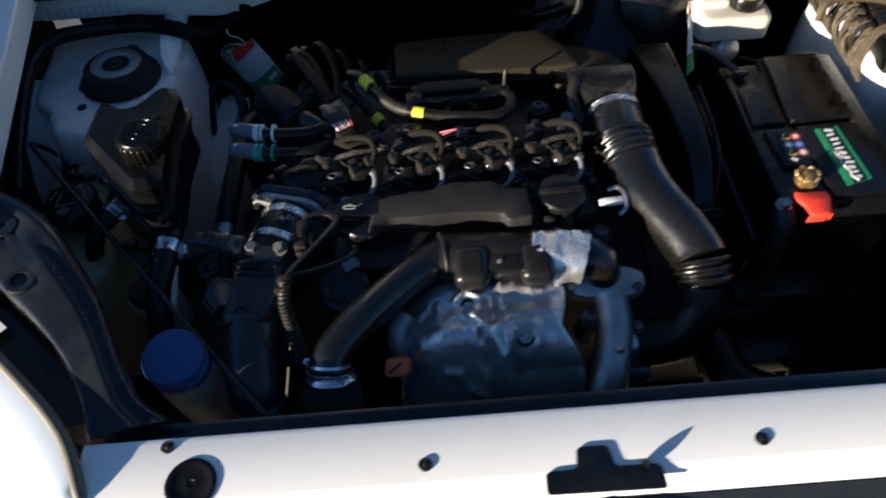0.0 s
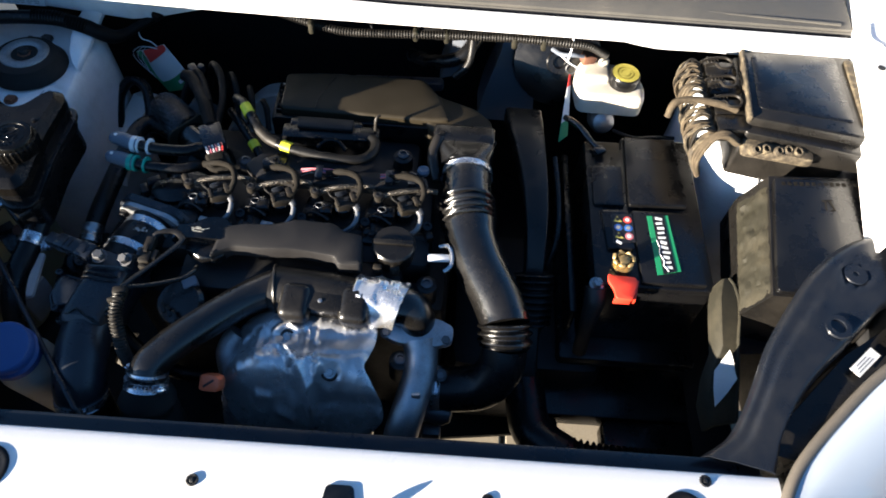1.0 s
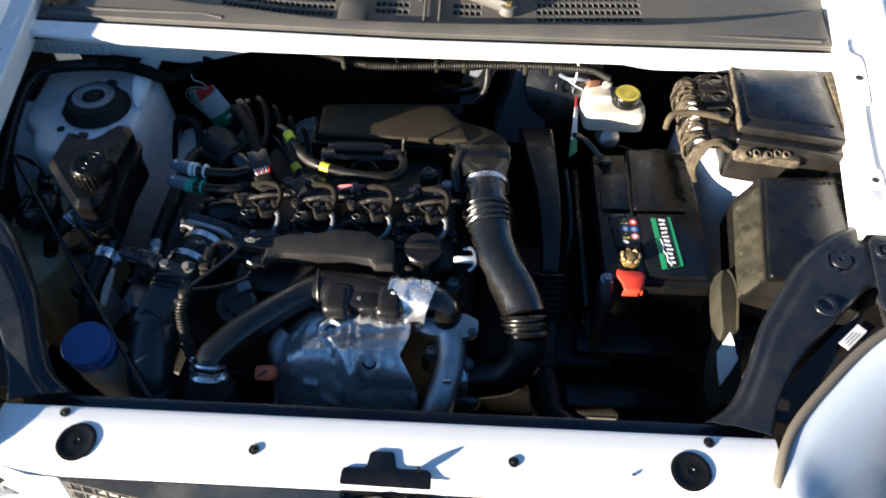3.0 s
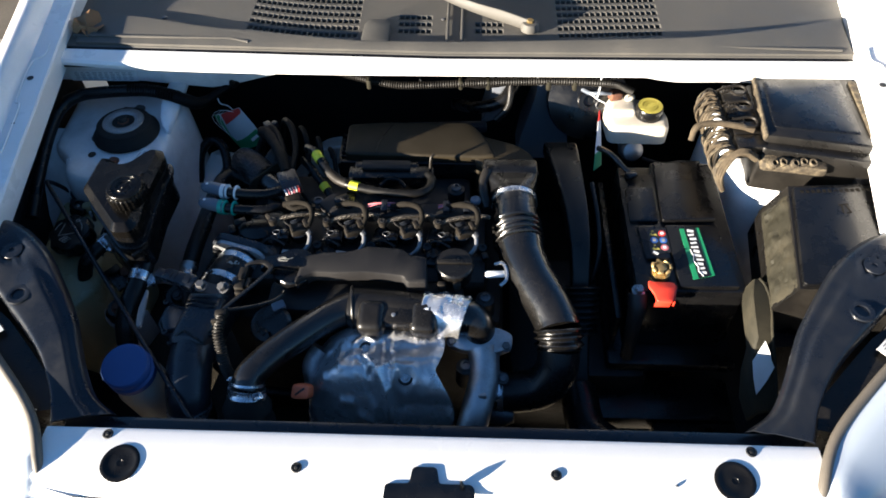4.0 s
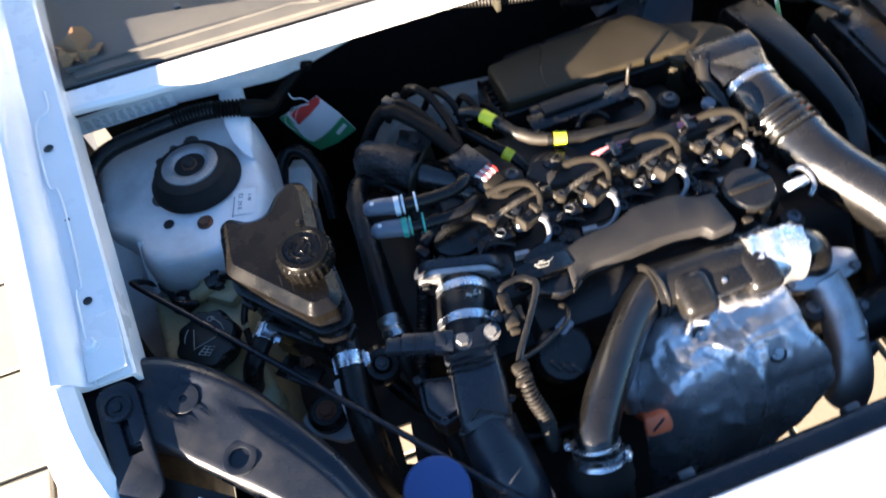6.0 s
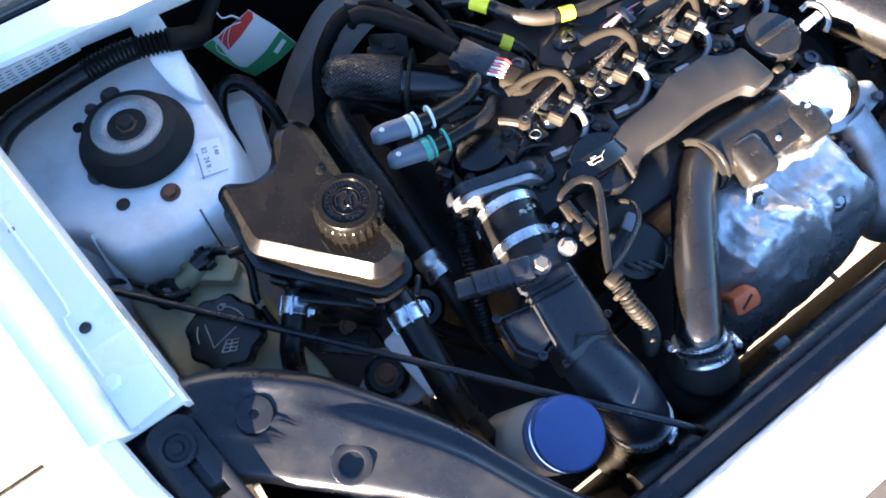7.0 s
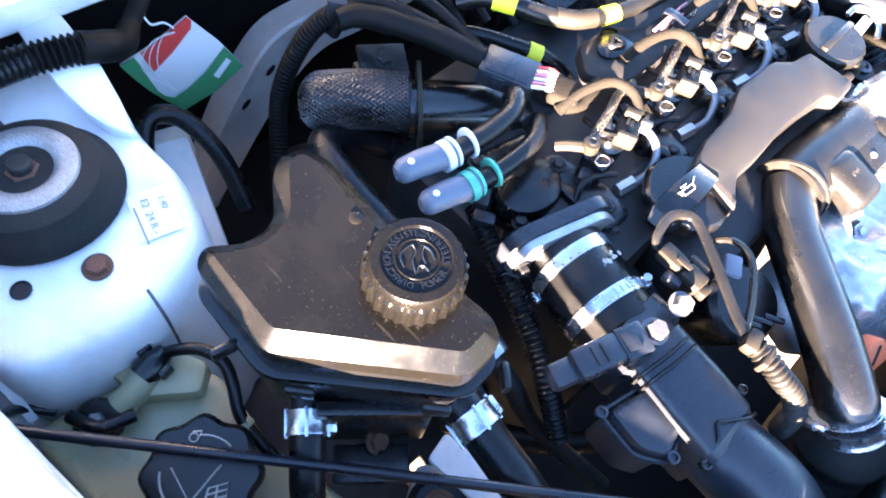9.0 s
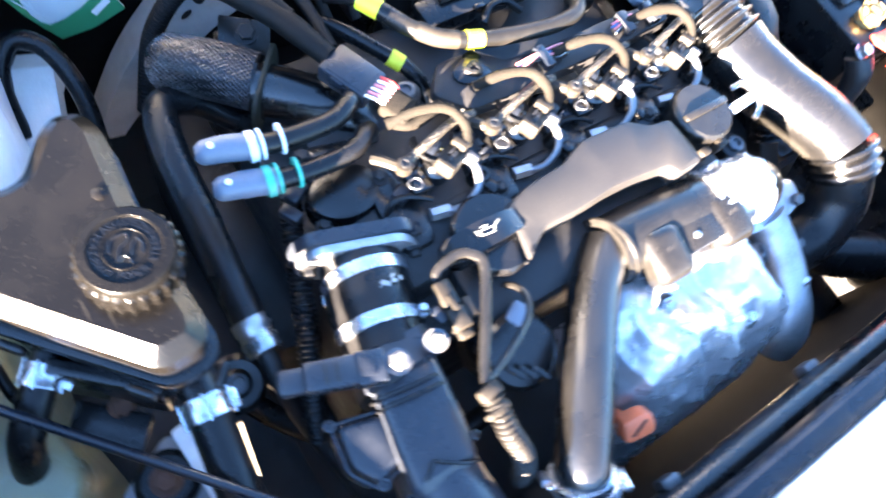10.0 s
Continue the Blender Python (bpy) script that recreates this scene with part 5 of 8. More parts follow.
tube(bm, [(-0.288, 0.110, 0.846), (-0.289, 0.100, 0.832), (-0.2905, 0.092, 0.815), (-0.292, 0.086, 0.797), (-0.2935, 0.082, 0.778), (-0.2945, 0.080, 0.758), (-0.295, 0.079, 0.738), (-0.296, 0.077, 0.715), (-0.296, 0.075, 0.60)], [0.028, 0.0305, 0.0390, 0.0335, 0.0420, 0.0345, 0.0425, 0.035, 0.034], 26, 6)
part("bellows", bm, OLDRUBBER, lower)

turbo = thing("turbocharger", (0.07, 0.16, 0.72), "cast metal turbo outlet with a flange", "turbocharger")
bm = bmesh.new()
prism(bm, rounded([(-0.054, -0.010), (-0.03, -0.020), (0.03, -0.020), (0.054, -0.010), (0.054, 0.014), (0.03, 0.024), (-0.03, 0.024), (-0.054, 0.014)], 0.008, 3), -0.011, 0.011, bev=0.003)
bm.transform(pose(0.079, 0.222, 0.815, 14, 0, -3))
part("flange", bm, ALU, turbo)
bm = bmesh.new()
tube(bm, [(0.083, 0.215, 0.806), (0.087, 0.196, 0.798), (0.086, 0.165, 0.787), (0.079, 0.138, 0.777), (0.072, 0.112, 0.764), (0.066, 0.094, 0.745), (0.064, 0.086, 0.72)], [0.027, 0.0255, 0.025, 0.0255, 0.0255, 0.026, 0.026], 26, 7)
part("outlet", bm, ALU, turbo)
bm = bmesh.new()
box(bm, (0.083, 0.135, 0.794), (0.014, 0.022, 0.012), (-25, 0, 5), bev=0.003)
part("casting_lug", bm, ALU, turbo)
bm = bmesh.new()
box(bm, (0.068, 0.098, 0.70), (0.03, 0.012, 0.02), (20, 0, 0), bev=0.003)
part("casting_lug", bm, ALU, turbo)
for at in ((0.122, 0.212, 0.819), (0.032, 0.218, 0.820), (0.118, 0.17, 0.785)):
    bolt("flange_bolt", at, (0, -0.4, 0.9), 0.007, ZINC, turbo, 0.012)
bm = bmesh.new()
lathe(bm, [(0.018, 0), (0.018, 0.03), (0.012, 0.04)], (0.10, 0.14, 0.72), (1, -0.2, 0.1), 18)
box(bm, (0.11, 0.115, 0.69), (0.03, 0.02, 0.03), bev=0.005)
part("actuator", bm, ZINC, turbo)

shield = thing("heat_shield", (-0.08, 0.15, 0.70), "crumpled aluminium heat shield over the exhaust manifold", "heat shield")
NU, NV = 140, 110
# section from the rear edge over the crown and down the front, as y, z
SECTION = [(0.236, 0.832), (0.215, 0.840), (0.190, 0.838), (0.165, 0.846), (0.148, 0.849), (0.132, 0.833), (0.116, 0.803), (0.099, 0.769), (0.084, 0.730), (0.074, 0.690), (0.070, 0.655)]
RIGHT = [0.012, 0.020, 0.019, 0.012, 0.008, 0.020, 0.034, 0.036, 0.006, -0.040, -0.090]
fine = [tuple(p) for p, _ in spline([(x, y, z) for x, (y, z) in zip(RIGHT, SECTION)], 9)]


def crease(x, y, pts, wide):
    """A sharp-backed fold along a line of points: 1 on it, falling to 0 at its width."""
    p, best = Vector((x, y)), 0.0
    for a, b in zip(pts, pts[1:]):
        a, b = Vector(a), Vector(b)
        t = max(0.0, min(1.0, (p - a).dot(b - a) / (b - a).length_squared))
        best = max(best, 1 - (p - a.lerp(b, t)).length / wide)
    return best ** 1.25 if best > 0 else 0.0


FOLDS = [(0.0062, 0.013, ((-0.107, 0.175), (-0.071, 0.124), (-0.066, 0.108))), (-0.0036, 0.010, ((-0.118, 0.168), (-0.092, 0.117))),
         (-0.0038, 0.007, ((-0.065, 0.180), (-0.065, 0.152), (-0.054, 0.150))), (0.0045, 0.009, ((-0.071, 0.124), (-0.060, 0.129), (-0.055, 0.156))),
         (0.0040, 0.009, ((-0.174, 0.195), (-0.178, 0.168), (-0.171, 0.138))), (0.0034, 0.009, ((-0.149, 0.196), (-0.151, 0.167), (-0.143, 0.150))),
         (-0.0034, 0.010, ((-0.060, 0.108), (-0.025, 0.113), (0.034, 0.113))), (0.0040, 0.007, ((-0.115, 0.102), (-0.094, 0.097))),
         (0.0034, 0.007, ((-0.146, 0.114), (-0.126, 0.113))), (0.0030, 0.008, ((-0.128, 0.198), (-0.112, 0.212), (-0.094, 0.204))), (-0.003, 0.008, ((-0.085, 0.20), (-0.082, 0.165), (-0.096, 0.14)))]


rows = []
for j in range(NV + 1):
    v = j / NV * (len(fine) - 1)
    k0 = min(int(v), len(fine) - 2)
    xr, y0, z0 = (a + (b - a) * (v - k0) for a, b in zip(fine[k0], fine[k0 + 1]))
    row = []
    for i in range(NU + 1):
        u = i / NU
        x = -0.206 + (xr + 0.206) * u
        round_off = max(0.0, (-0.128 - x) / 0.078)
        y, z = y0 - 0.006 * round_off, z0 - 0.075 * round_off ** 2.2 - 0.006 * max(0, (u - 0.93) / 0.07) ** 2
        front = max(0.0, min(1.0, (0.15 - y) / 0.05))
        k = 1.7 * sum(h * crease(x, y, pts, wide) for h, wide, pts in FOLDS) + 0.006 * math.exp(-((x - 0.004) / 0.028) ** 2 - ((y - 0.122) / 0.016) ** 2)
        # a pressed panel with a cut edge in the upper half
        lip = min(1 / (1 + math.exp(-(x + 0.066) * 900)), 1 / (1 + math.exp(-(y - 0.163 - 0.12 * (x + 0.066)) * 900)))
        k += 0.0032 * lip
        for bx, by in ((-0.109, 0.190), (-0.040, 0.139)):
            d = math.hypot(x - bx, y - by)
            k += 0.003 * math.exp(-((d - 0.017) / 0.005) ** 2) - 0.004 * math.exp(-(d / 0.012) ** 2)
        q = Vector((x, y, z * 0.6))
        k += noise.noise(q * 20) * 0.0045 + (0.4 - abs(noise.noise(q * 30 + Vector((5, 1, 2)))) ** 0.8) * 0.0040 + (0.4 - abs(noise.noise(q * 62 + Vector((2, 7, 2)))) ** 0.8) * 0.0016 + (0.4 - abs(noise.noise(q * 130 + Vector((9, 4, 1)))) ** 0.8) * 0.0006 + noise.noise(q * 240) * 0.00015
        row.append(Vector((x, y, z)) + Vector((-0.25 * round_off, -0.3 - 0.5 * front, 0.9 - 0.3 * front)) * k)
    rows.append(row)
bm = bmesh.new()
vs = [[bm.verts.new(p) for p in r] for r in rows]
vb = [[bm.verts.new(p - Vector((0, -0.0006, 0.0012))) for p in r] for r in rows]
for j in range(NV):
    for i in range(NU):
        bm.faces.new((vs[j][i], vs[j][i + 1], vs[j + 1][i + 1], vs[j + 1][i]))
        bm.faces.new((vb[j][i], vb[j + 1][i], vb[j + 1][i + 1], vb[j][i + 1]))
for a, b in [((0, i), (0, i + 1)) for i in range(NU)] + [((NV, i), (NV, i + 1)) for i in range(NU)] + [((j, 0), (j + 1, 0)) for j in range(NV)] + [((j, NU), (j + 1, NU)) for j in range(NV)]:
    bm.faces.new((vs[a[0]][a[1]], vs[b[0]][b[1]], vb[b[0]][b[1]], vb[a[0]][a[1]]))
part("sheet", bm, FOIL, shield, angle=60)
for x, y in ((-0.109, 0.190), (-0.040, 0.139)):
    z = min((p for r in rows for p in r), key=lambda p: math.hypot(p.x - x, p.y - y)).z - 0.001
    # dark ring stands for the shade in the recess round each bolt
    bm = bmesh.new()
    lathe(bm, [(0.0125, -0.003), (0.0125, 0.0012), (0.0112, 0.0022), (0.0085, 0.0010), (0.0075, -0.001)], (x, y, z), (0, -0.4, 0.9), 28)
    part("recess_ring", bm, DARK, shield, "dark ring for the shaded recess round the bolt")
    bolt("shield_bolt", (x, y, z), (0, -0.4, 0.9), 0.0062, STEEL, shield, 0.007)
bm = bmesh.new()
tube(bm, [(-0.19, 0.21, 0.80), (-0.205, 0.19, 0.785), (-0.20, 0.16, 0.76)], 0.018, 14, 6, wob=0.2)
part("manifold", bm, ALU, engine)
plugd = bmesh.new()
prism(plugd, rounded([(-0.0165, -0.010), (-0.010, -0.0125), (0.013, -0.0115), (0.0165, -0.004), (0.0155, 0.009), (0.006, 0.0125), (-0.014, 0.011)], 0.004, 3), -0.010, 0.007, bev=0.003)
plugd.transform(Matrix.Translation((-0.206, 0.117, 0.824)) @ turn((-0.25, -0.55, 0.80)) @ pose(0, 0, 0, 0, 0, 20))
tube(plugd, [(-0.206, 0.121, 0.816), (-0.204, 0.135, 0.79), (-0.20, 0.155, 0.75)], 0.007, 10, 5)
ring = part("dipstick_handle", plugd, ORANGE, None, angle=25)
tagged(ring, "orange plastic dipstick handle beside the heat shield", "dipstick")
b = bmesh.new()
box(b, (0, 0, 0.0066), (0.020, 0.0035, 0.0016), bev=0.0006)
b.transform(Matrix.Translation((-0.206, 0.117, 0.824)) @ turn((-0.25, -0.55, 0.80)) @ pose(0, 0, 0, 0, 0, 55))
part("grip_slot", b, DARK, ring, "dark moulded slot")

# ---- left side of the bay ----
mount = thing("strut_mount", (-0.655, 0.678, 0.866), "black rubber strut mount with a galvanised washer", "strut mount")
bm = bmesh.new()
lathe(bm, [(0.066, 0), (0.0655, 0.006), (0.060, 0.012), (0.0565, 0.018), (0.0535, 0.026), (0.048, 0.029), (0.03, 0.029)], (-0.655, 0.676, 0.866), (0.02, 0.06, 1), 44)
part("rubber_cup", bm, OLDRUBBER, mount, "dull black rubber cup")
bm = bmesh.new()
lathe(bm, [(0.041, 0.025), (0.0415, 0.0285), (0.0402, 0.0310), (0.032, 0.0325), (0.0255, 0.0318), (0.0225, 0.0290), (0.0195, 0.0262), (0.013, 0.0255)], (-0.655, 0.678, 0.866), (0.02, 0.06, 1), 40)
part("washer", bm, GALV, mount, "dull galvanised washer with rust traces")
bm = bmesh.new()
lathe(bm, [(0.0125, 0.022), (0.0125, 0.029), (0.0115, 0.0305)], (-0.655, 0.678, 0.866), (0.02, 0.06, 1), 6)
part("nut", bm, RUST, mount, "rusty nut")
bm = bmesh.new()
lathe(bm, [(0.009, 0.027), (0.009, 0.036), (0.0075, 0.038)], (-0.655, 0.678, 0.866), (0.02, 0.06, 1), 18)
part("stud", bm, DARK, mount)

res = thing("power_steering_reservoir", (-0.56, 0.42, 0.83), "dusty black power steering reservoir with a ribbed cap", "reservoir")
RES = [(-0.540, 0.522), (-0.526, 0.533), (-0.507, 0.529), (-0.500, 0.510), (-0.505, 0.436), (-0.499, 0.348), (-0.508, 0.333), (-0.538, 0.331), (-0.622, 0.428), (-0.618, 0.500), (-0.606, 0.509), (-0.582, 0.492), (-0.560, 0.494)]
bm = bmesh.new()
prism(bm, rounded(RES, 0.010, 4), 0.940, 0.967, bev=0.0115, seg=1)
lid = part("top_shell", bm, RESBLACK, res, "scuffed glossy black shell")
bm = bmesh.new()
prism(bm, [(-0.555 + (x + 0.555) * 0.99, 0.425 + (y - 0.425) * 0.99) for x, y in rounded(RES, 0.010, 4)], 0.896, 0.904, bev=0.003)
part("weld_seam", bm, BLACK, res)
bm = bmesh.new()
prism(bm, [(-0.553 + (x + 0.553) * 1.075, 0.430 + (y - 0.430) * 1.05) for x, y in rounded(RES, 0.012, 4)], 0.912, 0.918, bev=0.002)
part("skirt_flange", bm, BLACK, res, "black moulded flange")
bm = bmesh.new()
loft(bm, [[(-0.555 + (x + 0.555) * k, 0.425 + (y - 0.425) * k, z) for x, y in rounded(RES, 0.010, 4)] for k, z in ((0.955, 0.898), (0.98, 0.918), (0.995, 0.941))])
part("side_band", bm, BLACK, res)
bm = bmesh.new()
low = [(-0.555 + (x + 0.555) * 0.96, 0.425 + (y - 0.425) * 0.96) for x, y in rounded(RES, 0.012, 4)]
prism(bm, low, 0.850, 0.90, bev=0)
part("bottom_shell", bm, BLACK, res)
for x, y, rz in ((-0.614, 0.405, -40), (-0.556, 0.336, -40), (-0.632, 0.46, 0), (-0.505, 0.32, 60)):
    bm = bmesh.new()
    box(bm, (x, y, 0.912), (0.020, 0.006, 0.014), (0, 0, rz - 10), bev=0.003)
    part("clip", bm, BLACK, res)
bm = bmesh.new()
lathe(bm, [(0.0045, 0), (0.0045, 0.0012), (0.003, 0.002), (0, 0.002)], (-0.522, 0.457, 0.967), seg=14)
part("moulding_pip", bm, RESBLACK, res)
CAP = Vector((-0.524, 0.400, 0.967))
bm = bmesh.new()
lathe(bm, [(0.0315, 0.001), (0.0328, 0.003), (0.0322, 0.0205), (0.0305, 0.022), (0.0303, 0.0265), (0.0285, 0.029), (0.0228, 0.0295), (0.0222, 0.0283), (0, 0.0283)], CAP, seg=156, ribs=26, depth=0.0010, only=(1, 2))
scap = part("cap", bm, CAPBLACK, res, "black screw cap with a lettered ring")
bm = bmesh.new()
for r in (0.0222, 0.0136):
    tube(bm, [CAP + Vector((r * math.cos(a), r * math.sin(a), 0.0286)) for a in (2 * math.pi * k / 40 for k in range(41))], 0.0006, 6, 1, straight=True, cap=False)
part("raised_ring", bm, RESBLACK, scap)
DOWN = 226.5
for body, start, step, inward in (("DIRECTION ASSISTEE", -14, -10.3, False), ("POWER STEERING", 12, 12.0, True)):
    for k, ch in enumerate(body):
        if ch == " ":
            continue
        a = radians(DOWN + start + step * k)
        rz = math.degrees(a) + (90 if inward else -90)
        words("letter", ch, 0.0066, Matrix.Translation(CAP + Vector((0.0179 * math.cos(a), 0.0179 * math.sin(a), 0.0285))) @ pose(0, 0, 0, 0, 0, rz), BLACKB, scap)
bm = bmesh.new()
for p in ([(-0.003, 0.010), (-0.001, 0.005), (-0.003, -0.001), (-0.001, -0.010)], [(0.004, 0.009), (0.003, 0.003), (0.005, -0.003)], [(0.0, -0.009), (0.001, -0.005), (0.004, -0.005), (0.007, -0.008)],
          [(-0.003, 0.010), (-0.008, 0.006), (-0.0105, 0.001), (-0.008, -0.006)], [(0.004, 0.009), (0.008, 0.006), (0.0105, 0.0)]):
    tube(bm, [(x, y, 0) for x, y in p], 0.0006, 5, 3)
bm.transform(Matrix.Translation(CAP + Vector((0, 0, 0.0287))) @ pose(0, 0, 0, 0, 0, DOWN + 90))
part("emblem_lines", bm, BLACKB, scap)
bm = bmesh.new()
box(bm, (-0.575, 0.372, 0.83), (0.085, 0.012, 0.075), (0, 0, -42), bev=0.003)
box(bm, (-0.592, 0.352, 0.80), (0.06, 0.03, 0.008), (0, 0, -42), bev=0.002)
br = part("mounting_bracket", bm, BLACK, res)
bolt("bracket_bolt", (-0.578, 0.362, 0.806), (0.2, -0.6, 0.8), 0.008, RUST, br)
for at, axis, r, pts, nm in (((-0.614, 0.401, 0.844), (0.64, 0.76, 0.17), 0.0133, [(-0.598, 0.420, 0.849), (-0.614, 0.401, 0.844), (-0.630, 0.382, 0.840), (-0.646, 0.362, 0.826), (-0.656, 0.345, 0.78), (-0.66, 0.33, 0.68)], "return_hose"),
                             ((-0.523, 0.317, 0.849), (0.09, 1, 0.13), 0.0170, [(-0.521, 0.345, 0.853), (-0.523, 0.317, 0.849), (-0.526, 0.288, 0.845), (-0.529, 0.258, 0.840), (-0.530, 0.225, 0.818), (-0.525, 0.19, 0.76), (-0.51, 0.17, 0.66)], "supply_hose")):
    h = thing(nm, (at[0], at[1], 0.7), "black rubber hose with a blue-tinged steel clip", "hose", "reservoir hoses")
    bm = bmesh.new()
    tube(bm, pts, r, 20, 7)
    part("rubber_hose", bm, RUBBER, h)
    hose_clamp("hose_clip", at, axis, r + 0.0012, h, 0.018, 200)
    bm = bmesh.new()
    m = Matrix.Translation(at) @ turn(axis)
    for k in range(4):
        box(bm, ((r + 0.002) * math.cos(k * 1.57), (r + 0.002) * math.sin(k * 1.57), 0), (0.003, 0.003, 0.022), bev=0.001)
    bm.transform(m)
    part("clip_ear", bm, CLIPSTEEL, h)
    if nm == "supply_hose":
        for k in range(5):
            b = bmesh.new()
            box(b, (-0.5325 - 0.0006 * k, 0.301 - 0.0085 * k, 0.8600 - 0.0012 * k), (0.004, 0.005, 0.0025), (0, -30, 12), bev=0)
            part("teal_print", b, TEAL, h)

tank = thing("washer_tank", (-0.69, 0.43, 0.55), "yellowed translucent washer bottle", "washer bottle")
bm = bmesh.new()
prism(bm, rounded([(-0.768, 0.546), (-0.66, 0.530), (-0.632, 0.490), (-0.640, 0.42), (-0.62, 0.33), (-0.66, 0.27), (-0.755, 0.30)], 0.02, 4), 0.56, 0.805, bev=0.012, seg=3)
part("bottle", bm, TANK, tank)
bm = bmesh.new()
prism(bm, rounded([(-0.700, 0.548), (-0.655, 0.533), (-0.636, 0.495), (-0.655, 0.478), (-0.690, 0.505)], 0.006, 3), 0.80, 0.822, bev=0.005)
part("raised_shoulder", bm, TANK, tank)
bm = bmesh.new()
tube(bm, [(-0.705, 0.512, 0.814), (-0.688, 0.513, 0.820), (-0.672, 0.518, 0.825)], 0.011, 14, 4)
part("spout", bm, TANK, tank)
bm = bmesh.new()
lathe(bm, [(0.012, -0.012), (0.012, 0.004), (0.009, 0.008), (0.006, 0.014)], (-0.668, 0.519, 0.826), (0.9, 0.15, 0.2), 16)
box(bm, (-0.667, 0.531, 0.829), (0.012, 0.006, 0.012), (0, 0, 10), bev=0.002)
box(bm, (-0.665, 0.507, 0.827), (0.012, 0.006, 0.012), (0, 0, 10), bev=0.002)
part("hose_plug", bm, BLACK, tank)
bm = bmesh.new()
lathe(bm, [(0.018, 0), (0.019, 0.006), (0.017, 0.010), (0.010, 0.011), (0, 0.010)], (-0.722, 0.516, 0.803), (-0.2, -0.35, 1), 26)
grom = part("grommet", bm, RUBBER, tank, "black rubber grommet")
bolt("grommet_screw", (-0.7225, 0.5155, 0.812), (-0.2, -0.35, 1), 0.006, STEEL, grom)
bm = bmesh.new()
lathe(bm, [(0.030, -0.03), (0.030, -0.002), (0.040, 0.0), (0.0405, 0.018), (0.037, 0.0225), (0.02, 0.0235), (0, 0.0235)], (-0.689, 0.424, 0.826), (-0.1, -0.12, 1), 72, ribs=8, depth=0.0022, only=(2, 3, 4))
wcap = part("filler_cap", bm, BLACK, tank, "scalloped black filler cap with washer marks")
bm = bmesh.new()
def arc(r, a0, a1, n=9):
    return [(r * math.cos(radians(a0 + (a1 - a0) * k / n)), r * math.sin(radians(a0 + (a1 - a0) * k / n)), 0) for k in range(n + 1)]
tube(bm, arc(0.003, 0, 360, 12) , 0.0007, 5, 1, straight=True)
bm.transform(Matrix.Translation((0, 0.026, 0)))
for p in (arc(0.027, 80, 30), arc(0.027, 200, 160), [(-0.018, 0.010, 0), (-0.010, -0.016, 0), (0.015, 0.003, 0)], [(-0.002, -0.022, 0), (0.013, -0.022, 0), (0.018, -0.010, 0), (0.004, -0.010, 0), (-0.002, -0.022, 0)],
          [(0.0005, -0.018, 0), (0.015, -0.018, 0)], [(0.002, -0.014, 0), (0.016, -0.014, 0)], [(0.006, -0.022, 0), (0.010, -0.010, 0)], [(0.0, 0.030, 0), (0.006, 0.029, 0), (0.004, 0.026, 0)]):
    tube(bm, p, 0.0008, 5, 1, straight=True)
bm.transform(Matrix.Translation((-0.6915, 0.421, 0.8505)) @ turn((-0.1, -0.12, 1)) @ pose(0, 0, 0, 0, 0, 12))
part("cap_mark", bm, PALE, wcap, "pale washer symbols")
whose = thing("washer_hose", (-0.63, 0.45, 0.8), "thin black washer hose looping from the bottle", "hose")
bm = bmesh.new()
tube(bm, [(-0.660, 0.519, 0.826), (-0.652, 0.515, 0.834), (-0.637, 0.500, 0.840), (-0.630, 0.481, 0.838), (-0.635, 0.464, 0.831), (-0.644, 0.446, 0.82), (-0.645, 0.428, 0.812), (-0.643, 0.405, 0.80), (-0.635, 0.38, 0.76)], 0.0050, 10, 8)
part("tube", bm, RUBBER, whose)
bm = bmesh.new()
box(bm, (-0.646, 0.437, 0.816), (0.014, 0.008, 0.010), (20, 0, 20), bev=0.002)
part("clip", bm, TANK, whose)

prop = thing("bonnet_prop_rod", (-0.55, 0.29, 0.83), "black bonnet prop rod lying across the bay", "prop rod")
bm = bmesh.new()
tube(bm, [(-0.742, 0.545, 0.802), (-0.756, 0.556, 0.815), (-0.766, 0.550, 0.840), (-0.768, 0.536, 0.862), (-0.757, 0.517, 0.868), (-0.66, 0.403, 0.868), (-0.50, 0.214, 0.866), (-0.38, 0.073, 0.860), (-0.360, 0.049, 0.854), (-0.348, 0.036, 0.845)], 0.0040, 10, 7)
part("rod", bm, NAVY, prop)
bm = bmesh.new()
tube(bm, [(-0.735, 0.528, 0.818), (-0.725, 0.505, 0.825), (-0.712, 0.500, 0.822), (-0.700, 0.497, 0.820)], 0.0055, 10, 5)
part("pivot_sleeve", bm, RUBBER, prop)
bm = bmesh.new()
tube(bm, [(-0.363, 0.053, 0.855), (-0.346, 0.034, 0.843)], 0.0058, 10, 3)
part("end_sleeve", bm, RUBBER, prop)

# blue-capped filler beside the corner plate
coolant = thing("coolant_bottle", (-0.478, 0.132, 0.6), "white bottle neck under a round blue cap", "bottle")
bm = bmesh.new()
lathe(bm, [(0.040, -0.25), (0.040, -0.065), (0.034, -0.05), (0.030, -0.03), (0.030, -0.004)], (-0.472, 0.122, 0.877), (0.05, -0.16, 1), 28)
part("neck", bm, RESWHITE, coolant)
bm = bmesh.new()
lathe(bm, [(0.035, -0.028), (0.0375, -0.026), (0.0375, -0.014), (0.0340, -0.010), (0.0340, -0.004), (0.0365, -0.002), (0.0365, 0.008), (0.034, 0.0112), (0.018, 0.0125), (0, 0.0125)], (-0.472, 0.122, 0.879), (0.05, -0.16, 1), 48)
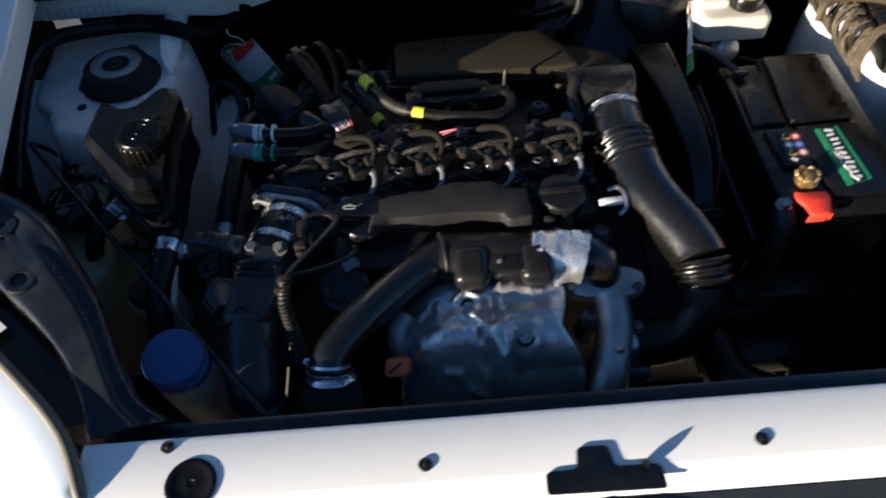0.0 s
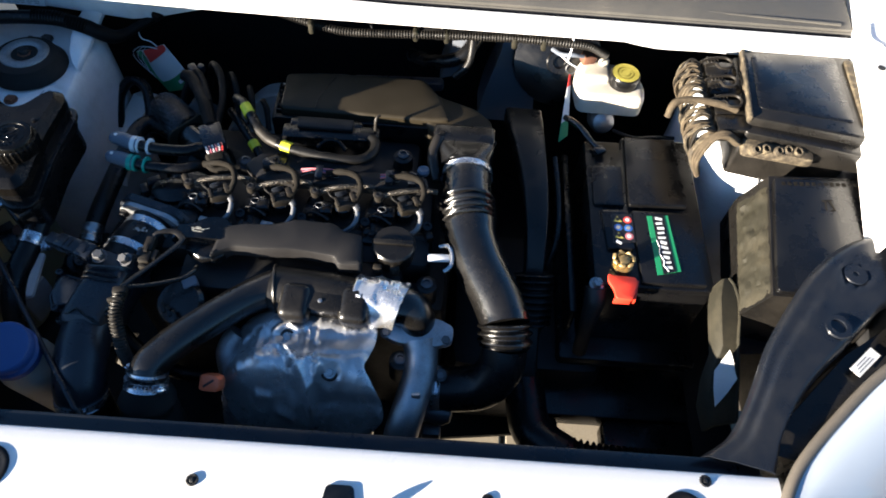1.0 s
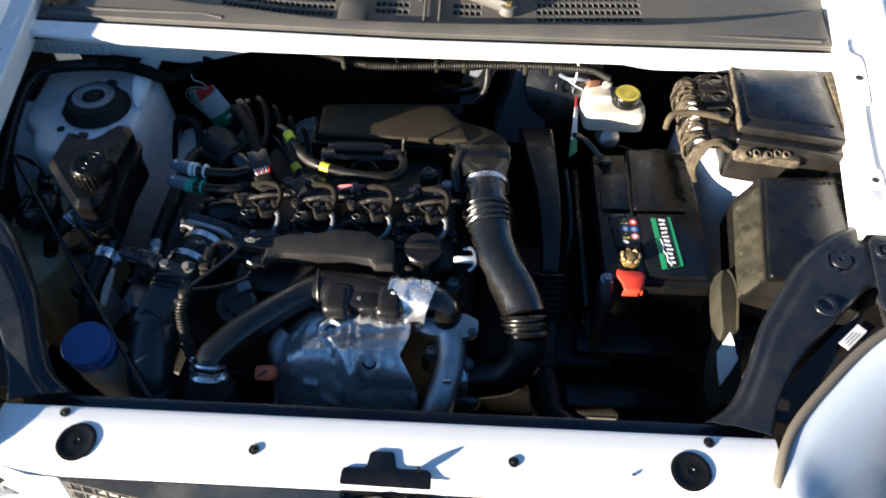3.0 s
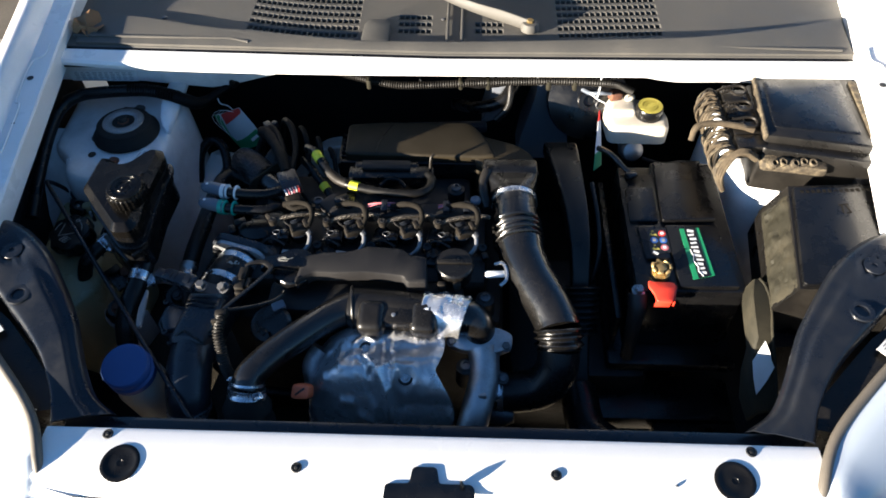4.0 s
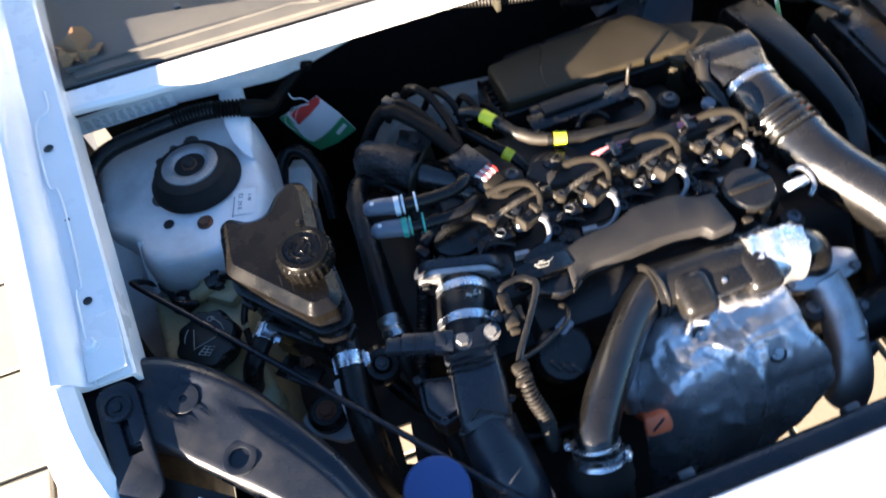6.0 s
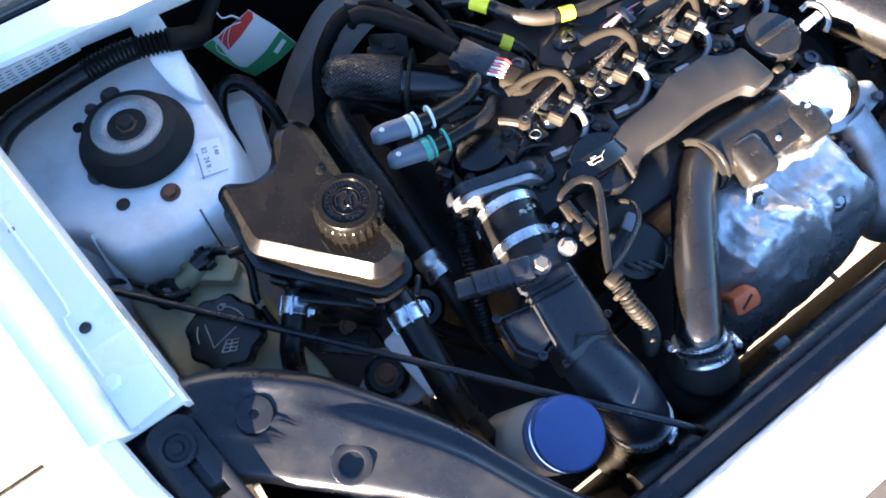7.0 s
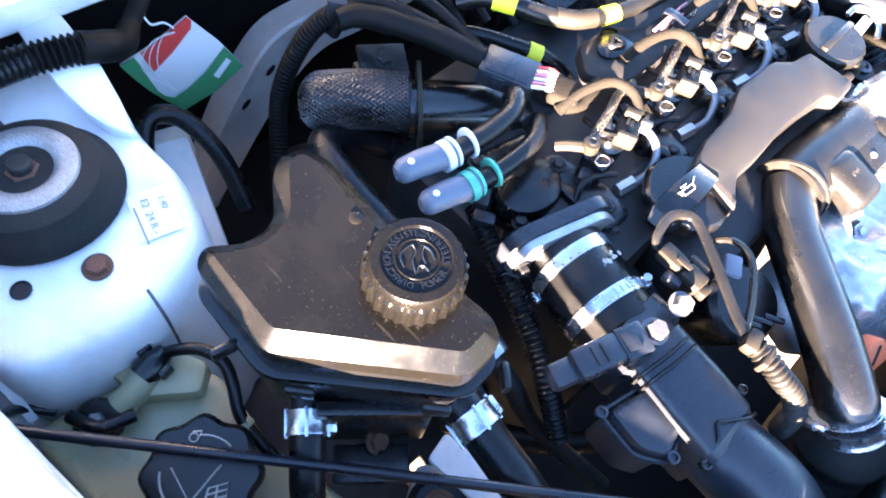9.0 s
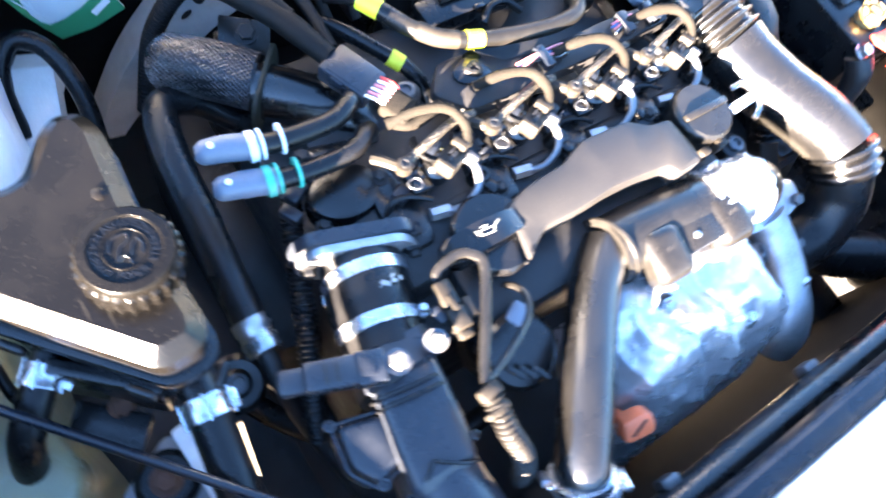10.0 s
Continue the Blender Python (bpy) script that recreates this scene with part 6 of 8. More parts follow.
part("cap", bm, BLUECAP, coolant, "flat blue plastic cap")

# hanging card
card = thing("hanging_card", (-0.46, 0.79, 0.70), "red, white and green service card hanging on string", "card")
L, T, B = Vector((-0.518, 0.803, 0.808)), Vector((-0.449, 0.782, 0.848)), Vector((-0.473, 0.788, 0.722))
ea, eb = (T - L), (B - L)
en = ea.cross(eb).normalized() * -1
if en.y > 0:
    en = -en
def card_patch(name, poly, lift, mat, label=""):
    bm = bmesh.new()
    top = [L + ea * a + eb * b + en * (lift + 0.004 * math.sin(a * 3.0)) for a, b in poly]
    loft(bm, [[p - en * 0.0012 for p in top], top])
    return part(name, bm, mat, card, label)
card_patch("sheet", [(0, 0), (0.5, 0), (1, 0), (1.03, 0.5), (1, 0.97), (0.5, 1.0), (0, 1), (-0.045, 0.75), (-0.06, 0.5), (-0.04, 0.25)], 0.0, PAPER, "white card")
card_patch("red_panel", [(0.30, -0.005), (0.65, -0.005), (1.004, -0.005), (1.012, 0.06), (0.94, 0.125), (0.57, 0.205), (0.20, 0.285), (0.25, 0.14)], 0.0026, REDCARD, "red panel")
card_patch("green_border", [(-0.004, -0.004), (0.20, -0.004), (0.16, 0.16), (0.07, 0.36), (0.0, 0.56), (0.0, 0.68), (0.06, 0.765), (0.30, 0.75), (0.60, 0.70), (1.025, 0.60), (1.004, 0.974), (0.5, 1.004), (-0.004, 1.004), (-0.049, 0.75), (-0.064, 0.5), (-0.044, 0.25)], 0.0022, GREENP, "green border")
card_patch("barcode_patch", [(0.66, 0.79), (0.94, 0.72), (0.95, 0.79), (0.67, 0.86)], 0.0036, PAPER)
bm = bmesh.new()
hp = L + ea * 0.8 + eb * 0.08 + en * 0.002
for k in range(3):
    tube(bm, [hp, hp + Vector((-0.02 - 0.006 * k, -0.008, 0.012)), hp + Vector((-0.034 - 0.008 * k, -0.012, -0.01)), hp + Vector((-0.03 + 0.004 * k, -0.012, -0.045 - 0.008 * k))], 0.0004, 5, 6)
tube(bm, [hp, hp + Vector((-0.012, -0.002, 0.020)), hp + Vector((-0.026, -0.004, 0.028)), hp + Vector((-0.03, 0, 0.042))], 0.0010, 7, 6)
part("string", bm, PAPER, card, "white string")

# main cable along the left wing and cowl
cable = thing("bonnet_cable_loom", (-0.62, 0.76, 0.88), "black convoluted cable loom round the strut tower", "cable")
bm = bmesh.new()
tube(bm, [(-0.800, 0.48, 0.82), (-0.805, 0.56, 0.85), (-0.806, 0.65, 0.880), (-0.796, 0.71, 0.900), (-0.765, 0.742, 0.908), (-0.71, 0.752, 0.911), (-0.64, 0.757, 0.912), (-0.597, 0.755, 0.910)], 0.0125, 14, 8)
part("smooth_run", bm, RUBBER, cable)
bm = bmesh.new()
tube(bm, [(-0.66, 0.756, 0.914), (-0.62, 0.757, 0.913), (-0.585, 0.752, 0.909), (-0.557, 0.747, 0.904)], 0.0120, 16, 8, rings=0.0018, pitch=0.0055)
part("convoluted_run", bm, TAPE, cable)
bm = bmesh.new()
tube(bm, [(-0.562, 0.748, 0.905), (-0.545, 0.747, 0.897), (-0.524, 0.757, 0.880), (-0.505, 0.775, 0.878), (-0.48, 0.79, 0.887), (-0.455, 0.81, 0.893), (-0.43, 0.845, 0.90)], [0.0135, 0.0140, 0.0135, 0.0085, 0.008, 0.008, 0.007], 14, 7, wob=0.15)
part("taped_run", bm, TAPE, cable)
bm = bmesh.new()
box(bm, (-0.445, 0.80, 0.905), (0.016, 0.03, 0.014), (0, 20, -30), bev=0.003)
part("connector", bm, TAPE, cable)

# grey chassis arm behind, and a black belt of hose round its end
rail2 = thing("chassis_arm", (-0.3, 0.88, 0.45), "grey painted chassis arm with two slots", "chassis arm")
bm = bmesh.new()
arm = [(-0.470, 0.400, 0.345), (-0.435, 0.475, 0.395), (-0.400, 0.540, 0.435), (-0.355, 0.600, 0.490), (-0.300, 0.652, 0.545), (-0.235, 0.660, 0.580), (-0.150, 0.650, 0.572), (-0.040, 0.632, 0.570)]
fine_arm = [tuple(p) for p, _ in spline(arm, 4)]
loft(bm, [[(x, 0.905, hi - 0.004), (x, 0.868, hi), (x, 0.864, hi - 0.004), (x, 0.870, (hi + lo) / 2), (x + 0.02, 0.864, lo + 0.004), (x + 0.02, 0.868, lo), (x + 0.02, 0.905, lo)] for x, hi, lo in fine_arm])
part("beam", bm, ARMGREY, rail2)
for x, z in ((-0.352, 0.562), (-0.306, 0.600), (-0.20, 0.615)):
    bm = bmesh.new()
    prism(bm, disc(0, 0, 0.006, 14, 1.6, 0.8), 0, 0.0008, bev=0)
    bm.transform(pose(x, 0.8655, z, 90, 0, 0) @ pose(0, 0, 0, 0, 0, 40))
    part("slot", bm, DARK, rail2)
post = thing("grey_post", (-0.52, 0.69, 0.6), "grey metal post with a black hose looped round it", "bracket")
bm = bmesh.new()
loft(bm, [[(x - 0.019, y + 0.006, z), (x + 0.019, y - 0.006, z), (x + 0.017, y - 0.02, z - 0.03), (x - 0.02, y - 0.01, z - 0.03)] for x, y, z in ((-0.505, 0.775, 0.725), (-0.516, 0.752, 0.735), (-0.530, 0.71, 0.715), (-0.545, 0.665, 0.685), (-0.555, 0.63, 0.65))])
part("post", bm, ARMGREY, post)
bm = bmesh.new()
tube(bm, [(-0.555, 0.70, 0.70), (-0.549, 0.735, 0.75), (-0.525, 0.757, 0.775), (-0.497, 0.745, 0.765), (-0.485, 0.705, 0.735), (-0.49, 0.66, 0.69)], 0.010, 14, 7)
part("hose_loop", bm, RUBBER, post)

# long coolant hose beside the reservoir
ch = thing("coolant_hose", (-0.45, 0.45, 0.75), "long black coolant hose with a steel ferrule", "hose")
bm = bmesh.new()
tube(bm, [(-0.36, 0.575, 0.78), (-0.40, 0.60, 0.81), (-0.435, 0.595, 0.825), (-0.447, 0.55, 0.828), (-0.452, 0.48, 0.825), (-0.457, 0.41, 0.820), (-0.4585, 0.375, 0.815)], 0.0155, 16, 7)
part("hose", bm, RUBBER, ch)
bm = bmesh.new()
lathe(bm, [(0.0165, -0.016), (0.017, -0.014), (0.017, -0.006), (0.0155, -0.004), (0.0155, 0.002), (0.0168, 0.004), (0.0168, 0.015), (0.014, 0.017)], (-0.459, 0.360, 0.812), (0.02, -1, -0.2), 22)
part("ferrule", bm, STEEL, ch, "crimped steel ferrule")
bm = bmesh.new()
tube(bm, [(-0.459, 0.35, 0.81), (-0.458, 0.32, 0.79), (-0.45, 0.28, 0.74), (-0.43, 0.20, 0.70)], 0.009, 12, 6)
part("steel_tail", bm, DARK, ch)
ch2 = thing("convoluted_cable", (-0.41, 0.38, 0.8), "black convoluted cable with a reddish stripe", "cable")
bm = bmesh.new()
tube(bm, [(-0.375, 0.455, 0.83), (-0.392, 0.42, 0.828), (-0.408, 0.375, 0.822), (-0.423, 0.335, 0.815), (-0.438, 0.30, 0.80), (-0.45, 0.26, 0.76)], 0.0095, 14, 8, rings=0.0012, pitch=0.005)
part("sleeve", bm, RUBBER, ch2)
bm = bmesh.new()
box(bm, (-0.373, 0.452, 0.846), (0.022, 0.014, 0.014), (0, 0, 30), bev=0.003)
box(bm, (-0.386, 0.437, 0.842), (0.012, 0.02, 0.012), (0, 0, 30), bev=0.002)
part("plug", bm, BLUEBLK, ch2)

# quick-fit coolant pipes with coloured rings
for ys, zs, col, lab in (((0.497, 0.482), 0.898, STICKER, "white"), ((0.466, 0.452), 0.888, TEAL, "green")):
    y0, y1 = ys
    q = thing("quick_fit_pipe", (-0.40, y0, zs - 0.03), f"blue-grey quick-fit pipe end with {lab} rings", "pipe", "quick-fit pipes")
    bm = bmesh.new()
    tube(bm, [(-0.442, y0, zs), (-0.436, y0 - 0.002, zs), (-0.418, y0 - 0.006, zs), (-0.392, y1, zs)], [0.006, 0.0105, 0.0118, 0.0118], 18, 6)
    part("end_fitting", bm, BLUEGREY, q)
    bm = bmesh.new()
    lathe(bm, [(0.003, 0), (0.003, 0.001), (0, 0.0012)], (-0.430, y0 - 0.004, zs + 0.0105), seg=10)
    part("dot", bm, PAPER, q)
    for dx, w in ((-0.399, 0.007), (-0.391, 0.003), (-0.374, 0.003)):
        bm = bmesh.new()
        lathe(bm, [(0.0115, -w / 2), (0.0135, -w / 2), (0.0137, 0), (0.0135, w / 2), (0.0115, w / 2)], (dx, y1 + 0.001 + (-0.391 - dx) * 0.12, zs), (1, -0.15, 0), 24)
        part("ring", bm, col, q, lab + " ring")
    bm = bmesh.new()
    tube(bm, [(-0.392, y1, zs), (-0.372, y1 - 0.003, zs), (-0.345, y1 - 0.004, zs - 0.001), (-0.318, y1 - 0.001, zs - 0.003), (-0.296, y1 + 0.012, zs - 0.008), (-0.285, y1 + 0.022, zs - 0.03)], 0.0092, 16, 7)
    part("hose", bm, RUBBER, q)

# moulded housing under those pipes
mh = thing("thermostat_housing", (-0.31, 0.46, 0.78), "moulded black housing at the end of the engine", "housing")
bm = bmesh.new()
prism(bm, rounded([(-0.362, 0.445), (-0.345, 0.494), (-0.275, 0.478), (-0.256, 0.424), (-0.29, 0.405), (-0.345, 0.408)], 0.012, 4), 0.72, 0.848, bev=0.012, seg=3)
part("body", bm, BLACK, mh)
bm = bmesh.new()
prism(bm, rounded([(-0.375, 0.40), (-0.37, 0.425), (-0.29, 0.41), (-0.275, 0.38), (-0.30, 0.365), (-0.37, 0.385)], 0.01, 4), 0.70, 0.828, bev=0.012, seg=3)
part("neck", bm, BLACK, mh)
bm = bmesh.new()
loft(bm, [[(-0.335 + r * math.cos(a), 0.43 + 0.75 * r * math.sin(a), z) for a in (2 * math.pi * k / 28 for k in range(28))] for r, z in ((0.038, 0.835), (0.038, 0.848), (0.034, 0.857), (0.022, 0.8625), (0.008, 0.864))])
part("round_boss", bm, BLACK, mh)
for x, y in ((-0.366, 0.412), (-0.350, 0.482), (-0.282, 0.470)):
    bolt("housing_bolt", (x, y, 0.846), (0, 0, 1), 0.006, DARK, mh)

# braided exhaust-gas hose
eg = thing("braided_hose", (-0.38, 0.6, 0.80), "braided heat-sleeved hose with a steel flange", "hose")
bm = bmesh.new()
tube(bm, [(-0.419, 0.643, 0.830), (-0.408, 0.632, 0.836), (-0.380, 0.604, 0.841), (-0.347, 0.574, 0.842)], [0.014, 0.0255, 0.0270, 0.0272], 26, 8)
sleeve = part("sleeve", bm, RUBBER, eg)
bm = bmesh.new()
c0, c1 = Vector((-0.421, 0.645, 0.829)), Vector((-0.347, 0.574, 0.842))
side = (c1 - c0).cross(Vector((0, 0, 1))).normalized()
upv = side.cross(c1 - c0).normalized()
for k in range(84):
    a0 = 2 * math.pi * (k // 2) / 42
    sgn = 1 if k % 2 else -1
    pts = []
    for j in range(49):
        u = j / 48
        rad = (0.0276 - 0.0135 * max(0, (0.18 - u) / 0.18) ** 2.2) + 0.0005 * math.sin(j * math.pi * 0.5 + (k // 2) * math.pi + (0 if k % 2 else math.pi))
        a = a0 + sgn * u * 2.6
        c = c0.lerp(c1, u) + Vector((0, 0, 0.004 * math.sin(u * math.pi)))
        pts.append(c + (side * math.cos(a) + upv * math.sin(a)) * rad)
    tube(bm, pts, 0.00075, 4, 1, straight=True)
tagged(part("braid", bm, BRAIDW, sleeve, "bright braided wire"), "bright braided wire", kind="stuff")
bm = bmesh.new()
prism(bm, rounded([(-0.036, -0.026), (0.036, -0.030), (0.044, 0.0), (0.036, 0.030), (-0.036, 0.026), (-0.044, 0)], 0.012, 4), -0.002, 0.002, bev=0.001)
bm.transform(Matrix.Translation((-0.344, 0.564, 0.842)) @ turn((0.74, -0.66, 0.06)) @ pose(0, 0, 0, 0, 0, 0))
part("flange", bm, OLIVE, eg)
bm = bmesh.new()
tube(bm, [(-0.352, 0.571, 0.838), (-0.32, 0.545, 0.838), (-0.29, 0.52, 0.835), (-0.27, 0.50, 0.82)], 0.0275, 24, 6)
part("black_pipe", bm, BLACKB, eg)

# throttle hose with two clips, sensor and front duct
th = thing("throttle_hose", (-0.36, 0.33, 0.80), "short black rubber throttle hose with two steel clips", "hose")
bm = bmesh.new()
prism(bm, rounded([(-0.058, -0.004), (-0.04, -0.026), (0.035, -0.028), (0.056, -0.004), (0.056, 0.008), (0.035, 0.030), (-0.04, 0.030), (-0.058, 0.008)], 0.01, 4), -0.004, 0.004, bev=0.0015)
bm.transform(Matrix.Translation((-0.353, 0.372, 0.845)) @ turn((-0.28, -0.95, 0.04)))
part("flange", bm, ALU, th, "cast flange plate")
bm = bmesh.new()
prism(bm, rounded([(-0.064, -0.004), (-0.046, -0.030), (0.04, -0.032), (0.062, -0.004), (0.062, 0.010), (0.04, 0.034), (-0.046, 0.034), (-0.064, 0.010)], 0.012, 4), -0.016, -0.0035, bev=0.002)
bm.transform(Matrix.Translation((-0.352, 0.373, 0.844)) @ turn((-0.28, -0.95, 0.04)))
part("back_plate", bm, BLUEBLK, th)
for k in (-1, 1):
    bolt("flange_bolt", Vector((-0.354, 0.368, 0.846)) + Vector((0.046 * k, -0.0135 * k, 0.004)), (-0.28, -0.95, 0.04), 0.006, DARK, th, 0.008)
bm = bmesh.new()
tube(bm, [(-0.350, 0.382, 0.838), (-0.356, 0.358, 0.838), (-0.366, 0.325, 0.841), (-0.372, 0.300, 0.843), (-0.377, 0.282, 0.845)], [0.036, 0.038, 0.0395, 0.038, 0.037], 28, 7)
part("rubber_hose", bm, RUBBER, th)
hose_clamp("hose_clip", (-0.358, 0.352, 0.838), (-0.22, -1, 0.08), 0.0385, th, 0.012, 215)
hose_clamp("hose_clip", (-0.371, 0.306, 0.8425), (-0.22, -1, 0.08), 0.0385, th, 0.012, 20)
bm = bmesh.new()
rs = random.Random(31)
for k in range(9):
    box(bm, (-0.352 + rs.uniform(-0.010, 0.010), 0.333 + rs.uniform(-0.003, 0.003), 0.8785), (rs.uniform(0.002, 0.006), rs.uniform(0.0015, 0.004), 0.0012), (0, 15, rs.uniform(-50, 50)), bev=0)
part("chalk_mark", bm, PALE, th)
md = thing("front_air_duct", (-0.385, 0.19, 0.76), "black moulded air duct with a sensor plug", "duct")
bm = bmesh.new()
loft(bm, [[(x, y, z) for x, z in rounded([(cx - w, 0.80), (cx + w, 0.80), (cx + w, zt), (cx - w, zt)], 0.014, 4)] for y, cx, w, zt in
          ((0.288, -0.376, 0.033, 0.880), (0.262, -0.379, 0.035, 0.883), (0.258, -0.380, 0.031, 0.878), (0.215, -0.387, 0.032, 0.880), (0.180, -0.393, 0.031, 0.880), (0.172, -0.394, 0.029, 0.874))])
part("sensor_body", bm, BLUEBLK, md, angle=30)
bm = bmesh.new()
tube(bm, [(-0.391, 0.182, 0.843), (-0.392, 0.160, 0.842), (-0.389, 0.128, 0.836), (-0.386, 0.100, 0.822), (-0.384, 0.085, 0.80)], [0.034, 0.035, 0.036, 0.035, 0.033], 26, 7)
part("outlet_bend", bm, BLUEBLK, md)
hose_clamp("hose_clip", (-0.3845, 0.088, 0.807), (0.05, -0.55, -1), 0.0345, md, 0.012, 70)
bm = bmesh.new()
tube(bm, [(-0.3845, 0.088, 0.806), (-0.383, 0.078, 0.775), (-0.382, 0.072, 0.73), (-0.38, 0.07, 0.64)], [0.036, 0.037, 0.036, 0.036], 22, 6)
part("lower_hose", bm, RUBBER, md)
for y in (0.252, 0.244):
    bm = bmesh.new()
    tube(bm, [(-0.415, y, 0.862), (-0.409, y, 0.879), (-0.385, y - 0.004, 0.884), (-0.362, y - 0.006, 0.880), (-0.354, y - 0.006, 0.862)], 0.0016, 6, 5)
    part("moulded_rib", bm, BLACK, md)
bm = bmesh.new()
tube(bm, [(-0.424, 0.178, 0.868), (-0.41, 0.182, 0.880), (-0.40, 0.190, 0.882), (-0.393, 0.186, 0.882), (-0.378, 0.176, 0.880), (-0.366, 0.172, 0.874)], 0.0016, 6, 5)
part("moulded_rib", bm, BLACK, md)
bm = bmesh.new()
box(bm, (-0.436, 0.285, 0.893), (0.042, 0.024, 0.020), (0, 0, -19), bev=0.004)
box(bm, (-0.408, 0.2745, 0.895), (0.024, 0.027, 0.018), (0, 0, -19), bev=0.003)
box(bm, (-0.463, 0.2945, 0.890), (0.022, 0.020, 0.016), (0, 0, -19), bev=0.004)
pl = part("sensor_plug", bm, BLUEBLK, md, "blue-grey sensor plug")
bm = bmesh.new()
box(bm, (-0.411, 0.2755, 0.9045), (0.012, 0.015, 0.0015), (0, 0, -19), bev=0.0005)
part("plug_window", bm, NAVY, pl)
bm = bmesh.new()
for dx in (0, 0.008):
    box(bm, (-0.440 + dx, 0.286 - dx * 0.34, 0.9035), (0.003, 0.015, 0.0018), (0, 0, -19), bev=0.0005)
part("plug_ribs", bm, DARK, pl)
bolt("sensor_bolt", (-0.387, 0.268, 0.896), (0, -0.1, 1), 0.0082, ZINC, md, 0.010)
bm = bmesh.new()
prism(bm, rounded([(-0.452, 0.218), (-0.447, 0.252), (-0.412, 0.243), (-0.407, 0.206), (-0.440, 0.198)], 0.006, 3), 0.80, 0.868, bev=0.005)
for p in ((-0.452, 0.255), (-0.438, 0.196), (-0.414, 0.19)):
    lathe(bm, [(0.005, 0), (0.005, 0.004), (0.003, 0.0045), (0.0025, 0.002), (0, 0.002)], (*p, 0.864), seg=14)
part("resonator_box", bm, BLUEBLK, md)
bm = bmesh.new()
edge = rounded([(-0.4555, 0.2165), (-0.4505, 0.2555), (-0.4085, 0.2455), (-0.4035, 0.2040), (-0.4405, 0.1945)], 0.007, 3)
tube(bm, [(x, y, 0.858) for x, y in edge + edge[:1]], 0.0022, 6, 2)
part("box_rim", bm, BLUEBLK, md, "moulded rim round the side box")
for x, y, z in ((-0.358, 0.190, 0.872), (-0.424, 0.176, 0.866)):
    bm = bmesh.new()
    lathe(bm, [(0.0042, -0.004), (0.0042, 0.003), (0.0030, 0.0036), (0.0026, 0.0016), (0, 0.0016)], (x, y, z), seg=14)
    part("screw_boss", bm, BLACK, md)

# sensor plug and twin wires in front of the oil cap
sw = thing("sensor_wiring", (-0.31, 0.25, 0.85), "twin sensor wires running into a pale convoluted sleeve", "cable")
bm = bmesh.new()
tube(bm, [(-0.322, 0.310, 0.890), (-0.318, 0.316, 0.894), (-0.306, 0.320, 0.896), (-0.294, 0.321, 0.896), (-0.284, 0.316, 0.896), (-0.279, 0.303, 0.896), (-0.301, 0.269, 0.898), (-0.327, 0.234, 0.900), (-0.337, 0.218, 0.902)], 0.0026, 8, 8, flat=1.7)
part("wire", bm, DUSTY, sw)
bm = bmesh.new()
tube(bm, [(-0.258, 0.284, 0.862), (-0.254, 0.275, 0.874), (-0.255, 0.262, 0.881), (-0.268, 0.246, 0.886), (-0.303, 0.229, 0.893), (-0.337, 0.218, 0.900)], 0.0032, 8, 8)
part("wire", bm, DUSTY, sw)
bm = bmesh.new()
tube(bm, [(-0.338, 0.206, 0.899), (-0.338, 0.195, 0.897), (-0.338, 0.179, 0.891), (-0.333, 0.160, 0.877), (-0.330, 0.146, 0.855), (-0.328, 0.138, 0.82)], 0.0088, 14, 8, rings=0.0010, pitch=0.0046)
part("convoluted_sleeve", bm, GREYTUBE, sw, "pale dusty convoluted sleeve")
bm = bmesh.new()
box(bm, (-0.338, 0.211, 0.9005), (0.020, 0.013, 0.014), (0, 0, 10), bev=0.004)
box(bm, (-0.340, 0.196, 0.899), (0.021, 0.006, 0.016), (0, 0, 10), bev=0.003)
part("tape_band", bm, BEIGEPL, sw)
bm = bmesh.new()
box(bm, (-0.3225, 0.296, 0.893), (0.014, 0.024, 0.013), (0, 0, -3), bev=0.002)
box(bm, (-0.3235, 0.274, 0.891), (0.017, 0.020, 0.015), (0, 0, -3), bev=0.003)
box(bm, (-0.3105, 0.278, 0.892), (0.008, 0.018, 0.010), (0, 0, -3), bev=0.002)
box(bm, (-0.3230, 0.2865, 0.900), (0.006, 0.014, 0.003), (0, 0, -3), bev=0.001)
box(bm, (-0.3240, 0.261, 0.888), (0.012, 0.008, 0.011), (0, 0, -3), bev=0.002)
part("plug", bm, BEIGEPL, sw, "dirty beige plug")
bm = bmesh.new()
box(bm, (-0.335, 0.285, 0.888), (0.010, 0.016, 0.010), (0, 0, 8), bev=0.003)
part("plug_latch", bm, BLUEBLK, sw)
bolt("fixing_bolt", (-0.350, 0.268, 0.892), (-0.2, -0.3, 1), 0.0075, ZINC, sw, 0.012)
al = thing("pump_motor", (-0.28, 0.24, 0.78), "dark round pump motor with a grey plug", "pump")
bm = bmesh.new()
lathe(bm, [(0.034, -0.06), (0.036, -0.02), (0.036, 0.012), (0.031, 0.018), (0.012, 0.020)], (-0.272, 0.232, 0.835), (-0.1, -0.35, 1), 28)
part("motor", bm, BLACK, al)
bm = bmesh.new()
box(bm, (-0.262, 0.256, 0.858), (0.022, 0.016, 0.014), (0, 0, 30), bev=0.003)
part("plug", bm, BLUEGREY, al, "blue-grey plug")
bm = bmesh.new()
for k in range(3):
    box(bm, (-0.292 + 0.01 * k, 0.214 - 0.006 * k, 0.856), (0.005, 0.018, 0.004), (0, 0, 30), bev=0.001)
part("plug_ribs", bm, BLACK, al)

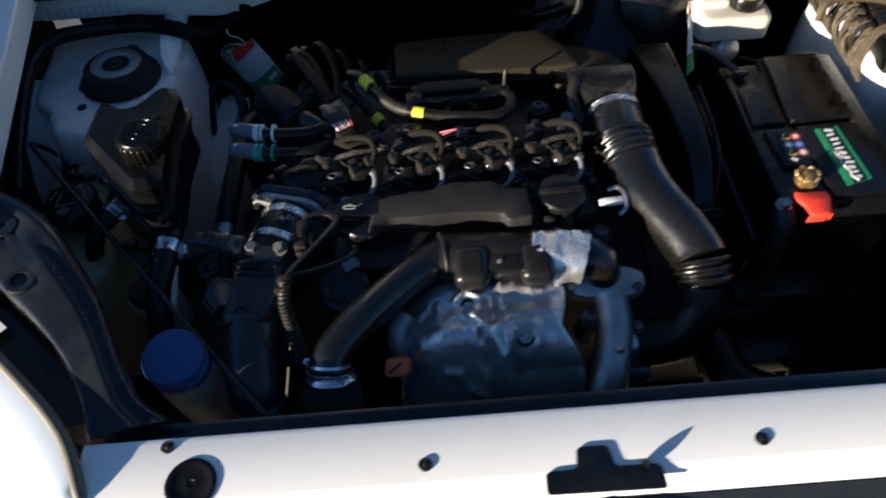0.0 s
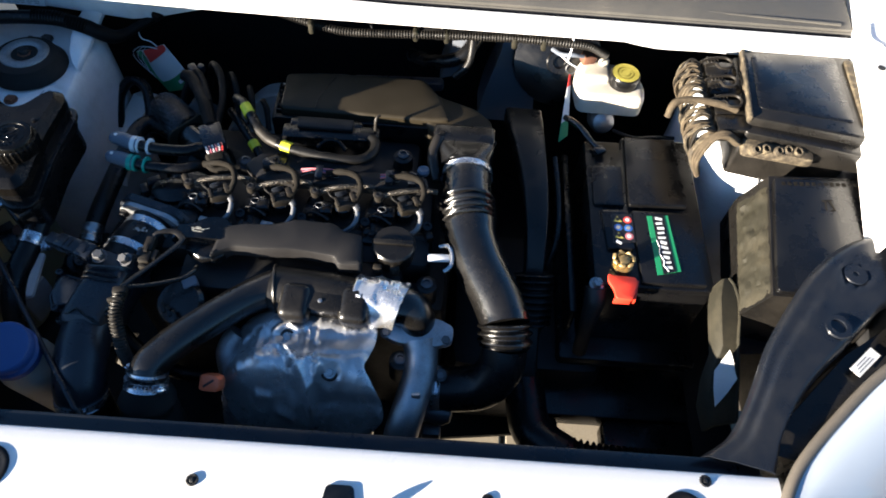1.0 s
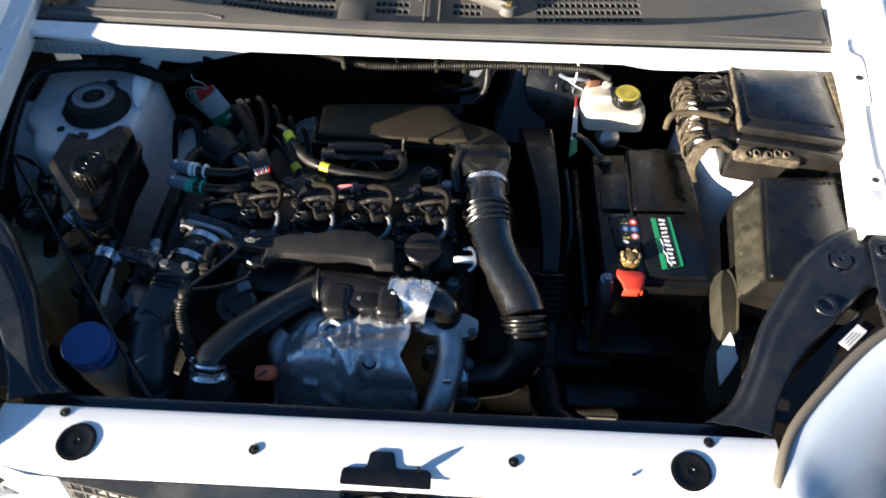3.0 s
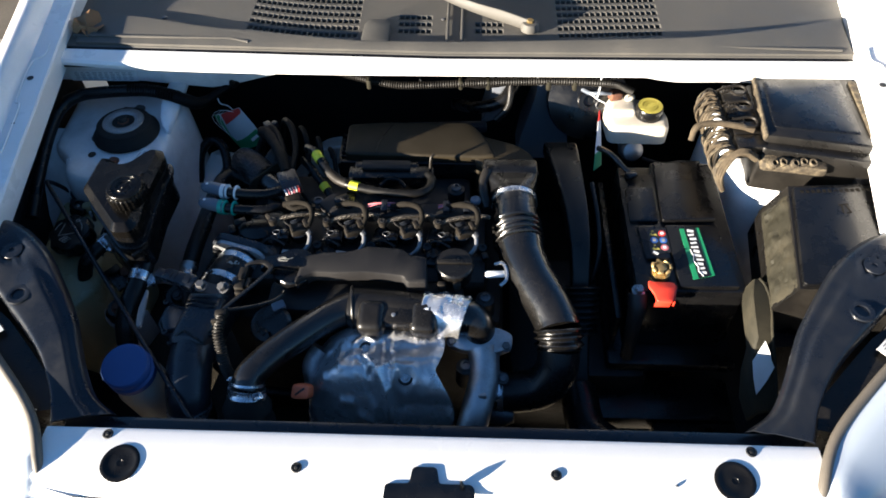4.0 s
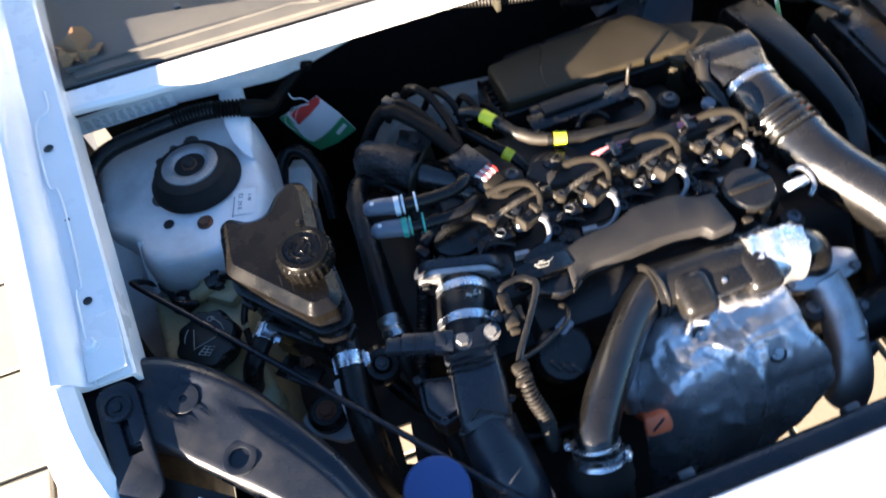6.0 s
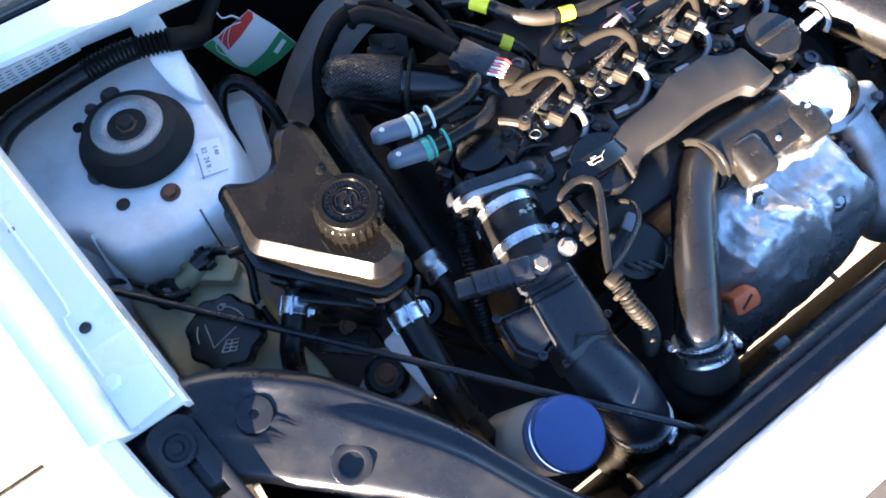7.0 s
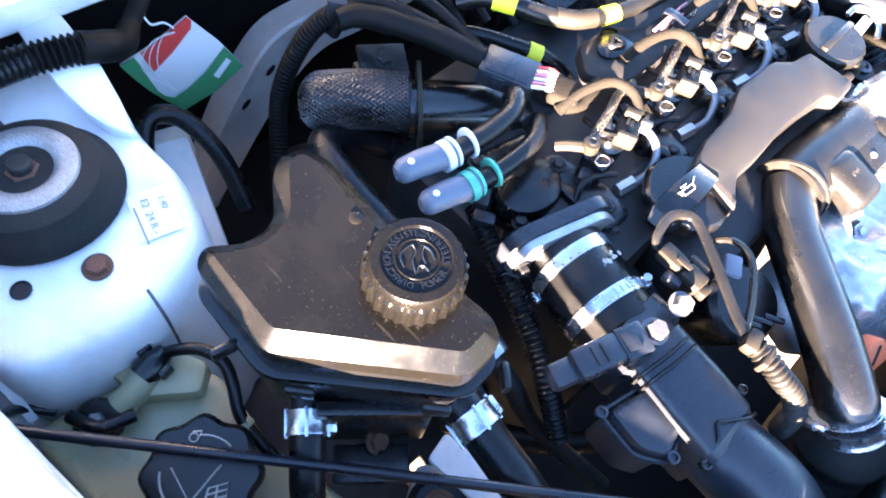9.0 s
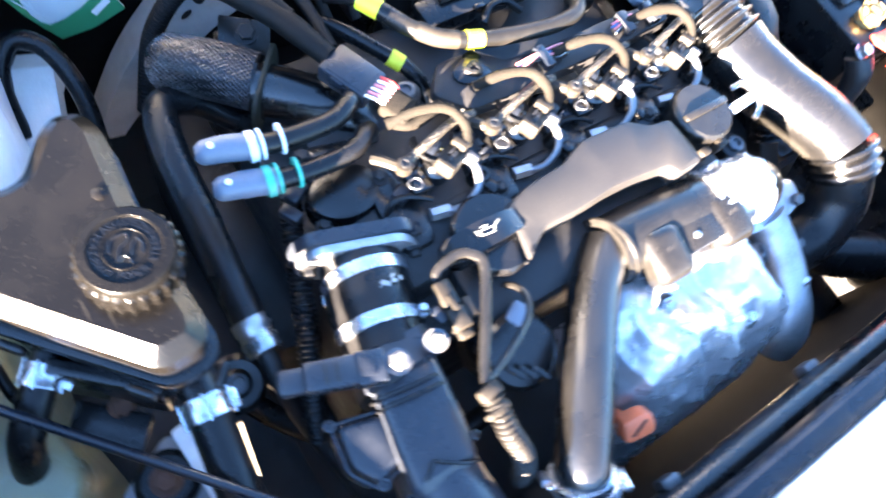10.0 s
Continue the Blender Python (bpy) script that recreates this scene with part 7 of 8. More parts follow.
# main engine harness and connector block
hn = thing("engine_harness", (-0.3, 0.56, 0.87), "black taped engine harness with a square plug and coloured wires", "cable")
bm = bmesh.new()
tube(bm, [(-0.430, 0.68, 0.70), (-0.411, 0.700, 0.753), (-0.400, 0.702, 0.790), (-0.383, 0.698, 0.828), (-0.367, 0.688, 0.860), (-0.352, 0.672, 0.882), (-0.341, 0.655, 0.890)], 0.0095, 14, 8, rings=0.0009, pitch=0.005)
part("convoluted_run", bm, TAPE, hn)
bm = bmesh.new()
tube(bm, [(-0.366, 0.655, 0.893), (-0.350, 0.648, 0.896), (-0.333, 0.625, 0.897), (-0.311, 0.586, 0.896), (-0.292, 0.540, 0.893)], [0.010, 0.011, 0.012, 0.012, 0.011], 14, 7, wob=0.12)
part("taped_run", bm, TAPE, hn)
bm = bmesh.new()
box(bm, (-0.283, 0.516, 0.890), (0.036, 0.052, 0.020), (0, 0, 24), bev=0.003)
box(bm, (-0.283, 0.516, 0.8995), (0.030, 0.040, 0.003), (0, 0, 24), bev=0.001)
box(bm, (-0.300, 0.514, 0.892), (0.006, 0.014, 0.012), (0, 0, 24), bev=0.002)
part("square_plug", bm, BLUEBLK, hn, "blue-grey square plug")
for k in range(6):
    bm = bmesh.new()
    tube(bm, [(-0.286 + 0.0045 * k, 0.488 + 0.0022 * k, 0.899), (-0.279 + 0.0042 * k, 0.476 + 0.0022 * k, 0.902), (-0.272 + 0.003 * k, 0.464 + 0.0022 * k, 0.899)], 0.0018, 6, 3)
    part("wire", bm, (WHITEW, PINKW, WHITEW, PINKW, WHITEW, REDCARD)[k], hn)
bm = bmesh.new()
box(bm, (-0.264, 0.466, 0.896), (0.030, 0.028, 0.014), (0, 0, 28), bev=0.005, seg=3)
part("tape_band", bm, BEIGEHARN, hn)
bm = bmesh.new()
tube(bm, [(-0.275, 0.455, 0.894), (-0.262, 0.448, 0.892), (-0.245, 0.449, 0.894), (-0.225, 0.455, 0.892)], 0.006, 10, 6, wob=0.1)
part("branch", bm, BEIGEHARN, hn)
for pts, r in (([(-0.360, 0.67, 0.86), (-0.345, 0.66, 0.90), (-0.325, 0.635, 0.905), (-0.305, 0.59, 0.90)], 0.006), ([(-0.34, 0.69, 0.84), (-0.32, 0.68, 0.90), (-0.298, 0.65, 0.905), (-0.285, 0.60, 0.895), (-0.285, 0.55, 0.89)], 0.0065),
               ([(-0.30, 0.68, 0.85), (-0.285, 0.665, 0.895), (-0.268, 0.63, 0.895), (-0.262, 0.59, 0.87)], 0.0055), ([(-0.255, 0.66, 0.85), (-0.248, 0.64, 0.89), (-0.238, 0.61, 0.888), (-0.235, 0.585, 0.87)], 0.0055),
               ([(-0.225, 0.64, 0.84), (-0.222, 0.62, 0.88), (-0.212, 0.60, 0.88), (-0.205, 0.57, 0.86)], 0.005)):
    bm = bmesh.new()
    tube(bm, pts, r, 10, 7, wob=0.1)
    part("branch", bm, TAPE, hn)
bm = bmesh.new()
box(bm, (-0.352, 0.668, 0.893), (0.014, 0.024, 0.018), (0, 0, 35), bev=0.003)
box(bm, (-0.340, 0.674, 0.894), (0.012, 0.012, 0.016), (0, 0, -20), bev=0.003)
part("clip", bm, BLUEBLK, hn)
fb = thing("lifting_eye", (-0.325, 0.63, 0.83), "dusty steel lifting eye with a bolt", "bracket")
bm = bmesh.new()
box(bm, (-0.335, 0.625, 0.845), (0.05, 0.035, 0.006), (20, 10, -25), bev=0.002)
box(bm, (-0.36, 0.625, 0.83), (0.012, 0.035, 0.03), (0, 0, -25), bev=0.002)
part("plate", bm, DUSTY, fb)
bolt("eye_bolt", (-0.333, 0.626, 0.848), (-0.1, -0.3, 1), 0.009, DARK, fb)

# taped hose with yellow bands
yh = thing("fuel_return_hose", (-0.13, 0.51, 0.88), "dusty fuel hose with yellow tape bands", "hose")
bm = bmesh.new()
tube(bm, [(-0.262, 0.605, 0.895), (-0.247, 0.590, 0.903), (-0.233, 0.570, 0.905), (-0.214, 0.540, 0.902), (-0.190, 0.516, 0.900), (-0.157, 0.500, 0.899), (-0.115, 0.490, 0.898), (-0.07, 0.4835, 0.898), (-0.035, 0.487, 0.897), (-0.018, 0.505, 0.894), (-0.015, 0.530, 0.890), (-0.024, 0.545, 0.885)], 0.0085, 14, 7)
part("hose", bm, FUELHOSE, yh)
bm = bmesh.new()
tube(bm, [(-0.262, 0.605, 0.895), (-0.247, 0.590, 0.903), (-0.233, 0.570, 0.905), (-0.214, 0.540, 0.902)], 0.0090, 14, 7)
part("black_sleeve", bm, RUBBER, yh)
bm = bmesh.new()
tube(bm, [(-0.205, 0.530, 0.9015), (-0.190, 0.516, 0.900), (-0.172, 0.506, 0.8995)], 0.0092, 14, 5)
part("worn_patch", bm, BEIGEPL, yh)
for p0, p1 in (((-0.240, 0.580, 0.905), (-0.228, 0.561, 0.9047)), ((-0.165, 0.503, 0.8995), (-0.149, 0.498, 0.899))):
    bm = bmesh.new()
    tube(bm, [p0, p1], 0.0096, 16, 2)
    part("yellow_band", bm, YELLOW, yh, "bright yellow tape")
yh2 = thing("fuel_feed_hose", (-0.23, 0.54, 0.85), "dark fuel hose with one yellow band", "hose")
bm = bmesh.new()
tube(bm, [(-0.275, 0.60, 0.87), (-0.255, 0.575, 0.872), (-0.235, 0.548, 0.868), (-0.217, 0.525, 0.862), (-0.205, 0.505, 0.85), (-0.20, 0.48, 0.83)], 0.008, 12, 7)
part("hose", bm, RUBBER, yh2)
bm = bmesh.new()
tube(bm, [(-0.226, 0.536, 0.8655), (-0.217, 0.525, 0.862)], 0.0092, 14, 2)
part("yellow_band", bm, YELLOW, yh2, "bright yellow tape")

# ---- right side of the bay ----
bat = thing("battery", (0.443, 0.47, 0.66), "black car battery with a green and a warning label", "battery")
bm = bmesh.new()
box(bm, (0.443, 0.472, 0.752), (0.184, 0.318, 0.16), bev=0.006)
part("case", bm, BLACK, bat)
bm = bmesh.new()
prism(bm, rounded([(0.349, 0.315), (0.537, 0.315), (0.537, 0.632), (0.415, 0.632), (0.413, 0.60), (0.349, 0.60)], 0.006, 3), 0.83, 0.842, bev=0.003)
part("lid", bm, BLACK, bat)
for o, z in (([(0.421, 0.319), (0.524, 0.321), (0.513, 0.462), (0.417, 0.460)], 0.851), ([(0.414, 0.470), (0.512, 0.474), (0.510, 0.626), (0.418, 0.624)], 0.853), ([(0.355, 0.470), (0.408, 0.471), (0.410, 0.560), (0.357, 0.558)], 0.848),
             ([(0.372, 0.380), (0.416, 0.382), (0.412, 0.460), (0.366, 0.458)], 0.850)):
    bm = bmesh.new()
    prism(bm, rounded(o, 0.004, 3), 0.838, z, bev=0.0025)
    part("lid_panel", bm, BLACK, bat)
bm = bmesh.new()
prism(bm, [(0.441, 0.449), (0.476, 0.453), (0.484, 0.344), (0.446, 0.334)], 0.8515, 0.8522, bev=0)
gl = part("green_label", bm, GREENP, bat, "green and black label with white strokes")
bm = bmesh.new()
prism(bm, [(0.449, 0.450), (0.469, 0.452), (0.476, 0.342), (0.455, 0.336)], 0.8524, 0.8528, bev=0)
part("label_band", bm, LABELBLACK, gl)
rs = random.Random(12)
for k in range(11):
    bm = bmesh.new()
    y = 0.444 - k * 0.0095
    x = 0.4595 + 0.0006 * k
    box(bm, (x + rs.uniform(-0.001, 0.001), y, 0.8531), (rs.uniform(0.009, 0.013), rs.uniform(0.0035, 0.006), 0.0004), (0, 0, rs.uniform(-14, 14)), bev=0)
    part("stroke_bar", bm, PAPER, gl)
bm = bmesh.new()
tube(bm, [(0.4515, 0.40, 0.8532), (0.455, 0.385, 0.8532), (0.453, 0.375, 0.8532), (0.459, 0.36, 0.8532), (0.4575, 0.352, 0.8532), (0.464, 0.341, 0.8532)], 0.0008, 5, 1, straight=True)
part("lightning_line", bm, PAPER, gl)
bm = bmesh.new()
prism(bm, [(0.382, 0.448), (0.417, 0.451), (0.418, 0.395), (0.382, 0.389)], 0.8505, 0.8511, bev=0)
wl = part("warning_label", bm, LABELBLACK, bat, "black label with coloured warning signs")
for k, mat in enumerate((YELCAP, REDCARD, BLUEPRINT, BLUEPRINT, YELCAP, PINKW)):
    x, y = 0.3915 + 0.0165 * (k % 2), 0.4385 - 0.0165 * (k // 2)
    bm = bmesh.new()
    if mat is YELCAP:
        prism(bm, [(x - 0.007, y - 0.005), (x + 0.007, y - 0.005), (x, y + 0.007)], 0.8512, 0.8516, bev=0)
    else:
        prism(bm, disc(x, y, 0.0068, 20), 0.8512, 0.8516, bev=0)
    sg = part("sign", bm, mat, wl)
    bm = bmesh.new()
    prism(bm, disc(x, y, 0.0036, 10), 0.8517, 0.8520, bev=0)
    part("sign_mark", bm, PAPER if k in (1, 5) else LABELBLACK if mat is YELCAP else PALE, wl)
bm = bmesh.new()
box(bm, (0.390, 0.3925, 0.8516), (0.010, 0.005, 0.0004), (0, 0, -35), bev=0)
part("white_patch", bm, PAPER, wl)
bm = bmesh.new()
lathe(bm, [(0.016, 0.0), (0.0165, 0.012), (0.012, 0.013), (0.0095, 0.014), (0.009, 0.024), (0.0075, 0.025)], (0.393, 0.352, 0.838), seg=24)
tm = part("terminal", bm, BRASS, bat, "brass-coloured battery terminal")
bm = bmesh.new()
for k in range(7):
    a = k * 0.9
    box(bm, (0.393 + 0.014 * math.cos(a), 0.354 + 0.012 * math.sin(a), 0.858), (0.006, 0.011, 0.010), (20 * k, 30, 52 * k), bev=0.002)
part("clamp", bm, BRASS, tm)
red = thing("terminal_cover", (0.39, 0.31, 0.835), "open red plastic terminal cover", "terminal cover")
bm = bmesh.new()
prism(bm, rounded([(0.368, 0.331), (0.377, 0.328), (0.411, 0.327), (0.414, 0.318), (0.403, 0.285), (0.377, 0.287), (0.375, 0.302), (0.367, 0.318)], 0.004, 3), 0.848, 0.853, bev=0.0015)
part("flap", bm, REDP, red)
bm = bmesh.new()
box(bm, (0.388, 0.288, 0.842), (0.026, 0.003, 0.014), bev=0.001)
box(bm, (0.411, 0.306, 0.842), (0.003, 0.036, 0.014), (0, 0, -14), bev=0.001)
part("rim", bm, REDP, red)
hd = thing("battery_hold_down", (0.352, 0.31, 0.74), "dark battery clamp with a steel bolt", "clamp")
bm = bmesh.new()
tube(bm, [(0.352, 0.316, 0.832), (0.352, 0.300, 0.815), (0.350, 0.285, 0.77), (0.35, 0.27, 0.70)], [0.017, 0.017, 0.013, 0.012], 14, 5)
part("strap", bm, DARK, hd)
bolt("clamp_bolt", (0.352, 0.318, 0.838), (0, -0.2, 1), 0.0085, STEEL, hd, 0.012)
bm = bmesh.new()
box(bm, (0.352, 0.296, 0.822), (0.012, 0.010, 0.008), (30, 0, 0), bev=0.002)
part("lug", bm, ZINC, hd)
ng = thing("earth_lead", (0.35, 0.62, 0.84), "grey earth lead and lug behind the battery", "cable")
bm = bmesh.new()
tube(bm, [(0.315, 0.665, 0.85), (0.335, 0.64, 0.858), (0.355, 0.61, 0.855), (0.372, 0.59, 0.85)], 0.0055, 10, 6, wob=0.2)
box(bm, (0.372, 0.588, 0.851), (0.022, 0.018, 0.010), (0, 0, 30), bev=0.004)
part("lead", bm, BLACKB, ng)
tr = thing("battery_tray", (0.44, 0.45, 0.6), "black plastic battery tray", "tray")
bm = bmesh.new()
box(bm, (0.44, 0.46, 0.655), (0.24, 0.38, 0.03), bev=0.01)
part("base", bm, BLACK, tr)
bm = bmesh.new()
box(bm, (0.327, 0.47, 0.72), (0.012, 0.34, 0.12), bev=0.004)
part("side_wall", bm, BLACK, tr)
for at, size in (((0.42, 0.25, 0.56), (0.30, 0.10, 0.05)), ((0.302, 0.12, 0.56), (0.064, 0.16, 0.05)), ((0.49, 0.12, 0.56), (0.16, 0.16, 0.05))):
    bm = bmesh.new()
    box(bm, at, size, bev=0.012)
    part("front_ledge", bm, BLACK, tr)

# fuse box and its plugs
fuse = thing("fuse_box", (0.68, 0.60, 0.85), "dusty black fuse box with wide plugs", "fuse box")
bm = bmesh.new()
prism(bm, rounded([(0.592, 0.735), (0.790, 0.738), (0.780, 0.514), (0.582, 0.552)], 0.008, 3), 0.86, 0.958, bev=0.004)
part("base", bm, DUSTY, fuse)
bm = bmesh.new()
prism(bm, rounded([(0.604, 0.738), (0.792, 0.740), (0.782, 0.536), (0.586, 0.570)], 0.008, 3), 0.95, 0.974, bev=0.005)
part("lid", bm, DUSTY, fuse)
bm = bmesh.new()
prism(bm, rounded([(0.616, 0.726), (0.765, 0.730), (0.757, 0.570), (0.604, 0.592)], 0.010, 3), 0.970, 0.9755, bev=0.003)
part("raised_panel", bm, BLACK, fuse, "cleaner raised lid panel")
bm = bmesh.new()
box(bm, (0.596, 0.652, 0.970), (0.006, 0.17, 0.016), (0, 0, -5.5), bev=0.003)
part("lid_rib", bm, MUD, fuse, "dust-caked rib")
bm = bmesh.new()
box(bm, (0.779, 0.637, 0.971), (0.013, 0.17, 0.016), (0, 0, -3.0), bev=0.003)
part("lid_rib", bm, MUD, fuse, "dust-caked rib")
rs = random.Random(21)
for k in range(5):
    x = 0.598 + 0.018 * k
    bm = bmesh.new()
    lathe(bm, [(0.0085, 0), (0.008, 0.014), (0.005, 0.016), (0.0045, 0.008), (0, 0.008)], (x, 0.533 + rs.uniform(-0.003, 0.003), 0.936), (rs.uniform(-0.3, 0.3), -0.5, 1), 14)
    part("cable_gland", bm, MUD, fuse, "mud-caked cable gland")
bm = bmesh.new()
box(bm, (0.638, 0.536, 0.934), (0.115, 0.032, 0.022), (0, 0, -8), bev=0.008)
part("front_flange", bm, MUD, fuse)
for k, y in enumerate((0.700, 0.655, 0.608, 0.572)):
    pg = bmesh.new()
    box(pg, (0.566, y, 0.944), (0.056, 0.036, 0.030), (0, 0, 3), bev=0.005)
    plug = part("wide_plug", pg, DUSTY, fuse, "dusty black wide plug with a lever")
    if k < 3:
        b = bmesh.new()
        for q in range(4):
            box(b, (0.541 + 0.006 * q, y + 0.008, 0.967), (0.0025, 0.014, 0.006), (0, 0, 3), bev=0.0008, seg=1)
        tube(b, [(0.530, y + 0.004, 0.966), (0.548, y + 0.010, 0.970), (0.572, y + 0.014, 0.970), (0.582, y + 0.004, 0.970), (0.576, y - 0.010, 0.970), (0.560, y - 0.012, 0.970), (0.552, y - 0.002, 0.970), (0.535, y - 0.006, 0.967)], 0.0026, 7, 6)
        part("lever", b, BEIGEPL, plug)
    for j in range(10):
        b = bmesh.new()
        yy = y - 0.017 + j * 0.0038
        bow = rs.uniform(-0.006, 0.006)
        tube(b, [(0.534, yy, 0.952), (0.518, yy + rs.uniform(-0.004, 0.004), 0.958 + rs.uniform(-0.006, 0.003)), (0.503 + bow, yy - 0.004, 0.948 + bow), (0.500 + bow, yy - 0.010, 0.925), (0.516, yy - 0.014, 0.89)], rs.uniform(0.0017, 0.0030), 6, 6, wob=0.35)
        part("wire", b, (DUSTWIRE, MUD, DUSTWIRE, BEIGEPL, MUD)[(j + k) % 5], plug)
bm = bmesh.new()
tube(bm, [(0.575, 0.596, 0.962), (0.55, 0.602, 0.966), (0.51, 0.608, 0.967), (0.482, 0.606, 0.965), (0.470, 0.600, 0.958), (0.466, 0.592, 0.940)], 0.0058, 12, 7, wob=0.2)
part("thick_lead", bm, DUSTWIRE, fuse, "dust-caked thick lead")
for j in range(9):
    bm = bmesh.new()
    a, b2 = rs.uniform(-0.012, 0.012), rs.uniform(-0.008, 0.008)
    tube(bm, [(0.575, 0.545 + a, 0.94 + b2), (0.552, 0.548 + a, 0.952 + b2), (0.528 + b2, 0.545 + a, 0.945 + b2), (0.512 + b2, 0.530 + a, 0.915), (0.525, 0.52, 0.88)], rs.uniform(0.0025, 0.0042), 8, 6, wob=0.35)
    part("loom_strand", bm, (DUSTWIRE, MUD, DUSTWIRE)[j % 3], fuse)

ec = thing("control_box", (0.67, 0.38, 0.78), "black control box with dust-caked sides", "control box")
bm = bmesh.new()
loft(bm, [[(0.552, 0.262, 0.80), (0.745, 0.250, 0.80), (0.795, 0.500, 0.80), (0.588, 0.486, 0.80)],
          [(0.555, 0.264, 0.862), (0.745, 0.255, 0.87), (0.795, 0.500, 0.87), (0.592, 0.490, 0.862)],
          [(0.584, 0.268, 0.920), (0.738, 0.264, 0.925), (0.792, 0.500, 0.925), (0.624, 0.495, 0.920)]])
part("case", bm, DUSTY, ec, "dust-streaked case", angle=20)
bm = bmesh.new()
prism(bm, rounded([(0.588, 0.272), (0.734, 0.268), (0.786, 0.494), (0.628, 0.488)], 0.008, 3), 0.916, 0.928, bev=0.003)
part("top", bm, BLACK, ec)
b = bmesh.new()
grid = []
for j in range(45):
    row = []
    for i in range(15):
        u, v = i / 14, j / 44
        y = 0.268 + 0.214 * v
        x0, x1 = 0.556 + 0.165 * (y - 0.264), 0.585 + 0.178 * (y - 0.268)
        q = Vector((u * 0.06, y, 0.3))
        lump = 0.004 + 0.005 * max(0, noise.noise(q * 45)) + 0.003 * noise.noise(q * 130) + 0.0015 * noise.noise(q * 320)
        lump *= min(1, 6 * u, 6 * (1 - u), 10 * v, 10 * (1 - v)) + 0.1
        row.append(b.verts.new((x0 + (x1 - x0) * u - lump, y, 0.862 + 0.056 * u + lump * 0.5)))
    grid.append(row)
for j in range(44):
    for i in range(14):
        b.faces.new((grid[j][i], grid[j][i + 1], grid[j + 1][i + 1], grid[j + 1][i]))
part("side_dirt", b, OLIVE, ec, "olive dust caked on the sloping side")
rs = random.Random(5)
for k in range(14):
    b = bmesh.new()
    box(b, (0.640 + 0.0098 * k, 0.4745 + 0.0006 * k, 0.9285), (0.006, rs.uniform(0.003, 0.008), 0.0006), (0, 0, 4), bev=0)
    part("moulded_bar", b, BEIGEHARN, ec)
for p in ([(0.690, 0.432), (0.706, 0.434)], [(0.695, 0.432), (0.693, 0.414)], [(0.702, 0.433), (0.706, 0.414), (0.699, 0.414)]):
    b = bmesh.new()
    tube(b, [(x + 0.004, y + 0.012, 0.9285) for x, y in p], 0.0012, 5, 1, straight=True)
    part("moulded_bar", b, BEIGEHARN, ec)

pb = thing("side_bracket", (0.535, 0.22, 0.70), "dusty olive steel plate with a white sticker", "bracket")
bm = bmesh.new()
st = [(-1, 0.540, 0.327, 0.866, 0.552, 0.328, 0.866), (-0.8, 0.534, 0.312, 0.869, 0.557, 0.314, 0.868), (-0.5, 0.529, 0.293, 0.868, 0.560, 0.289, 0.866), (0, 0.525, 0.262, 0.866, 0.557, 0.258, 0.862),
      (0.3, 0.522, 0.215, 0.858, 0.551, 0.218, 0.854), (0.6, 0.516, 0.190, 0.828, 0.556, 0.188, 0.826), (1, 0.516, 0.158, 0.794, 0.560, 0.160, 0.80), (1.2, 0.530, 0.130, 0.765, 0.566, 0.135, 0.77)]
loft(bm, [[(xl - 0.006, yl, zl - 0.03), (xl, yl, zl - 0.004), (xl + 0.004, yl, zl), (xr - 0.003, yr, zr), (xr, yr, zr - 0.004), (xr, yr, zr - 0.008), (xl + 0.006, yl, zl - 0.008), (xl, yl, zl - 0.03)] for _, xl, yl, zl, xr, yr, zr in st])
part("plate", bm, OLIVE, pb)
bm = bmesh.new()
tube(bm, [(xr, yr, zr - 0.001) for _, _, _, _, xr, yr, zr in st], 0.0028, 8, 4)
part("rolled_rim", bm, OLIVE, pb)
bm = bmesh.new()
loft(bm, [[(0.534, 0.2075, 0.8560 + d), (0.537, 0.202, 0.852 + d), (0.543, 0.193, 0.842 + d), (0.545, 0.186, 0.835 + d), (0.551, 0.177, 0.826 + d), (0.540, 0.161, 0.808 + d), (0.527, 0.147, 0.789 + d), (0.520, 0.166, 0.811 + d), (0.5165, 0.185, 0.832 + d)] for d in (0.0045, 0.0030)])
part("sticker", bm, STICKER, pb, "white torn sticker")
bm = bmesh.new()
box(bm, (0.60, 0.255, 0.80), (0.14, 0.04, 0.005), (0, 8, 8), bev=0.002)
part("stay", bm, NAVY, pb)

# brake fluid reservoir, cylinder and servo
bf = thing("brake_fluid_reservoir", (0.405, 0.75, 0.80), "milky brake fluid reservoir with a black and yellow cap", "reservoir")
bm = bmesh.new()
prism(bm, rounded([(0.342, 0.706), (0.462, 0.704), (0.466, 0.745), (0.448, 0.795), (0.350, 0.812), (0.336, 0.775)], 0.016, 4), 0.826, 0.868, bev=0.010, seg=3)
prism(bm, rounded([(0.342, 0.742), (0.40, 0.742), (0.40, 0.805), (0.350, 0.808)], 0.012, 4), 0.86, 0.880, bev=0.008, seg=3)
part("body", bm, RESWHITE, bf)
bm = bmesh.new()
lathe(bm, [(0.027, -0.004), (0.0275, 0.0), (0.0275, 0.018), (0.0255, 0.021), (0, 0.0215)], (0.424, 0.748, 0.870), seg=60, ribs=30, depth=0.0005, only=(1, 2))
bcap = part("cap", bm, BLACK, bf, "black cap with yellow printed rings")
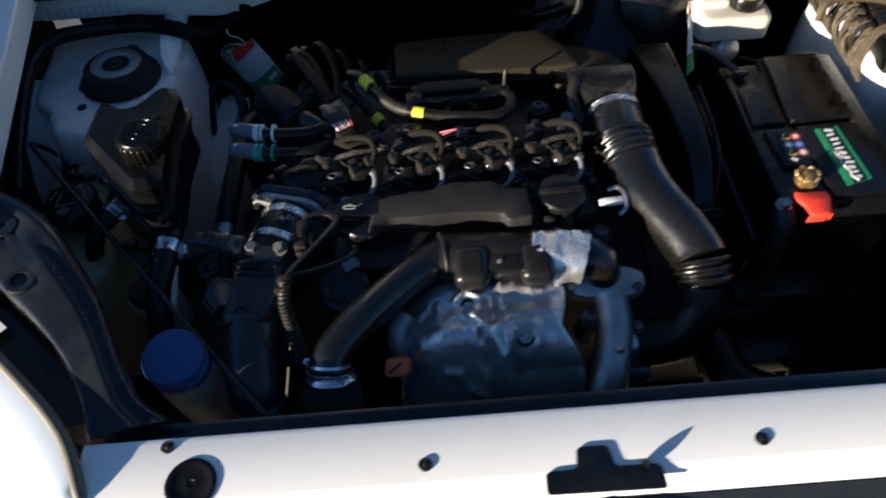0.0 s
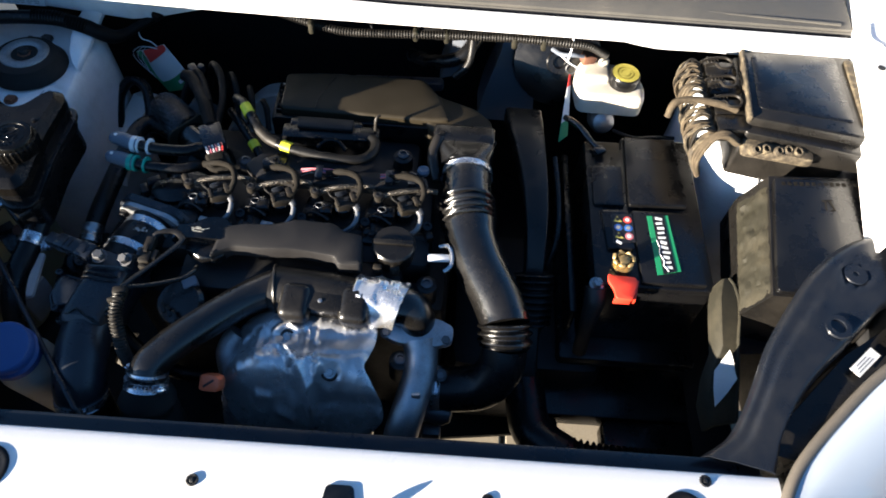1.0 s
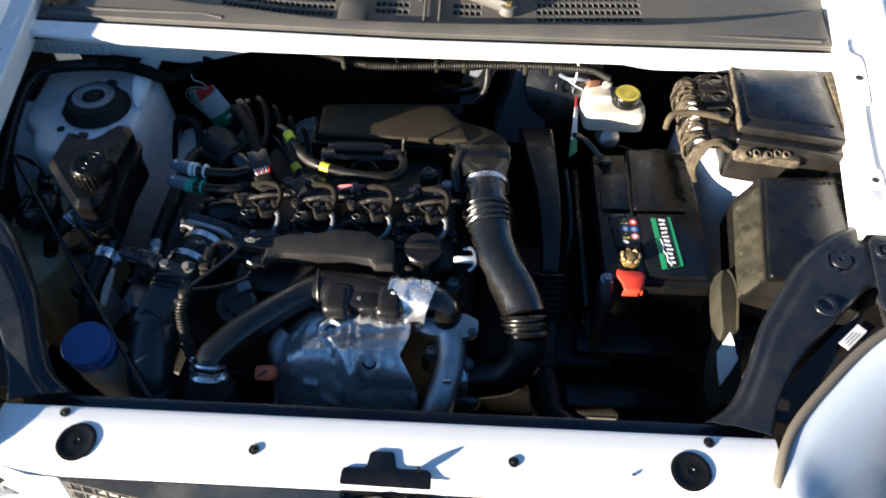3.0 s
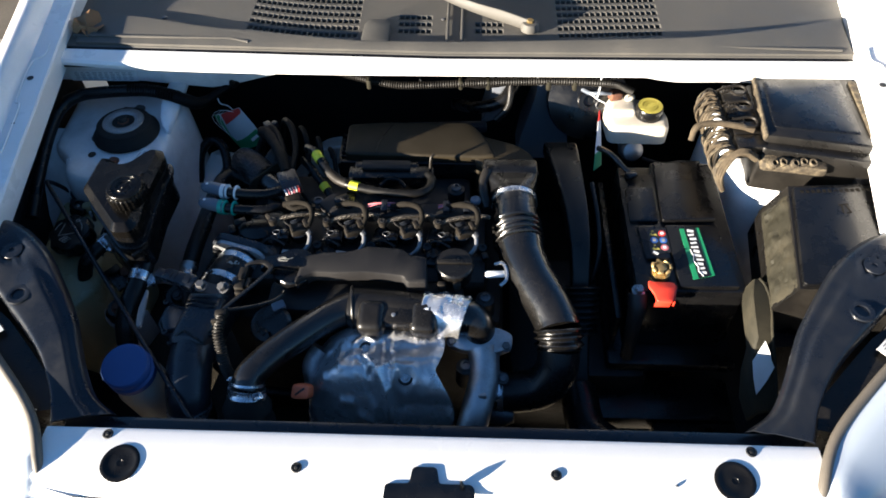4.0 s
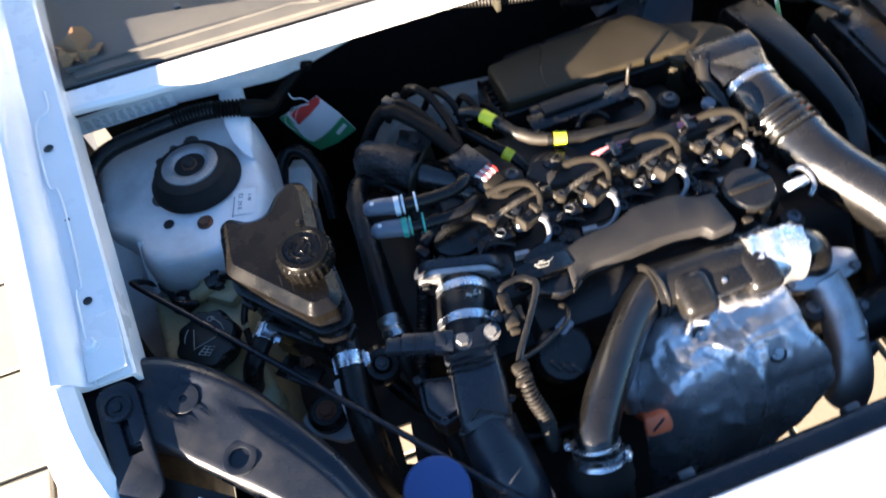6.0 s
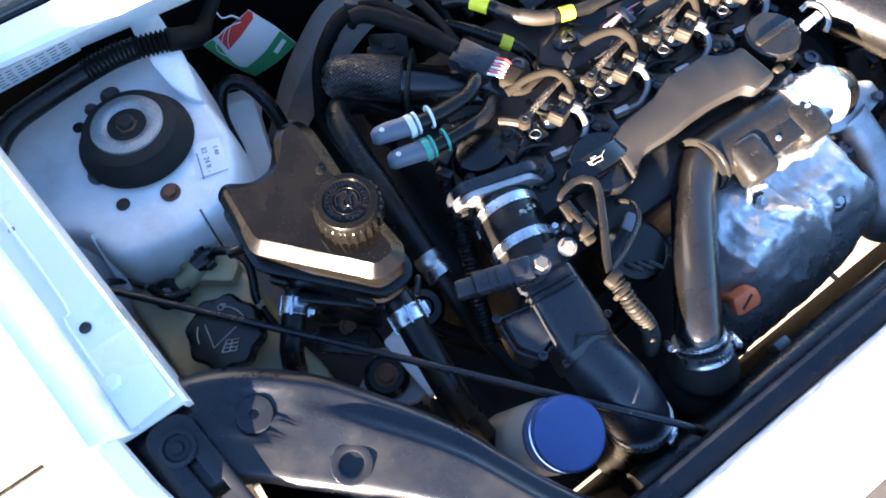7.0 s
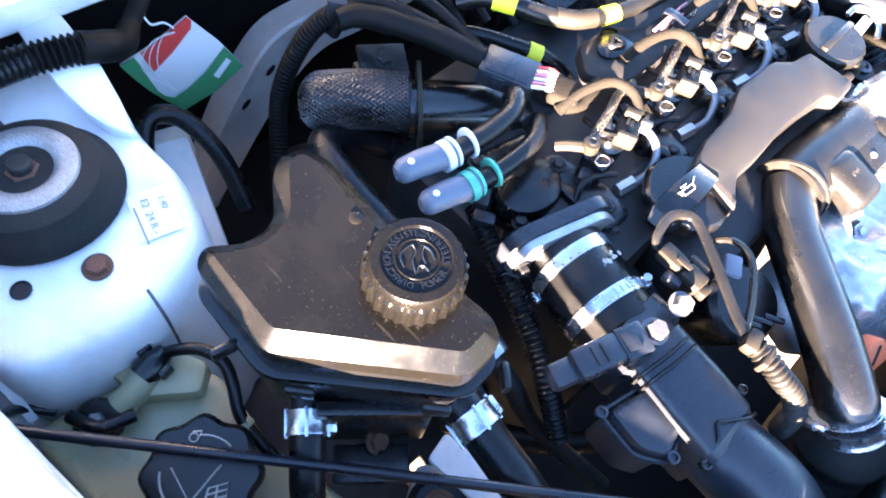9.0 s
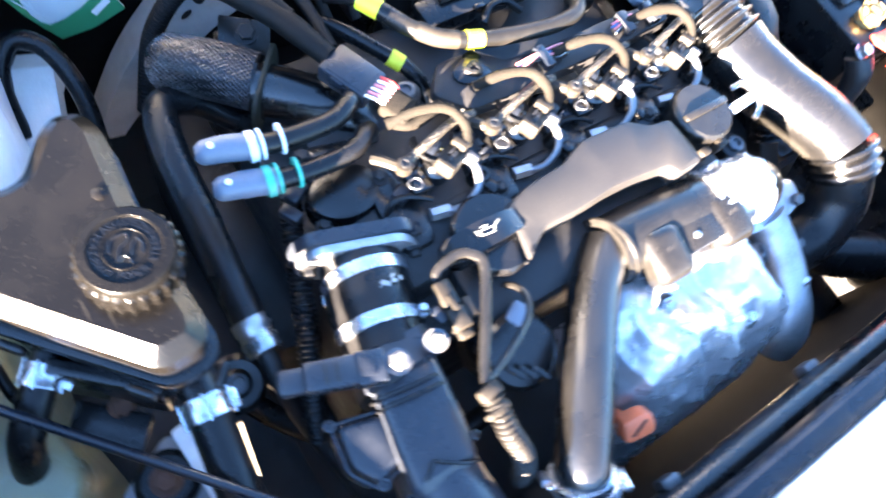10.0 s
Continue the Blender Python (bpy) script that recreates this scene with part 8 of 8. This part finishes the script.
for r0, r1 in ((0.0225, 0.0245), (0.016, 0.0205), (0.0, 0.0075), (0.0095, 0.0135)):
    bm = bmesh.new()
    lathe(bm, [(r0 + 0.0001, 0.0218), (r0 + 0.0001, 0.0221), (r1, 0.0221), (r1, 0.0217)], (0.424, 0.748, 0.870), seg=40)
    part("yellow_ring", bm, YELCAP, bcap)
bm = bmesh.new()
lathe(bm, [(0.010, 0), (0.010, 0.012), (0.007, 0.014)], (0.388, 0.785, 0.874), seg=18)
part("filler_pip", bm, RESWHITE, bf)
bm = bmesh.new()
box(bm, (0.358, 0.788, 0.886), (0.026, 0.022, 0.022), (0, 10, 15), bev=0.004)
part("float_plug", bm, RUST, bf, "brown level sensor plug")
mc = thing("brake_master_cylinder", (0.39, 0.74, 0.75), "pale metal brake master cylinder", "cylinder")
bm = bmesh.new()
lathe(bm, [(0.022, -0.03), (0.024, 0.0), (0.020, 0.008), (0.010, 0.012)], (0.398, 0.710, 0.802), (0.1, -0.8, 0.5), 24)
tube(bm, [(0.395, 0.72, 0.80), (0.39, 0.80, 0.80), (0.385, 0.86, 0.80)], 0.022, 20, 4)
part("cylinder", bm, ALU, mc)
bm = bmesh.new()
tube(bm, [(0.42, 0.70, 0.79), (0.46, 0.69, 0.785), (0.50, 0.70, 0.78), (0.55, 0.72, 0.76)], 0.0035, 8, 6)
part("brake_pipe", bm, DARK, mc)
sv = thing("brake_servo", (0.31, 0.85, 0.80), "round black brake servo", "brake servo")
bm = bmesh.new()
lathe(bm, [(0.085, -0.04), (0.088, 0.0), (0.085, 0.012), (0.05, 0.022), (0.024, 0.024), (0.022, 0.030), (0.012, 0.030), (0.010, 0.024), (0, 0.024)], (0.308, 0.825, 0.845), (0, -0.85, 0.5), 40)
part("housing", bm, BLACK, sv)
bm = bmesh.new()
tube(bm, [(0.29, 0.80, 0.89), (0.305, 0.775, 0.90), (0.325, 0.77, 0.905), (0.345, 0.775, 0.90)], 0.004, 8, 6)
part("vacuum_valve", bm, BLUEGREY, sv)
for nm, rings in (("bulkhead_step", ([(0.080, 0.842, 0.76), (0.135, 0.842, 0.78), (0.135, 0.93, 0.78), (0.080, 0.93, 0.76)], [(0.105, 0.845, 0.86), (0.135, 0.845, 0.87), (0.135, 0.93, 0.87), (0.105, 0.93, 0.86)])),):
    bm = bmesh.new()
    loft(bm, rings)
    part(nm, bm, BAYSHADE, car)
colp = bmesh.new()
loft(colp, [[(0.165, 0.835, 0.66), (0.285, 0.835, 0.66), (0.285, 0.93, 0.66), (0.165, 0.93, 0.66)], [(0.172, 0.838, 0.72), (0.28, 0.838, 0.72), (0.28, 0.93, 0.72), (0.172, 0.93, 0.72)],
            [(0.20, 0.855, 0.83), (0.255, 0.855, 0.83), (0.255, 0.93, 0.83), (0.20, 0.93, 0.83)], [(0.21, 0.862, 0.96), (0.252, 0.862, 0.96), (0.268, 0.93, 0.96), (0.20, 0.93, 0.96)]])
part("bulkhead_pressing", colp, BAYSHADE, car, "bulkhead pressing with shade put into its blue-grey colour", angle=25)
hp2 = thing("heater_pipe", (0.13, 0.80, 0.8), "dark heater pipes at the bulkhead", "pipe")
for pts, r, mat in (([(0.02, 0.86, 0.80), (0.07, 0.80, 0.84), (0.12, 0.785, 0.87), (0.15, 0.82, 0.90), (0.15, 0.86, 0.91)], 0.013, RUBBER), ([(0.11, 0.76, 0.84), (0.135, 0.77, 0.87), (0.14, 0.80, 0.91)], 0.007, DUSTY), ([(0.05, 0.86, 0.86), (0.10, 0.82, 0.89), (0.17, 0.83, 0.9), (0.20, 0.86, 0.9)], 0.011, RUBBER)):
    bm = bmesh.new()
    tube(bm, pts, r, 14, 6, wob=0.12)
    part("pipe", bm, mat, hp2)

key = thing("key_tag", (0.315, 0.73, 0.85), "white, red and green paper tag on a wire ring", "tag")
bm = bmesh.new()
tube(bm, [(0.312, 0.745, 0.975), (0.313, 0.742, 0.94), (0.310, 0.738, 0.915)], 0.0016, 6, 5)
tube(bm, [(0.298, 0.752, 0.918), (0.315, 0.738, 0.913), (0.328, 0.735, 0.908)], 0.0014, 6, 4)
part("wire", bm, PAPER, key)
bm = bmesh.new()
tube(bm, [Vector((0.319 + 0.009 * math.cos(a), 0.735 + 0.004 * math.sin(a), 0.903 + 0.008 * math.sin(a))) for a in (k * math.pi / 8 for k in range(17))], 0.0013, 6, 1, straight=True)
part("ring", bm, ZINC, key)
for nm, z0, z1, w0, w1, mat in (("red_end", 0.872, 0.888, 0.0030, 0.0015, REDCARD), ("white_panel", 0.825, 0.872, 0.0068, 0.0030, PAPER), ("green_end", 0.80, 0.825, 0.0090, 0.0068, GREENP)):
    bm = bmesh.new()
    y = lambda z: 0.738 - 0.9 * (0.888 - z)
    loft(bm, [[(0.320 - w, y(z) - w, z), (0.320 + w, y(z) + w, z), (0.3208 + w, y(z) + w, z), (0.3208 - w, y(z) - w, z)] for w, z in ((w0, z0), (w1, z1))])
    part(nm, bm, mat, key)

cw = thing("cowl_loom", (0.1, 0.745, 0.94), "grey convoluted loom clipped under the cowl", "cable")
bm = bmesh.new()
tube(bm, [(-0.26, 0.80, 0.945), (-0.18, 0.765, 0.945), (-0.10, 0.747, 0.940), (-0.03, 0.741, 0.945), (0.05, 0.741, 0.950), (0.13, 0.742, 0.953), (0.22, 0.743, 0.955), (0.30, 0.742, 0.953), (0.345, 0.748, 0.945), (0.38, 0.752, 0.925)], 0.0072, 12, 8, rings=0.001, pitch=0.005)
part("sleeve", bm, GREYTUBE, cw)
for x in (-0.15, 0.035, 0.09, 0.21, 0.262):
    bm = bmesh.new()
    box(bm, (x, 0.743, 0.948), (0.009, 0.018, 0.022), bev=0.003)
    part("clip", bm, OLIVE, cw)
bm = bmesh.new()
tube(bm, [(-0.09, 0.80, 0.93), (-0.07, 0.79, 0.935), (-0.055, 0.79, 0.93), (-0.05, 0.80, 0.91)], 0.0022, 6, 5)
part("wire_hook", bm, ZINC, cw)

# ---- front of the bay ----
latch = thing("bonnet_latch", (0.01, -0.09, 0.85), "black bonnet latch with greasy metal levers", "latch")
bm = bmesh.new()
prism(bm, rounded([(-0.051, -0.082), (-0.050, -0.062), (-0.046, -0.059), (-0.017, -0.058), (-0.014, -0.038), (-0.010, -0.035), (0.016, -0.035), (0.020, -0.038), (0.024, -0.058), (0.066, -0.058), (0.071, -0.063), (0.072, -0.084)], 0.004, 3), 0.9045, 0.9072, bev=0.001)
part("top_plate", bm, BLACKB, latch)
bm = bmesh.new()
prism(bm, rounded([(-0.051, -0.128), (-0.051, -0.086), (0.072, -0.086), (0.072, -0.128)], 0.006, 3), 0.81, 0.872, bev=0.004)
box(bm, (-0.047, -0.106, 0.874), (0.010, 0.044, 0.030), bev=0.003)
box(bm, (0.067, -0.106, 0.874), (0.010, 0.044, 0.030), bev=0.003)
box(bm, (0.010, -0.086, 0.880), (0.122, 0.004, 0.018), bev=0.001)
part("casing", bm, BLACKB, latch)
rs = random.Random(8)
for x, y, rz, l in ((-0.02, -0.094, 8, 0.055), (0.025, -0.100, -12, 0.06), (0.0, -0.108, 4, 0.07), (0.045, -0.096, 25, 0.035), (0.052, -0.115, -50, 0.04)):
    b = bmesh.new()
    box(b, (x, y, 0.882 + rs.uniform(-0.003, 0.004)), (l, 0.008, 0.005), (rs.uniform(-10, 10), rs.uniform(-10, 10), rz), bev=0.0015)
    part("lever", b, OLIVE, latch, "greasy metal lever")
b = bmesh.new()
tube(b, [(-0.02, -0.10, 0.888), (0.0, -0.094, 0.892), (0.02, -0.10, 0.889), (0.04, -0.092, 0.890)], 0.0022, 7, 5)
part("spring", b, ZINC, latch)
b = bmesh.new()
loft(b, [[(0.053 + 0.5 * w, -0.060 - 0.8 * w, z), (0.053 - 0.5 * w, -0.060 + 0.8 * w, z), (0.0552 - 0.5 * w, -0.0585 + 0.8 * w, z), (0.0552 + 0.5 * w, -0.0585 - 0.8 * w, z)] for w, z in ((0.0045, 0.9060), (0.0062, 0.9090), (0.0058, 0.9115), (0.0040, 0.9140), (0.0010, 0.9165))])
part("release_tab", b, BLACKB, latch)

rad = thing("radiator", (0, 0.06, 0.3), "black radiator with a ribbed plastic tank", "radiator")
bm = bmesh.new()
box(bm, (-0.02, 0.034, 0.55), (0.84, 0.03, 0.46), bev=0.004)
part("core", bm, FINS, rad, "dust-clogged radiator core")
bm = bmesh.new()
tube(bm, [(-0.43, 0.034, 0.80), (0.40, 0.034, 0.80)], 0.020, 16, 2, straight=True)
tk = part("top_tank", bm, BLACK, rad)
for k in range(38, 52):
    b = bmesh.new()
    box(b, (-0.42 + k * 0.016, 0.037, 0.80), (0.004, 0.034, 0.044), bev=0.001, seg=1)
    part("tank_rib", b, BLACK, tk)
for x, z in ((-0.2, 0.80), (0.02, 0.79)):
    bm = bmesh.new()
    box(bm, (x, 0.056, z), (0.02, 0.012, 0.02), bev=0.003)
    part("bracket", bm, ZINC, rad)

# under the engine; tray and sheets are unseen, added to keep gaps dark
sub = thing("subframe", (0, 0.5, 0.25), "dark front subframe with added sheets that keep gaps dark", "subframe")
bm = bmesh.new()
box(bm, (0, 0.70, 0.36), (1.46, 0.46, 0.03), bev=0.01)
part("undertray", bm, DARK, sub)
bm = bmesh.new()
box(bm, (-0.60, 0.30, 0.50), (0.14, 0.50, 0.10), bev=0.02)
part("side_rail", bm, DARK, sub)
bm = bmesh.new()
box(bm, (0.58, 0.30, 0.50), (0.16, 0.56, 0.12), bev=0.02)
part("side_rail", bm, DARK, sub)
bm = bmesh.new()
box(bm, (-0.40, 0.54, 0.50), (0.08, 0.36, 0.34), bev=0.03)
part("timing_cover", bm, DARK, sub)
bm = bmesh.new()
tube(bm, [(-0.50, 0.36, 0.72), (-0.46, 0.30, 0.68), (-0.40, 0.24, 0.66), (-0.32, 0.20, 0.66), (-0.24, 0.20, 0.65)], 0.012, 12, 6)
part("lower_pipe", bm, RUBBER, sub)
# added dark sheets hide the lit ground; openings leave some paving in view
bm = bmesh.new()
prism(bm, [(-0.44, 0.06), (0.0, 0.06), (0.0, 0.70), (-0.44, 0.70)], 0.44, 0.45, bev=0.003)
part("dark_sheet", bm, DARK, sub)
bm = bmesh.new()
prism(bm, [(0.0, 0.19), (0.33, 0.231), (0.335, 0.31), (0.46, 0.31), (0.465, 0.249), (0.56, 0.26), (0.56, 0.50), (0.0, 0.50)], 0.40, 0.41, bev=0.003)
part("dark_sheet", bm, DARK, sub)
bm = bmesh.new()
prism(bm, [(-0.80, 0.06), (-0.44, 0.06), (-0.44, 0.70), (-0.80, 0.70)], 0.46, 0.47, bev=0.001, holes=[[(-0.497, 0.284), (-0.514, 0.292), (-0.512, 0.358), (-0.486, 0.357)]])
part("dark_sheet", bm, DARK, sub)
mb = thing("mounting_bracket", (-0.57, 0.28, 0.7), "pale engine mount bracket with a rusty bolt", "bracket")
bm = bmesh.new()
prism(bm, rounded([(-0.612, 0.30), (-0.56, 0.33), (-0.535, 0.30), (-0.540, 0.252), (-0.565, 0.250), (-0.60, 0.275)], 0.008, 3), 0.765, 0.775, bev=0.003)
box(bm, (-0.540, 0.276, 0.74), (0.010, 0.05, 0.07), (0, 0, -20), bev=0.003)
part("plate", bm, BAYMID, mb)
bm = bmesh.new()
prism(bm, rounded([(-0.556, 0.325), (-0.530, 0.330), (-0.520, 0.250), (-0.549, 0.240)], 0.004, 2), 0.790, 0.797, bev=0.002)
part("white_strip", bm, BAYWHITE, mb, "white painted strip")
bm = bmesh.new()
lathe(bm, [(0.026, 0), (0.026, 0.012), (0.02, 0.018)], (-0.574, 0.292, 0.775), seg=24)
part("rubber_bush", bm, RUBBER, mb)
bolt("bush_bolt", (-0.574, 0.292, 0.792), (0, 0, 1), 0.010, RUST, mb)
pk = thing("tensioner", (-0.49, 0.34, 0.7), "black tensioner pulley with a hub bolt", "pulley")
bm = bmesh.new()
lathe(bm, [(0.028, -0.02), (0.028, 0), (0.022, 0.004), (0.014, 0.002), (0.010, 0.006), (0, 0.006)], (-0.489, 0.342, 0.758), (0.1, -0.3, 1), 28)
part("pulley", bm, BLACK, pk)
bolt("hub_bolt", (-0.489, 0.341, 0.764), (0.1, -0.3, 1), 0.007, ZINC, pk)

# dry leaf in the scuttle corner
bm = bmesh.new()
leaf = []
for k in range(20):
    a = 2 * math.pi * k / 20
    r = 0.036 * (0.84 + 0.16 * math.cos(5 * a)) * (1 + 0.2 * math.cos(a))
    leaf.append((r * math.cos(a), r * math.sin(a)))
c0 = bm.verts.new((0, 0, 0.004))
mid = [bm.verts.new((x * 0.5, y * 0.5, 0.004 + 0.006 * math.sin(k))) for k, (x, y) in enumerate(leaf)]
rim = [bm.verts.new((x, y, 0.010 * math.sin(k * 1.3) + 0.006)) for k, (x, y) in enumerate(leaf)]
for k in range(20):
    bm.faces.new((c0, mid[k], mid[(k + 1) % 20]))
    bm.faces.new((mid[k], rim[k], rim[(k + 1) % 20], mid[(k + 1) % 20]))
bm.transform(pose(-0.748, 0.852, 1.0, 15, -10, 70))
leafo = part("dry_leaf", bm, LEAF)
tagged(leafo, "curled dry brown leaf on the scuttle", "leaf")

# ---- paving slabs ----
bm = bmesh.new()
box(bm, (0, 0, 0.008), (0.292, 0.292, 0.016), bev=0.006, seg=1)
bmesh.ops.recalc_face_normals(bm, faces=bm.faces[:])
slab_mesh = bpy.data.meshes.new("paving_slab")
bm.to_mesh(slab_mesh)
bm.free()
slab_mesh.materials.append(PAVE)
rs = random.Random(9)
for i in range(-7, 3):
    for j in range(-6, 8):
        ob = new("paving_slab", slab_mesh)
        ob.parent = ground
        ob.matrix_basis = pose(i * 0.3 + (0.15 if j % 2 else 0), j * 0.3, rs.uniform(-0.003, 0.002), rs.uniform(-0.4, 0.4), rs.uniform(-0.4, 0.4), rs.uniform(-0.5, 0.5))
